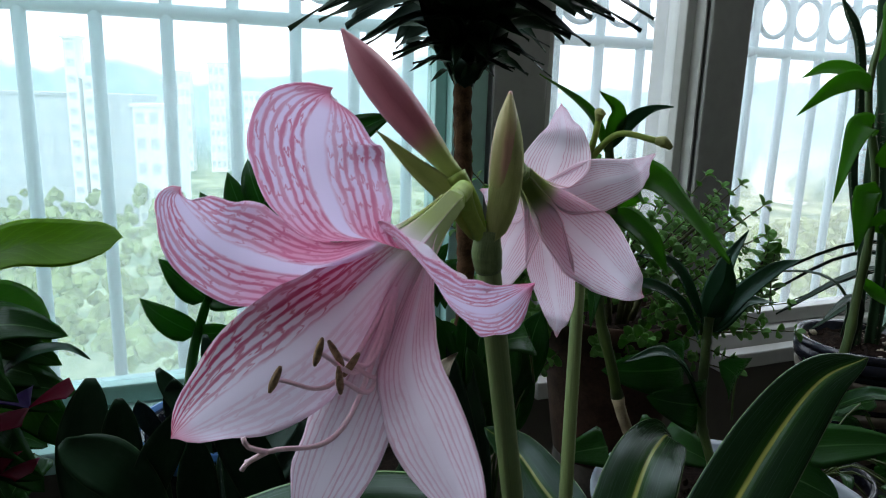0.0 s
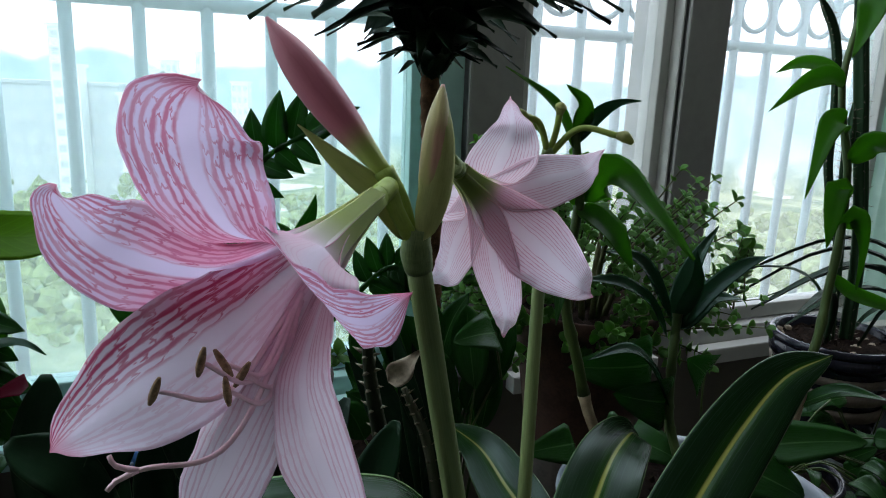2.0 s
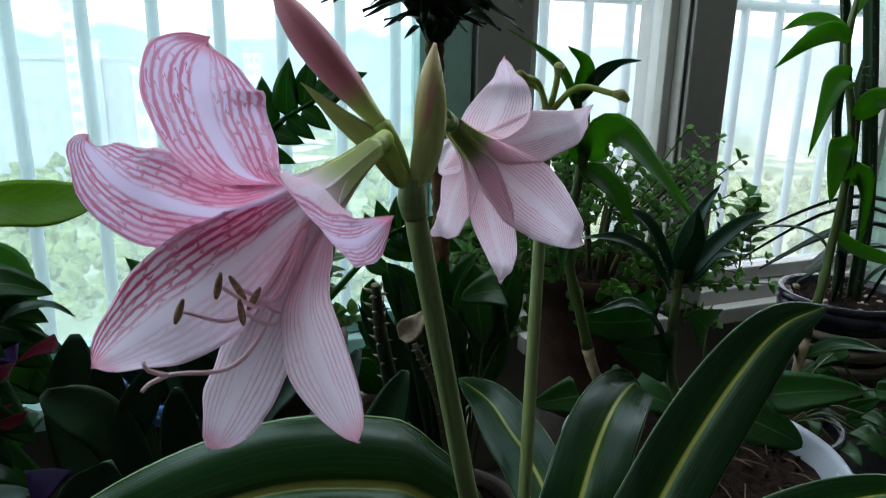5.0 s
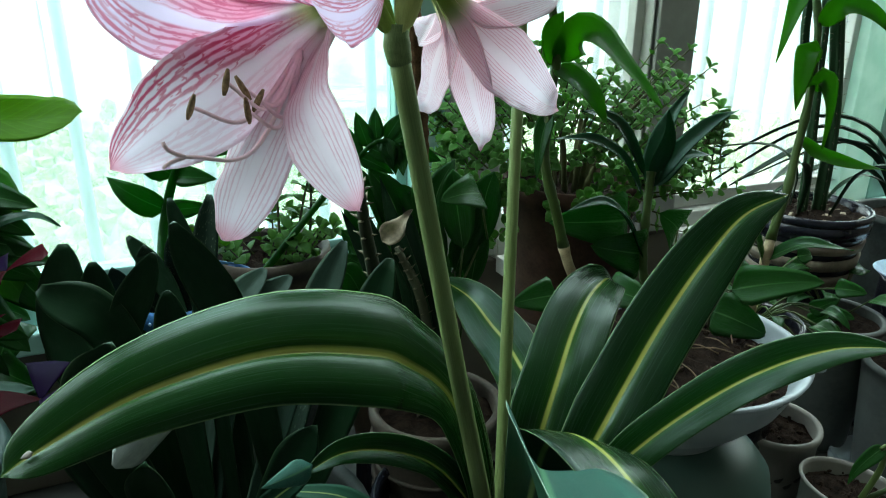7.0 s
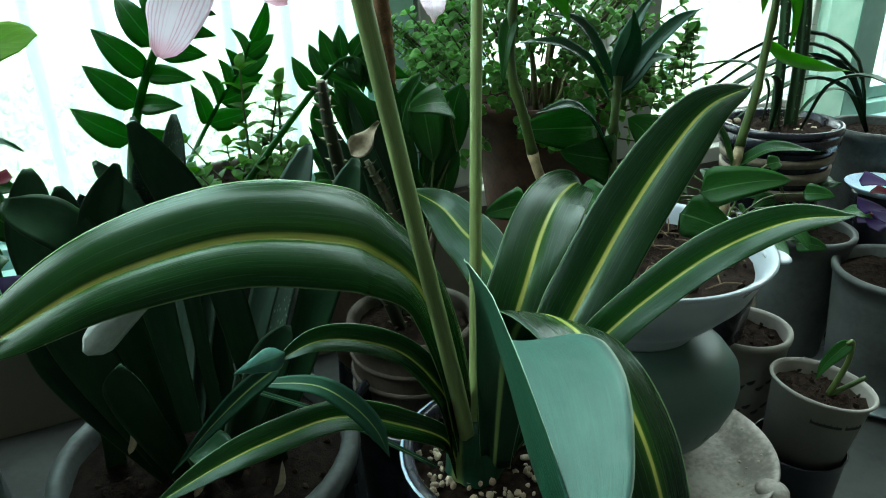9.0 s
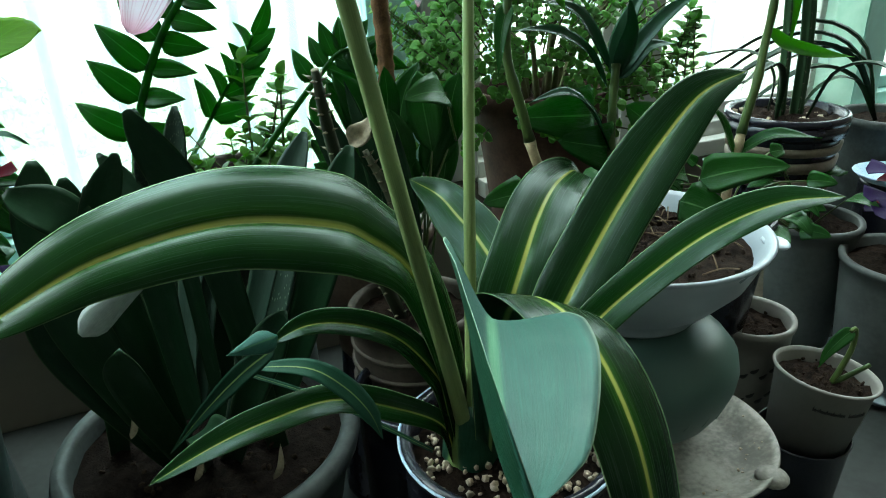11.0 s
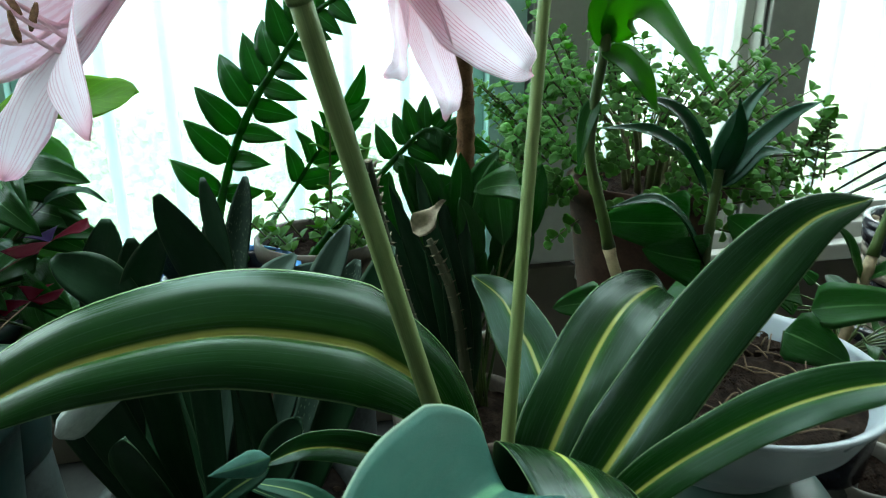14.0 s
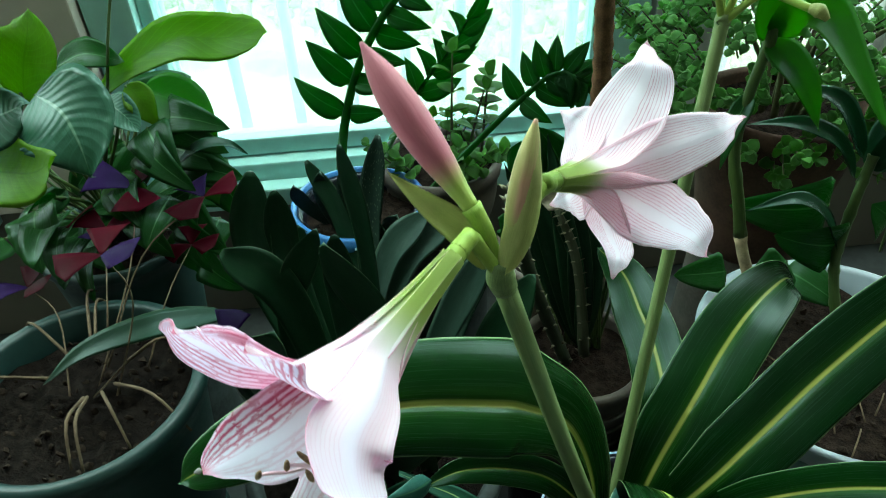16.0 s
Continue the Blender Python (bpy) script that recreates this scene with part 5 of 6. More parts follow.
# ---- tongue-leaved plant in the grey pot ----
GX, GY = -0.130, 0.405
tong = thing("potted_tongue_plant", "plant with dark broad tongue leaves in a grey plastic pot", "potted plant", (GX, GY, 0.10))
pot(tong, 0.112, 0.085, 0.10, 0.266, M["grey"], 0.009, 0.016, 0.006, label="weathered grey plastic pot")
soil(tong, 0.106, 0.248, M["soil_in_shade"], seed=15, lump=0.012)
crumbs(tong, 0.098, 0.25, 70, 15, 0.005)
stand(GX, GY, 0.10, 0.10, M["black"], "low black upturned tray used as a stand")
TONGUES = [
    ((-0.150, 0.430, 0.24), (-0.172, 0.470, 0.36), (-0.180, 0.485, 0.440), 0.0135, (0.2, -1, 0.3), "tongue"),
    ((-0.075, 0.400, 0.24), (-0.092, 0.375, 0.44), (-0.120, 0.352, 0.540), 0.0125, (0.1, -1, 0.2), "tongue"),
    ((-0.130, 0.440, 0.24), (-0.158, 0.500, 0.42), (-0.184, 0.528, 0.506), 0.0080, (0.2, -1, 0.1), "tongue"),
    ((-0.130, 0.440, 0.24), (-0.166, 0.530, 0.40), (-0.160, 0.560, 0.500), 0.0105, (0.0, -1, 0.1), "tongue_rough"),
    ((-0.140, 0.450, 0.24), (-0.195, 0.540, 0.40), (-0.241, 0.570, 0.458), 0.0090, (0.1, -1, 0.3), "tongue"),
    ((-0.165, 0.440, 0.24), (-0.148, 0.510, 0.385), (-0.112, 0.540, 0.437), 0.0130, (-0.3, -0.9, 0.5), "tongue_grey"),
    ((-0.155, 0.440, 0.24), (-0.130, 0.510, 0.385), (-0.090, 0.540, 0.430), 0.0120, (-0.3, -0.9, 0.5), "tongue_grey"),
    ((-0.120, 0.405, 0.24), (-0.062, 0.410, 0.42), (-0.027, 0.415, 0.506), 0.0115, (-0.4, -1, 0.2), "tongue_grey"),
    ((-0.090, 0.405, 0.24), (-0.035, 0.402, 0.38), (0.005, 0.401, 0.498), 0.015, (-0.4, -1, 0.2), "tongue"),
    ((-0.165, 0.430, 0.24), (-0.272, 0.500, 0.37), (-0.279, 0.530, 0.465), 0.0170, (0.35, -1, 0.2), "tongue"),
    ((-0.160, 0.430, 0.24), (-0.243, 0.510, 0.37), (-0.255, 0.525, 0.450), 0.0140, (0.3, -1, 0.3), "tongue"),
    ((-0.155, 0.405, 0.24), (-0.185, 0.405, 0.43), (-0.232, 0.400, 0.479), 0.0150, (0.3, -0.8, 0.6), "tongue"),
    ((-0.205, 0.400, 0.24), (-0.190, 0.410, 0.42), (-0.160, 0.418, 0.497), 0.0110, (0.3, -1, 0.2), "tongue"),
    ((-0.150, 0.395, 0.24), (-0.180, 0.350, 0.40), (-0.160, 0.335, 0.470), 0.018, (0.2, -0.9, 0.5), "tongue"),
    ((-0.148, 0.392, 0.24), (-0.195, 0.365, 0.37), (-0.180, 0.345, 0.440), 0.020, (0.3, -0.8, 0.5), "tongue"),
    ((-0.105, 0.430, 0.24), (-0.070, 0.480, 0.37), (-0.045, 0.500, 0.450), 0.014, (-0.3, -1, 0.4), "tongue_rough"),
    ((-0.165, 0.430, 0.24), (-0.250, 0.490, 0.33), (-0.300, 0.530, 0.400), 0.018, (0.2, -0.9, 0.5), "tongue"),
    ((-0.160, 0.440, 0.24), (-0.225, 0.510, 0.34), (-0.250, 0.540, 0.400), 0.018, (0.2, -0.9, 0.5), "tongue"),
    ((-0.120, 0.440, 0.24), (-0.150, 0.510, 0.34), (-0.165, 0.540, 0.420), 0.018, (0.0, -0.9, 0.5), "tongue"),
    ((-0.130, 0.385, 0.24), (-0.112, 0.340, 0.315), (-0.085, 0.305, 0.325), 0.012, (0.1, -0.5, 0.9), "tongue"),
    ((-0.140, 0.385, 0.24), (-0.150, 0.345, 0.34), (-0.145, 0.320, 0.395), 0.013, (0.1, -0.8, 0.6), "tongue"),
    ((-0.115, 0.385, 0.24), (-0.075, 0.360, 0.34), (-0.045, 0.350, 0.400), 0.013, (-0.1, -0.9, 0.5), "tongue"),
]
for k, (foot, mid, tip, h, upv, mat) in enumerate(TONGUES):
    leaf("leaf", [foot, mid, tip], h * 1.22, upv, [M[mat], M[mat]], tong, "", outline=tongue, fold=0.22, nu=8, nv=30, thick=0.0035, seed=k)
leaf("leaf", [(-0.098, 0.262, 0.470), (-0.112, 0.254, 0.460), (-0.126, 0.248, 0.449)], 0.0085, (0.3, -0.9, 0.4), [M["bleached"], M["bleached"]], amaryllis, "small bleached leaf end", outline=tongue, fold=-0.2, nu=6, nv=8, thick=0.001)
# dry peels and shards on the soil
for k, (x, y, z) in enumerate(((-0.17, 0.355, 0.30), (-0.125, 0.34, 0.27), (-0.07, 0.345, 0.262))):
    leaf("dry_leaf", [(x, y, z), (x + 0.008, y - 0.004, z + 0.016), (x + 0.010, y - 0.002, z + 0.034)], 0.0028, (0.2, -1, 0.2), [M["dry"], M["dry"]], tong, "dry papery leaf scrap", outline=oval, fold=0.4, nu=4, nv=6)

# ---- jagged succulent in a beige pot ----
jag = thing("jagged_succulent", "brownish jagged-edged succulent in a ridged beige pot", "potted plant", (0.040, 0.525, 0.16))
pot(jag, 0.060, 0.047, 0.16, 0.308, M["beige"], 0.004, 0.012, 0.005, label="ridged beige pot", belly=0.005)
for z in (0.215, 0.235, 0.255, 0.275):
    bm = tube(bmesh.new(), [(0.040 + 0.0605 * math.cos(a), 0.525 + 0.0605 * math.sin(a), z) for a in (2 * math.pi * k / 36 for k in range(37))], [0.0025], 6, n=36, caps=False)
    part("ridge", bm, M["beige"], jag)
soil(jag, 0.056, 0.294, seed=18)
stand(0.040, 0.525, 0.05, 0.16, M["black"], "upturned dark pot used as a stand")


def jagged(pts, r, parent, mat, teeth=12, seed=0):
    """A four-ribbed stem with teeth along its ribs."""
    g = random.Random(seed)
    st = part("stem", tube(bmesh.new(), pts, [r, r, r * 0.5], 8), mat, parent)
    p = spline(pts, 40)
    bm = bmesh.new()
    bmesh.ops.create_cone(bm, cap_ends=True, segments=5, radius1=0.35, radius2=0.0, depth=1.0)
    for v in bm.verts:
        v.co = Vector((v.co.x, v.co.z + 0.5, v.co.y * 0.4))
    (bm.loops.layers.uv.get("UVMap") or bm.loops.layers.uv.new("UVMap"))
    first = part("tooth", bm, mat, st)
    me = first.data
    bpy.data.objects.remove(first)
    for i in range(teeth):
        c, T = walk_along(p, (i + 0.5) / teeth)
        e0 = T.orthogonal().normalized()
        for q in range(4):
            e = Matrix.Rotation(q * math.pi / 2 + 0.4, 3, T) @ e0
            hang("tooth", me, st, frame_at(c + e * r * 0.7, e + T * 0.4, T, r * g.uniform(0.9, 1.3)))
    return st


jagged([(0.030, 0.52, 0.29), (0.000, 0.49, 0.40), (-0.014, 0.455, 0.49), (-0.018, 0.437, 0.545)], 0.0062, jag, M["jagged"], seed=1)
jagged([(0.045, 0.53, 0.29), (0.028, 0.54, 0.40), (0.005, 0.545, 0.455)], 0.0055, jag, M["jagged"], seed=2)
leaf("leaf", [(-0.008, 0.540, 0.462), (0.006, 0.541, 0.474), (0.019, 0.542, 0.491)], 0.011, (-0.3, -0.9, 0.3), [M["dry"], M["dry"]], jag, "dry pale curled leaf", outline=lance, fold=0.5, nu=6, nv=8, wave=0.5)
for k, (x, y, z) in enumerate(((-0.03, 0.55, 0.50), (-0.01, 0.565, 0.515), (0.01, 0.57, 0.50), (-0.045, 0.56, 0.485), (0.03, 0.57, 0.48))):
    leaf("leaf", [(0.04, 0.535, 0.30), ((0.04 + x) / 2 + 0.005, 0.54, (0.30 + z) / 2), (x, y, z)], 0.012, (0.1 - x, -1, 0.3), [M["tongue"], M["tongue"]], jag, "", outline=oval, fold=0.3, nu=6, nv=12, thick=0.003, seed=k)

g = random.Random(58)
for k in range(34):
    tip = Vector((g.uniform(-0.055, 0.095), g.uniform(0.565, 0.625), g.uniform(0.40, 0.535)))
    foot = Vector((0.04 + g.uniform(-0.02, 0.02), 0.54, 0.30))
    base = foot.lerp(tip, g.uniform(0.55, 0.7)) + Vector((g.uniform(-0.015, 0.015), 0, 0.01))
    st = part("leaf_stalk", tube(bmesh.new(), [foot, foot.lerp(base, 0.5) + Vector((0, 0, 0.01)), base], [0.0016, 0.0011], 5, n=8), M["cane"], jag)
    leaf("leaf", [base, base.lerp(tip, 0.5) + Vector((0, -0.004, 0.008)), tip + Vector((g.uniform(-0.012, 0.012), -0.012, 0))], g.uniform(0.011, 0.017), (g.uniform(-0.4, 0.4), -1, 0.45), [M["pothos"], M["pothos"]], st, "", outline=oval, fold=0.25, nu=6, nv=12, thick=0.0015, wave=0.15, seed=k + 60)

# ---- white bowl with cane plants ----
BX, BY = 0.247, 0.503
bowl = thing("planted_bowl", "white porcelain bowl of soil with leafy cane plants", "potted plant", (BX, BY, 0.300))
prof = [(0, 0.300), (0.056, 0.300), (0.059, 0.304), (0.058, 0.308), (0.075, 0.321), (0.097, 0.346), (0.107, 0.368), (0.110, 0.374), (0.1140, 0.378), (0.1155, 0.381), (0.1125, 0.3825), (0.107, 0.379), (0.100, 0.364), (0.072, 0.326), (0, 0.316)]
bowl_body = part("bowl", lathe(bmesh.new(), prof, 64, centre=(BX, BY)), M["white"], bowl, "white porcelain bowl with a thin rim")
bm = bmesh.new()
bmesh.ops.create_uvsphere(bm, u_segments=16, v_segments=8, radius=0.010)
bmesh.ops.transform(bm, matrix=Matrix.Translation((BX + 0.1095, BY - 0.035, 0.376)) @ Matrix.Diagonal((1.1, 1.6, 0.32, 1)), verts=bm.verts)
part("lug", bm, M["white"], bowl_body, "small white pouring lug")
soil(bowl, 0.099, 0.364, seed=22, lump=0.009)
crumbs(bowl, 0.094, 0.366, 130, 22, 0.0045)
rng = random.Random(31)
for k in range(36):
    a, q, b = rng.uniform(0, 6.28), 0.088 * math.sqrt(rng.random()), rng.uniform(0, 6.28)
    c = Vector((BX + q * math.cos(a), BY + q * math.sin(a), 0.371))
    e = Vector((math.cos(b), math.sin(b), 0)) * rng.uniform(0.008, 0.02)
    part("root", tube(bmesh.new(), [c - e, c + Vector((0, 0, 0.003)), c + e], [0.0007, 0.0006], 5, n=4), M["root"], bowl)

glassb = thing("glass_bowl", "upturned frosted green glass bowl under the white bowl", "bowl", (0.262, 0.465, 0.197))
part("body", lathe(bmesh.new(), [(0.046, 0.1975), (0.050, 0.1975), (0.057, 0.206), (0.068, 0.226), (0.075, 0.246), (0.0765, 0.260), (0.073, 0.277), (0.062, 0.291), (0.048, 0.2995), (0, 0.2995)], 48, centre=(0.262, 0.478)), M["green_glass"], glassb)
for k in range(9):
    a = -2.3 + 0.28 * k
    bm = tube(bmesh.new(), [(0.262 + (0.0680 + 0.0045 * f) * math.cos(a + d), 0.478 + (0.0680 + 0.0045 * f) * math.sin(a + d), 0.226 + 0.016 * f) for f, d in ((0, 0), (0.5, 0.05), (1, 0.02))], [0.0007], 5, n=6)
    part("groove", bm, M["green_glass"], glassb)
plate = thing("saucer", "soiled white saucer with a pouring lip", "saucer", (0.272, 0.452, 0.173))
pb = part("dish", lathe(bmesh.new(), [(0, 0.177), (0.066, 0.177), (0.072, 0.180), (0.091, 0.191), (0.0975, 0.1945), (0.099, 0.193), (0.093, 0.186), (0.074, 0.1745), (0.056, 0.173), (0, 0.173)], 56, centre=(0.272, 0.452)), M["dirty"], plate, "stained white dish")
bm = bmesh.new()
bmesh.ops.create_uvsphere(bm, u_segments=14, v_segments=8, radius=0.012)
bmesh.ops.transform(bm, matrix=Matrix.Translation((0.343, 0.388, 0.189)) @ Matrix.Diagonal((1.2, 1.2, 0.5, 1)), verts=bm.verts)
part("lip", bm, M["dirty"], pb)
rng = random.Random(17)
for k in range(40):
    a, q = rng.uniform(-1.6, 0.9), rng.uniform(0.066, 0.088)
    s = rng.uniform(0.0008, 0.0024)
    hang("crumb", pebbles[k % 4], plate, Matrix.LocRotScale((0.272 + q * math.cos(a), 0.452 + q * math.sin(a), 0.179 + max(0, q - 0.072) * 0.6), Euler((k, k, 0)), (s, s, s * 0.6)))
jar = thing("storage_jar", "squat white ceramic jar used as a stand", "jar", (0.272, 0.452, 0))
part("body", lathe(bmesh.new(), [(0, 0), (0.070, 0), (0.078, 0.01), (0.084, 0.08), (0.078, 0.14), (0.060, 0.169), (0.056, 0.1725), (0, 0.1725)], 40, centre=(0.272, 0.452)), M["dirty"], jar)


def cane_plant(parent, pts, radii, dry_to, leaves, label, n=36):
    """A ringed cane, dry at its foot, with long leaves given by foot, way points and half width."""
    p = spline(pts, n)
    k = int(n * dry_to)
    ring = lambda i, r: r * (1.18 if i % 6 == 0 else 1.0)
    st = None
    if k > 0:
        st = part("cane", tube(bmesh.new(), p[:k + 1], [ring(i, radii[0]) for i in range(k + 1)], 10, n=k), M["cane_dry"], parent, "dry tan foot of a cane")
    top = part("cane", tube(bmesh.new(), p[k:], [ring(i, radii[0] + (radii[1] - radii[0]) * i / (n - k)) for i in range(n - k + 1)], 10, n=n - k), M["cane"], parent, label)
    for i, (lp, h, upv, mat) in enumerate(leaves):
        leaf("leaf", lp, h, upv, [M[mat], M[mat]], top, "", outline=lance, fold=0.3, nu=8, nv=18, thick=0.0008, wave=0.10, seed=i + 70)
    return top


cane_plant(bowl, [(0.185, 0.505, 0.365), (0.172, 0.525, 0.41), (0.157, 0.534, 0.445), (0.145, 0.535, 0.488), (0.133, 0.540, 0.532), (0.134, 0.545, 0.575), (0.139, 0.550, 0.620), (0.133, 0.558, 0.668)], (0.0048, 0.0036), 0.35, [
    ([(0.139, 0.550, 0.616), (0.152, 0.540, 0.636), (0.166, 0.526, 0.637), (0.184, 0.500, 0.616), (0.204, 0.470, 0.590)], 0.017, (0.35, -0.9, 0.3), "bamboo"),
    ([(0.139, 0.550, 0.612), (0.152, 0.536, 0.604), (0.165, 0.522, 0.590), (0.177, 0.510, 0.568)], 0.013, (0.4, -0.9, 0.3), "bamboo"),
    ([(0.139, 0.550, 0.612), (0.134, 0.545, 0.640), (0.142, 0.545, 0.656)], 0.012, (0.2, -1, 0.3), "bamboo"),
    ([(0.133, 0.556, 0.655), (0.120, 0.558, 0.684), (0.098, 0.560, 0.703), (0.076, 0.560, 0.717)], 0.007, (0.4, -0.6, 0.7), "bamboo"),
    ([(0.134, 0.557, 0.660), (0.149, 0.552, 0.682), (0.162, 0.546, 0.692), (0.177, 0.540, 0.695)], 0.007, (-0.4, -0.7, 0.6), "rosette"),
    ([(0.134, 0.557, 0.664), (0.138, 0.556, 0.690), (0.122, 0.55, 0.705)], 0.0075, (0, -1, 0.3), "bamboo"),
    ([(0.135, 0.545, 0.575), (0.128, 0.535, 0.555), (0.124, 0.528, 0.520)], 0.008, (-0.4, -0.9, 0.2), "pothos"),
], "green ringed cane with drooping leaves")
cane_plant(bowl, [(0.250, 0.520, 0.365), (0.238, 0.550, 0.41), (0.235, 0.562, 0.437), (0.238, 0.575, 0.482), (0.242, 0.585, 0.514)], (0.0042, 0.0040), 0.0, [
    ([(0.243, 0.585, 0.500), (0.248, 0.593, 0.530), (0.260, 0.605, 0.558), (0.285, 0.624, 0.586)], 0.0115, (-0.5, -0.8, 0.4), "rosette"),
    ([(0.243, 0.585, 0.500), (0.262, 0.580, 0.532), (0.287, 0.570, 0.562), (0.304, 0.560, 0.575)], 0.010, (-0.2, -0.6, 0.8), "rosette"),
    ([(0.235, 0.585, 0.492), (0.212, 0.572, 0.528), (0.186, 0.560, 0.546), (0.162, 0.550, 0.552), (0.136, 0.540, 0.553)], 0.008, (0.1, -0.6, 0.8), "rosette"),
    ([(0.236, 0.585, 0.510), (0.212, 0.580, 0.550), (0.190, 0.570, 0.568), (0.166, 0.560, 0.574)], 0.010, (0.3, -0.6, 0.7), "rosette"),
    ([(0.236, 0.562, 0.435), (0.210, 0.545, 0.480), (0.184, 0.530, 0.501), (0.146, 0.510, 0.498)], 0.009, (0.1, -0.4, 0.9), "rosette"),
    ([(0.246, 0.585, 0.500), (0.272, 0.590, 0.526), (0.297, 0.580, 0.531)], 0.009, (0.1, -0.5, 0.9), "rosette"),
    ([(0.242, 0.585, 0.510), (0.250, 0.575, 0.545), (0.246, 0.570, 0.575)], 0.008, (0.0, -1, 0.2), "rosette"),
], "dark stem with a spray of strap leaves")
# heart leaves round the canes
for base, tip, s, upv in (((0.080, 0.560, 0.500), (0.048, 0.530, 0.505), 1.0, (0.1, -0.8, 0.6)), ((0.222, 0.580, 0.468), (0.150, 0.542, 0.478), 0.8, (0, -0.97, 0.25)), ((0.235, 0.565, 0.44), (0.186, 0.540, 0.455), 1.0, (0, -1, 0.2)),
                          ((0.200, 0.560, 0.42), (0.170, 0.540, 0.40), 1.1, (0, -0.9, 0.4)), ((0.320, 0.552, 0.408), (0.391, 0.530, 0.426), 0.6, (0, -0.75, 0.6)), ((0.300, 0.545, 0.39), (0.345, 0.525, 0.375), 1.0, (0.1, -0.9, 0.4)),
                          ((0.205, 0.575, 0.40), (0.245, 0.545, 0.395), 1.0, (0.2, -0.8, 0.6)), ((0.155, 0.56, 0.40), (0.115, 0.545, 0.40), 1.0, (-0.2, -0.8, 0.5)), ((0.28, 0.60, 0.45), (0.255, 0.57, 0.475), 1.2, (0.0, -0.9, 0.3))):
    b, t = Vector(base), Vector(tip)
    part("leaf_stalk", tube(bmesh.new(), [b + Vector((0.01, 0.02, -0.05)), b + Vector((0.004, 0.01, -0.02)), b], [0.0012, 0.001], 6, n=6), M["cane"], bowl)
    hang("leaf", HEART[0], bowl, frame_at(b, t - b, upv, (t - b).length * 1.05, s))

# ---- second cane plant ----
cane = thing("cane_plant", "tall leafy cane plant in a small dark pot", "potted plant", (0.385, 0.64, 0.20))
pot(cane, 0.058, 0.045, 0.20, 0.335, M["black"], 0.004, 0.010, 0.004, label="small dark pot")
soil(cane, 0.054, 0.322, seed=26)
stand(0.385, 0.64, 0.05, 0.20, M["grey"], "upturned grey pot used as a stand")
cane_plant(cane, [(0.388, 0.640, 0.322), (0.397, 0.646, 0.382), (0.410, 0.660, 0.432), (0.424, 0.673, 0.47), (0.436, 0.690, 0.510), (0.445, 0.70, 0.56), (0.453, 0.720, 0.633), (0.450, 0.750, 0.718), (0.477, 0.780, 0.807), (0.485, 0.79, 0.90)], (0.0050, 0.0032), 0.22, [
    ([(0.450, 0.745, 0.718), (0.430, 0.742, 0.726), (0.400, 0.733, 0.716), (0.362, 0.720, 0.688)], 0.0125, (0.1, -0.9, 0.45), "bamboo"),
    ([(0.453, 0.735, 0.678), (0.437, 0.726, 0.680), (0.424, 0.718, 0.660), (0.402, 0.700, 0.603)], 0.0150, (-0.6, -0.7, 0.3), "bamboo"),
    ([(0.450, 0.750, 0.725), (0.429, 0.758, 0.737), (0.410, 0.770, 0.738), (0.392, 0.780, 0.728)], 0.0100, (0.1, -0.9, 0.45), "bamboo"),
    ([(0.477, 0.775, 0.815), (0.475, 0.760, 0.800), (0.466, 0.750, 0.775), (0.450, 0.740, 0.745)], 0.0150, (-0.6, -0.7, 0.3), "bamboo"),
    ([(0.447, 0.705, 0.575), (0.455, 0.695, 0.585), (0.461, 0.688, 0.560), (0.458, 0.680, 0.515)], 0.0137, (0.3, -0.9, 0.3), "bamboo"),
    ([(0.440, 0.697, 0.525), (0.460, 0.690, 0.508), (0.490, 0.676, 0.500), (0.520, 0.660, 0.497)], 0.0100, (0.1, -0.8, 0.6), "bamboo"),
    ([(0.452, 0.72, 0.64), (0.47, 0.71, 0.66), (0.50, 0.70, 0.65), (0.53, 0.69, 0.62)], 0.0137, (0.2, -0.85, 0.5), "bamboo"),
    ([(0.447, 0.71, 0.60), (0.435, 0.70, 0.615), (0.428, 0.69, 0.585), (0.424, 0.685, 0.555)], 0.0125, (-0.5, -0.8, 0.3), "bamboo"),
    ([(0.48, 0.785, 0.84), (0.46, 0.775, 0.86), (0.44, 0.765, 0.84)], 0.0112, (0, -0.95, 0.3), "bamboo"),
    ([(0.48, 0.785, 0.86), (0.50, 0.77, 0.87), (0.53, 0.755, 0.83)], 0.0125, (0.2, -0.95, 0.3), "bamboo"),
    ([(0.400, 0.650, 0.395), (0.372, 0.63, 0.44), (0.345, 0.61, 0.47)], 0.010, (0, -0.6, 0.8), "pothos"),
    ([(0.402, 0.652, 0.40), (0.430, 0.63, 0.425), (0.470, 0.61, 0.425)], 0.010, (0.1, -0.5, 0.9), "pothos"),
], "pale ringed cane turning green, with lance leaves")
rng = random.Random(44)
for k in range(26):
    a = rng.uniform(0, 6.28)
    b = Vector((0.42 + 0.07 * math.cos(a), 0.66 + 0.05 * math.sin(a), 0.30 + 0.09 * rng.random()))
    w = Vector((math.cos(a), math.sin(a) - 0.5, rng.uniform(-0.2, 0.5)))
    part("leaf_stalk", tube(bmesh.new(), [(0.39, 0.642, 0.322), (b + Vector((0.39, 0.642, 0.36))) / 2, b], [0.0012, 0.001], 5, n=6), M["cane"], cane)
    hang("leaf", HEART[k % 2], cane, frame_at(b, w, (0, -0.8, 0.55), rng.uniform(0.025, 0.042), rng.uniform(0.7, 1.0)))

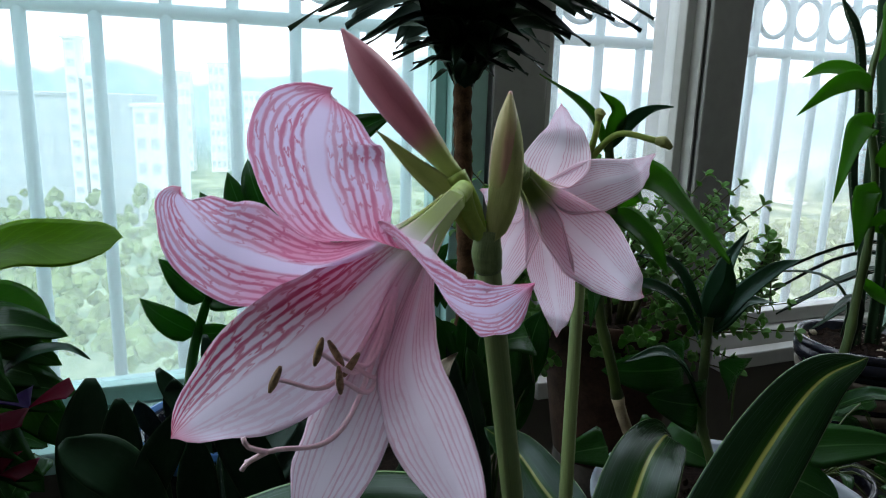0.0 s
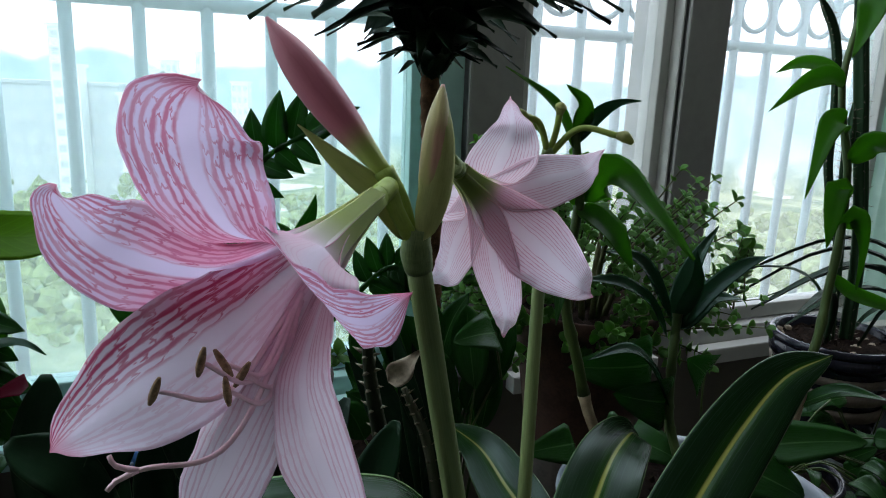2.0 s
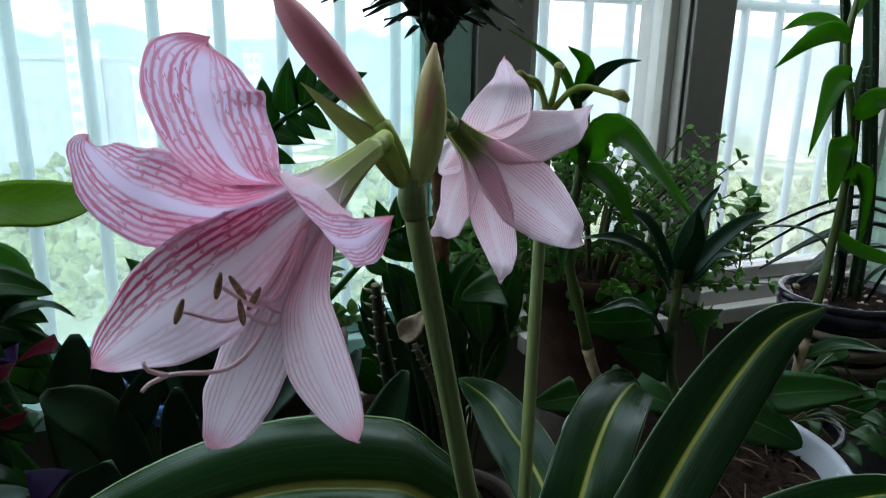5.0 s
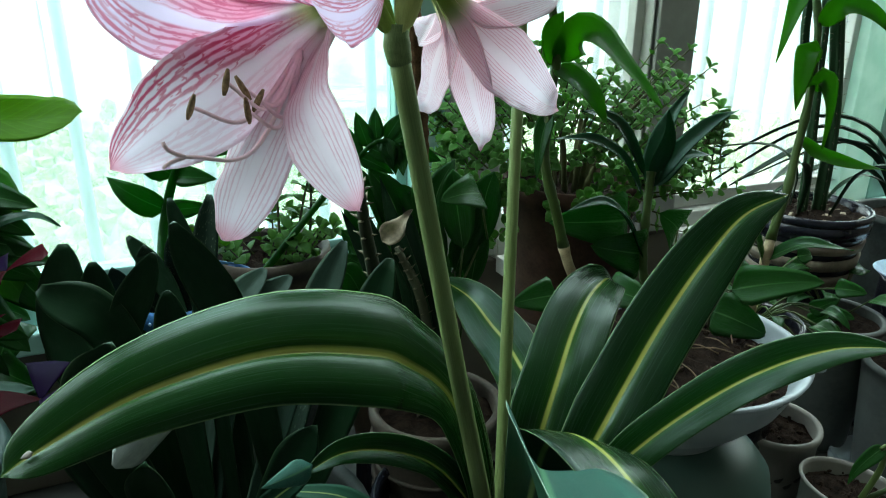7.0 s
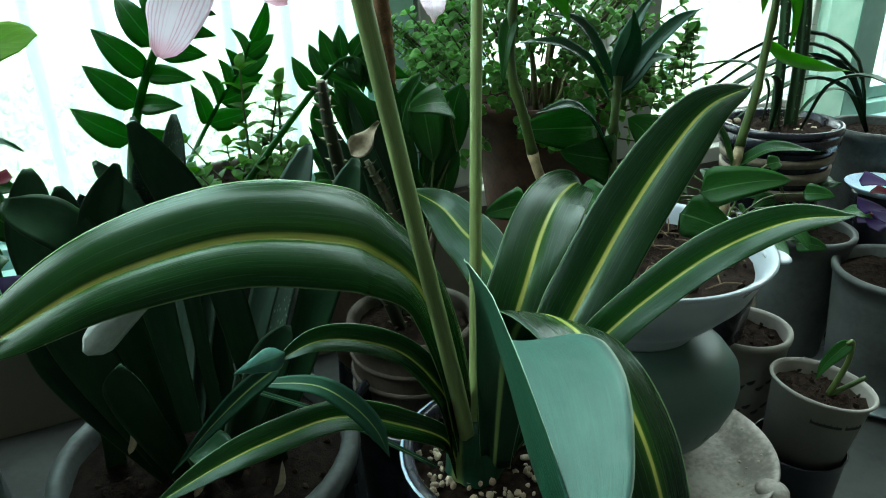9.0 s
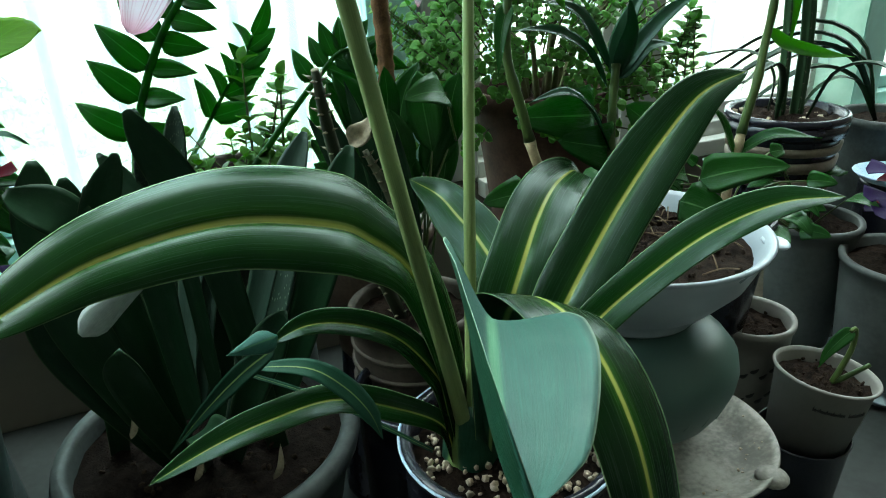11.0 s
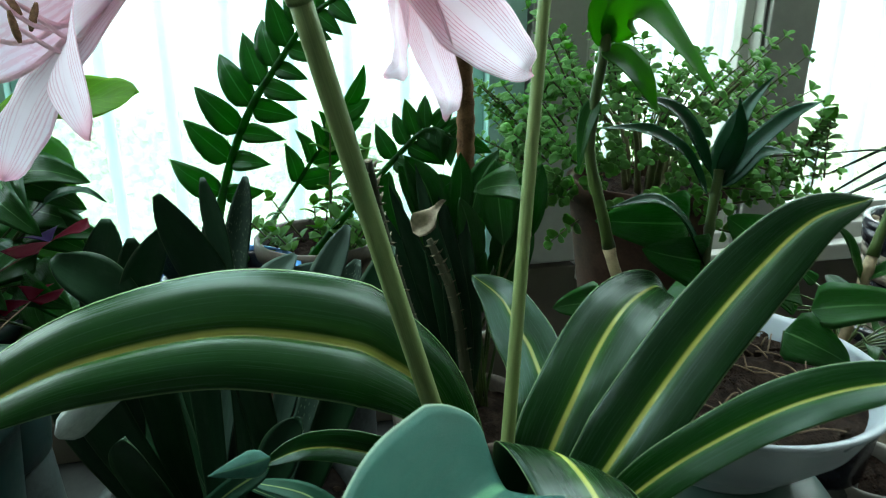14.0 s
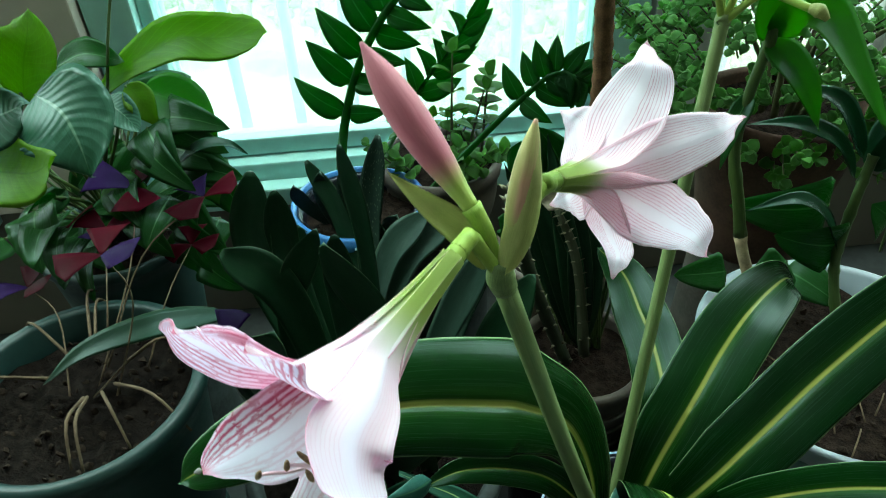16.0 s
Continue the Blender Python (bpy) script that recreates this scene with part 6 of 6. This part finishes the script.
# ---- cactus in the banded pot ----
CX, CY = 0.622, 0.955
cact = thing("potted_cactus", "tall ribbed spiny cactus in a banded dark pot", "potted plant", (CX, CY, 0.235))
pot(cact, 0.084, 0.066, 0.235, 0.372, M["black"], 0.005, 0.012, 0.006, label="banded black pot")
for z0, z1, r, m in ((0.340, 0.361, 0.0855, "black"), (0.318, 0.330, 0.0812, "tan"), (0.292, 0.308, 0.0785, "tan"), (0.266, 0.282, 0.0755, "tan")):
    part("band", lathe(bmesh.new(), [(r - 0.004, z0), (r + 0.0006, z0), (r + 0.0026, z1), (r - 0.002, z1)], 40, centre=(CX, CY)), M[m], cact)
soil(cact, 0.079, 0.358, seed=28, lump=0.012)
crumbs(cact, 0.074, 0.36, 50, 28)
stand(CX, CY, 0.068, 0.235, M["tan"], "upturned tan pot used as a stand")
rng = random.Random(51)
for k in range(16):
    a, q = rng.uniform(0, 6.28), 0.075 * math.sqrt(rng.random())
    s = rng.uniform(0.003, 0.008)
    hang("pebble", pebbles[k % 4], cact, Matrix.LocRotScale((CX + q * math.cos(a), CY + q * math.sin(a), 0.361), Euler((k, 2 * k, 0)), (s, s * 0.8, s * 0.6)))


def column(parent, pts, r, ribs=5, label=""):
    """A ribbed cactus stem with thorns along its ribs."""
    bm = bmesh.new()
    uvl = bm.loops.layers.uv.new("UVMap")
    p = spline(pts, 30)
    T = tangents(p)
    side = T[0].orthogonal().normalized()
    seg = ribs * 4
    rings = []
    for i, c in enumerate(p):
        side = (side - T[i] * side.dot(T[i])).normalized()
        up = T[i].cross(side)
        f = r * (1 if i < 27 else (30 - i) / 3 * 0.7 + 0.2)
        rings.append([bm.verts.new(c + f * (1.0 if j % 4 == 0 else 0.78 if j % 2 else 0.62) * (math.cos(2 * math.pi * j / seg) * side + math.sin(2 * math.pi * j / seg) * up)) for j in range(seg)])
    for a, b in zip(rings, rings[1:]):
        for j in range(seg):
            bm.faces.new((a[j], a[(j + 1) % seg], b[(j + 1) % seg], b[j]))
    bm.faces.new(rings[0]), bm.faces.new(rings[-1])
    st = part("stem", bm, M["cactus"], parent, label)
    bm = bmesh.new()
    bmesh.ops.create_cone(bm, cap_ends=True, segments=4, radius1=0.07, radius2=0.0, depth=1.0)
    for v in bm.verts:
        v.co = Vector((v.co.x, v.co.z + 0.5, v.co.y))
    t0 = part("thorn", bm, M["thorn"], st)
    me = t0.data
    bpy.data.objects.remove(t0)
    for i in range(1, 30):
        side = T[i].orthogonal().normalized()
        for j in range(0, seg, 4):
            v = (rings_at(p, T, i, j, seg, r))
            hang("thorn", me, st, frame_at(v[0], v[1] + T[i] * (0.5 if (i + j) % 2 else -0.3), T[i], 0.0075))
    return st


def rings_at(p, T, i, j, seg, r):
    side = T[0].orthogonal().normalized()
    for k in range(i + 1):
        side = (side - T[k] * side.dot(T[k])).normalized()
    up = T[i].cross(side)
    e = math.cos(2 * math.pi * j / seg) * side + math.sin(2 * math.pi * j / seg) * up
    return p[i] + e * r * (1 if i < 27 else 0.6), e


column(cact, [(0.640, 0.960, 0.352), (0.636, 0.962, 0.50), (0.612, 0.970, 0.68), (0.590, 0.975, 0.83), (0.580, 0.975, 0.98)], 0.0105, 5, "tall dark green ribbed stem")
column(cact, [(0.612, 0.955, 0.352), (0.606, 0.955, 0.46), (0.594, 0.955, 0.60), (0.590, 0.955, 0.70)], 0.0080, 5, "shorter ribbed stem")
column(cact, [(0.590, 0.96, 0.54), (0.560, 0.94, 0.62), (0.545, 0.92, 0.70), (0.525, 0.91, 0.78), (0.490, 0.90, 0.83)], 0.0062, 4, "thin arching side stem")
for k in range(4):
    a = 0.5 + k * 1.62
    hang("leaf", STRAP[k % 2], cact, frame_at((CX + 0.03 * math.cos(a), CY + 0.03 * math.sin(a), 0.36), (math.cos(a), math.sin(a) - 0.4, 0.55 + 0.3 * (k % 3)), (0, -0.2, 1), 0.12 + 0.03 * (k % 4)))

# ---- saucer and strap plant beside it ----
sc = thing("blue_saucer", "pale blue glazed saucer stacked on a jar", "saucer", (0.80, 0.93, 0.26))
part("dish", lathe(bmesh.new(), [(0, 0.262), (0.045, 0.262), (0.058, 0.270), (0.060, 0.269), (0.047, 0.258), (0, 0.258)], 40, centre=(0.80, 0.93)), M["pale_blue"], sc)
stand(0.80, 0.93, 0.055, 0.258, M["black"], "tall dark jar used as a stand")
strap_plant = thing("potted_strap_plant", "plant with long thin arching dark leaves in a grey pot", "potted plant", (0.86, 1.06, 0.0))
pot(strap_plant, 0.075, 0.06, 0.0, 0.33, M["grey"], 0.005, 0.014, 0.005, label="tall grey pot")
soil(strap_plant, 0.07, 0.315, seed=33)
rng = random.Random(61)
for k in range(6):
    a = rng.uniform(0, 6.28)
    hang("leaf", STRAP[k % 2], strap_plant, frame_at((0.86 + 0.02 * math.cos(a), 1.06 + 0.02 * math.sin(a), 0.318), (math.cos(a) - 0.3, math.sin(a) - 0.3, rng.uniform(0.3, 1.1)), (0, 0, 1), rng.uniform(0.2, 0.36), 0.8))

# ---- pots on the floor ----
floral = thing("floral_pot", "white pot with dark leaf drawings and bare soil", "flower pot", (0.440, 0.640, 0))
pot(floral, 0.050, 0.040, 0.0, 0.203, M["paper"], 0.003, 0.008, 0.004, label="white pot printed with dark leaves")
soil(floral, 0.046, 0.185, seed=35)
crumbs(floral, 0.042, 0.187, 30, 35)
for k in range(12):
    a, z = -2.0 + 0.23 * (k % 6), 0.11 + 0.035 * (k // 6) + 0.008 * (k % 2)
    r = 0.0402 + 0.01 * (z / 0.2) + 0.0007
    c = Vector((0.440 + r * math.cos(a), 0.640 + r * math.sin(a), z))
    e = Vector((-math.sin(a), math.cos(a), 0))
    leaf("printed_leaf", [c - e * 0.005, c, c + e * 0.005 + Vector((0, 0, 0.005))], 0.0026, (math.cos(a), math.sin(a), 0), [M["ink"], M["ink"]], floral, outline=oval, fold=0, nu=2, nv=6, thick=0.0003)
CUPX, CUPY, CZ = 0.463, 0.533, 0.085
cup = thing("paper_cup", "cream paper cup planted with a seedling, set in a black cup", "cup", (CUPX, CUPY, CZ))
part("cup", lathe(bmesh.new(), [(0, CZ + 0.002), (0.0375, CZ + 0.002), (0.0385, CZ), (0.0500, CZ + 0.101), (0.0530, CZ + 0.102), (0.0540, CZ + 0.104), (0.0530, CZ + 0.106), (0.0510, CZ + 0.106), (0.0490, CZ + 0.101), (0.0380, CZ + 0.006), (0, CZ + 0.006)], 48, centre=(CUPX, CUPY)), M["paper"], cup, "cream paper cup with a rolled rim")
soil(cup, 0.0475, CZ + 0.091, seed=37, lump=0.008)
crumbs(cup, 0.042, CZ + 0.094, 40, 37)
bm = bmesh.new()
for k in range(26):
    a0, r = -2.25 + 0.044 * k + (0.08 if k > 14 else 0), 0.0478
    tube(bm, [(CUPX + r * math.cos(a0 + q), CUPY + r * math.sin(a0 + q), CZ + 0.080 + dz) for q, dz in ((0, -0.0015), (0.010, 0.002 if k % 3 else 0.0038), (0.022, -0.0015), (0.035, 0.0015))], [0.00038], 4, n=6)
part("print", bm, M["ink"], cup, "thin dark printed line")
part("stem", tube(bmesh.new(), [(CUPX + 0.006, CUPY - 0.004, CZ + 0.09), (CUPX + 0.008, CUPY - 0.006, CZ + 0.105), (CUPX + 0.016, CUPY - 0.004, CZ + 0.135), (CUPX + 0.013, CUPY - 0.004, CZ + 0.158), (CUPX + 0.006, CUPY - 0.006, CZ + 0.156)], [0.0034, 0.003, 0.0022], 8), M["cane"], cup, "cut green seedling stem")
part("stem", tube(bmesh.new(), [(CUPX + 0.006, CUPY - 0.006, CZ + 0.093), (CUPX + 0.020, CUPY - 0.010, CZ + 0.108), (CUPX + 0.036, CUPY - 0.012, CZ + 0.122)], [0.0034, 0.0024], 8), M["cane"], cup)
leaf("leaf", [(CUPX + 0.010, CUPY - 0.005, CZ + 0.158), (CUPX, CUPY - 0.007, CZ + 0.150), (CUPX - 0.012, CUPY - 0.008, CZ + 0.132), (CUPX - 0.018, CUPY - 0.010, CZ + 0.114)], 0.008, (-0.6, -0.7, 0.2), [M["pothos"], M["pothos"]], cup, outline=lance, fold=0.3)
cup.rotation_euler = (radians(-2), radians(8), 0)
bc = thing("black_cup", "black plastic cup holding the paper cup", "cup", (CUPX, CUPY, 0))
part("body", lathe(bmesh.new(), [(0, 0), (0.038, 0), (0.040, 0.003), (0.0475, 0.112), (0.049, 0.114), (0.0475, 0.115), (0.0460, 0.112), (0.040, 0.088), (0.038, 0.083), (0, 0.083)], 40, centre=(CUPX, CUPY)), M["black"], bc)

wp = thing("planter", "large greyish pot with a dark purple plant", "potted plant", (0.735, 0.775, 0))
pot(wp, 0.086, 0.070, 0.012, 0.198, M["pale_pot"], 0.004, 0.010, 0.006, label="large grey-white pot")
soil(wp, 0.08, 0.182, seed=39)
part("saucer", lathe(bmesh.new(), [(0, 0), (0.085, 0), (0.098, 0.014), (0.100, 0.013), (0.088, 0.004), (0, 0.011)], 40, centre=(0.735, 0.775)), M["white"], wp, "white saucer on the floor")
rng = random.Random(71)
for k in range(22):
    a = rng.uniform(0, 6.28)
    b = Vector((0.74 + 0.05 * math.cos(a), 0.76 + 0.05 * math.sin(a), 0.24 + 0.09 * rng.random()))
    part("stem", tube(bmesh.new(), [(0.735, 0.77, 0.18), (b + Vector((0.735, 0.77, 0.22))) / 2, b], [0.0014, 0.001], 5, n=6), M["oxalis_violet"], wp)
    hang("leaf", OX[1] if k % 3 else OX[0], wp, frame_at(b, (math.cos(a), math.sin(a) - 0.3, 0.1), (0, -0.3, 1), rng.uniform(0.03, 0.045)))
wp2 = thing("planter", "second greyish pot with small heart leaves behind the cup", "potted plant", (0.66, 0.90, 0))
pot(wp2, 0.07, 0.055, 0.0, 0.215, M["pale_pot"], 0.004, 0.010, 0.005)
soil(wp2, 0.065, 0.2, seed=41)
for k in range(10):
    a = rng.uniform(0, 6.28)
    b = Vector((0.63 + 0.05 * math.cos(a), 0.86 + 0.04 * math.sin(a), 0.25 + 0.06 * rng.random()))
    part("leaf_stalk", tube(bmesh.new(), [(0.655, 0.895, 0.2), b], [0.0014, 0.001], 5, n=4), M["cane"], wp2)
    hang("leaf", HEART[k % 2], wp2, frame_at(b, (math.cos(a), math.sin(a) - 0.4, 0), (0, -0.3, 1), 0.045))

# the large empty rim between the pots
tray = thing("black_tub", "round black tub behind the amaryllis pot", "tub", (0.045, 0.455, 0))
pot(tray, 0.060, 0.052, 0.0, 0.262, M["black"], 0.004, 0.008, 0.004)

# ---- purple oxalis in the green pot ----
ox = thing("potted_oxalis", "purple-leaved oxalis in a wide dull green plastic pot", "potted plant", (-0.345, 0.325, 0.20))
pot(ox, 0.095, 0.078, 0.20, 0.382, M["green_pot"], 0.007, 0.014, 0.005, label="wide dull green plastic pot")
soil(ox, 0.09, 0.352, M["soil_in_shade"], seed=43, lump=0.012)
crumbs(ox, 0.085, 0.355, 110, 43, 0.0045)
stand(-0.345, 0.325, 0.085, 0.20, M["green_pot"], "upturned dull green tub used as a stand")
rng = random.Random(81)


def trefoil(parent, foot, head, size, upv, seed):
    """A thin stalk with three folded triangular leaflets."""
    g = random.Random(seed)
    f, h = Vector(foot), Vector(head)
    st = part("leaf_stalk", tube(bmesh.new(), [f, (f + h) / 2 + Vector((g.uniform(-0.02, 0.02), g.uniform(-0.02, 0.02), 0.02)), h], [0.0009, 0.0006], 5, n=10), M["root"], parent)
    u = Vector(upv).normalized()
    e0 = u.orthogonal().normalized()
    r0 = g.uniform(0, 6)
    for k in range(3):
        e = Matrix.Rotation(r0 + k * 2.094, 3, u) @ e0
        hang("leaflet", OX[1 if g.random() < 0.25 else 0], st, frame_at(h, e + u * g.uniform(0.0, 0.55), u, size * g.uniform(0.9, 1.1)))


HEADS = [(-0.387, 0.500, 0.452), (-0.313, 0.500, 0.452), (-0.398, 0.460, 0.430), (-0.320, 0.375, 0.480), (-0.447, 0.400, 0.400), (-0.225, 0.365, 0.415), (-0.335, 0.490, 0.400)]
for k, h in enumerate(HEADS):
    trefoil(ox, (-0.35 + rng.uniform(-0.03, 0.03), 0.345 + rng.uniform(-0.03, 0.03), 0.352), h, (0.040, 0.034, 0.030, 0.034, 0.028, 0.030, 0.026)[k], (rng.uniform(-0.1, 0.15), -0.12, 0.98), k + 20)
for k in range(9):
    a = rng.uniform(0, 6.28)
    c = Vector((-0.35 + 0.03 * math.cos(a), 0.345 + 0.03 * math.sin(a), 0.375))
    e = Vector((math.cos(a), math.sin(a), 0)) * rng.uniform(0.05, 0.095)
    part("root", tube(bmesh.new(), [c, c + e * 0.6 + Vector((0, 0, 0.015)), c + e + Vector((0, 0, -0.01))], [0.0016, 0.001], 5, n=8), M["root"], ox, "bare dry stalk")
leaf("leaf", [(-0.26, 0.42, 0.39), (-0.30, 0.38, 0.405), (-0.345, 0.345, 0.40), (-0.375, 0.32, 0.378)], 0.013, (0, -0.4, 0.9), [M["tongue"], M["tongue"]], ox, "fallen dark strap leaf", fold=0.15, outline=lance)

# ---- lime-leaved plant by the window ----
lime = thing("potted_lime_plant", "peace lily with lime green and veined leaves in a green pot", "potted plant", (-0.475, 0.545, 0.18))
pot(lime, 0.08, 0.062, 0.18, 0.355, M["green_pot"], 0.006, 0.012, 0.005, label="green plastic pot")
soil(lime, 0.075, 0.34, seed=47)
stand(-0.475, 0.545, 0.07, 0.18, M["grey"], "upturned grey pot used as a stand")


def blunt_leaf(v):
    return min(1.0, 0.25 + 1.9 * v) * max(0.0, 1 - max(0.0, (v - 0.70) / 0.30) ** 2.6) ** 0.5


LIME = [
    ([(-0.475, 0.560, 0.40), (-0.490, 0.585, 0.45), (-0.483, 0.600, 0.490)], [(-0.483, 0.600, 0.490), (-0.442, 0.605, 0.523), (-0.380, 0.610, 0.553), (-0.333, 0.615, 0.556), (-0.286, 0.620, 0.563)], 0.024, (0.0, -0.75, 0.65), "lime", blunt_leaf),
    ([(-0.480, 0.540, 0.40), (-0.495, 0.530, 0.46), (-0.496, 0.520, 0.529)], [(-0.496, 0.520, 0.520), (-0.484, 0.525, 0.555), (-0.474, 0.530, 0.577), (-0.474, 0.545, 0.600)], 0.034, (0.25, -1, 0.35), "lime", oval),
    ([(-0.480, 0.560, 0.40), (-0.520, 0.590, 0.46), (-0.525, 0.600, 0.518)], [(-0.525, 0.600, 0.518), (-0.484, 0.600, 0.535), (-0.440, 0.600, 0.530)], 0.018, (0, -0.7, 0.7), "pothos", oval),
    ([(-0.465, 0.555, 0.40), (-0.435, 0.575, 0.46), (-0.412, 0.580, 0.510)], [(-0.412, 0.580, 0.510), (-0.377, 0.575, 0.507), (-0.351, 0.570, 0.493), (-0.328, 0.560, 0.472)], 0.027, (0.2, -0.75, 0.6), "midgreen", oval),
    ([(-0.475, 0.540, 0.40), (-0.470, 0.520, 0.48), (-0.457, 0.500, 0.540)], [(-0.457, 0.500, 0.540), (-0.421, 0.485, 0.535), (-0.399, 0.470, 0.517), (-0.388, 0.458, 0.488)], 0.046, (0.05, -0.62, 0.78), "variegated", oval),
    ([(-0.480, 0.535, 0.40), (-0.510, 0.500, 0.47), (-0.515, 0.475, 0.530)], [(-0.515, 0.475, 0.530), (-0.470, 0.465, 0.536), (-0.428, 0.460, 0.553)], 0.034, (0.3, -0.8, 0.5), "variegated", oval),
    ([(-0.480, 0.530, 0.40), (-0.510, 0.480, 0.44), (-0.506, 0.450, 0.487)], [(-0.506, 0.450, 0.487), (-0.464, 0.445, 0.492), (-0.426, 0.440, 0.500), (-0.396, 0.440, 0.520)], 0.032, (0.1, -0.75, 0.65), "lime", oval),
    ([(-0.470, 0.545, 0.40), (-0.430, 0.550, 0.48), (-0.402, 0.550, 0.531)], [(-0.402, 0.550, 0.531), (-0.387, 0.545, 0.519), (-0.374, 0.540, 0.497)], 0.015, (0.3, -0.8, 0.5), "lime", oval),
    ([(-0.470, 0.540, 0.40), (-0.440, 0.540, 0.47), (-0.425, 0.540, 0.518)], [(-0.425, 0.540, 0.518), (-0.403, 0.533, 0.512), (-0.382, 0.526, 0.497)], 0.017, (0.1, -0.6, 0.8), "variegated", oval),
    ([(-0.460, 0.545, 0.38), (-0.400, 0.540, 0.42), (-0.363, 0.540, 0.458)], [(-0.363, 0.540, 0.458), (-0.332, 0.540, 0.481), (-0.303, 0.540, 0.487), (-0.283, 0.540, 0.477)], 0.0065, (0, -0.5, 0.9), "rosette", lance),
    ([(-0.480, 0.555, 0.38), (-0.520, 0.56, 0.44), (-0.55, 0.55, 0.48)], [(-0.55, 0.55, 0.48), (-0.58, 0.53, 0.50), (-0.60, 0.50, 0.46)], 0.028, (0.1, -0.6, 0.8), "lime", lance),
    ([(-0.470, 0.550, 0.38), (-0.45, 0.53, 0.42), (-0.42, 0.51, 0.45)], [(-0.42, 0.51, 0.45), (-0.39, 0.49, 0.445), (-0.36, 0.48, 0.42)], 0.022, (0.1, -0.6, 0.8), "midgreen", oval),
    ([(-0.490, 0.540, 0.38), (-0.53, 0.52, 0.42), (-0.545, 0.48, 0.44)], [(-0.545, 0.48, 0.44), (-0.535, 0.44, 0.45), (-0.51, 0.39, 0.42)], 0.030, (0.2, -0.6, 0.7), "pothos", lance),
    ([(-0.470, 0.530, 0.38), (-0.47, 0.49, 0.41), (-0.47, 0.46, 0.44)], [(-0.47, 0.46, 0.44), (-0.455, 0.44, 0.44), (-0.435, 0.41, 0.41)], 0.026, (0.2, -0.6, 0.7), "pothos", oval),
    ([(-0.460, 0.560, 0.37), (-0.42, 0.58, 0.40), (-0.40, 0.59, 0.42)], [(-0.40, 0.59, 0.42), (-0.37, 0.58, 0.42), (-0.34, 0.57, 0.39)], 0.024, (0.2, -0.6, 0.7), "midgreen", oval),
    ([(-0.470, 0.560, 0.37), (-0.44, 0.57, 0.42), (-0.42, 0.58, 0.45)], [(-0.42, 0.58, 0.45), (-0.40, 0.575, 0.44), (-0.385, 0.565, 0.41)], 0.026, (0.2, -0.7, 0.6), "pothos", oval),
]
for k, (stalk_pts, pts, h, upv, mat, shape) in enumerate(LIME):
    st = part("leaf_stalk", tube(bmesh.new(), [(-0.475, 0.545, 0.335)] + stalk_pts, [0.0022, 0.0016], 8, n=16), M["cane"], lime, "thin green leaf stalk")
    leaf("leaf", pts, h, upv, [M[mat], M[mat]], st, "", outline=shape, fold=0.2, nu=10, nv=24, thick=0.0007, wave=0.14, ruffle=0.04, seed=k + 11)
part("flower_stalk", tube(bmesh.new(), [(-0.47, 0.545, 0.335), (-0.468, 0.575, 0.45), (-0.455, 0.60, 0.54), (-0.44, 0.63, 0.62)], [0.002, 0.0014], 8), M["cane"], lime, "thin upright green flower stalk")
g = random.Random(97)
for k in range(26):
    a = g.uniform(0, 6.283)
    c = Vector((-0.50 + 0.12 * math.cos(a), 0.545 + 0.075 * math.sin(a), 0.37 + 0.13 * g.random()))
    st = part("leaf_stalk", tube(bmesh.new(), [(-0.475, 0.545, 0.335), (Vector((-0.475, 0.545, 0.36)) + c) / 2, c], [0.0018, 0.0012], 6, n=8), M["cane"], lime)
    hang("leaf", HEART[k % 2], st, frame_at(c, (math.cos(a) + g.uniform(-0.3, 0.3), math.sin(a) - 0.5, g.uniform(-0.5, 0.2)), (g.uniform(-0.2, 0.3), -0.7, 0.7), g.uniform(0.055, 0.085), g.uniform(0.6, 0.9)))
for k in range(34):
    a = g.uniform(0, 6.283)
    c = Vector((g.uniform(-0.50, -0.345), g.uniform(0.50, 0.60), g.uniform(0.35, 0.445)))
    st = part("leaf_stalk", tube(bmesh.new(), [(-0.475, 0.545, 0.335), (Vector((-0.475, 0.545, 0.36)) + c) / 2, c], [0.0018, 0.0012], 6, n=8), M["cane"], lime)
    hang("leaf", HEART[k % 2], st, frame_at(c, (math.cos(a), -0.4, g.uniform(-0.9, 0.1)), (g.uniform(-0.3, 0.4), -0.9, 0.4), g.uniform(0.05, 0.075), g.uniform(0.6, 0.85)))
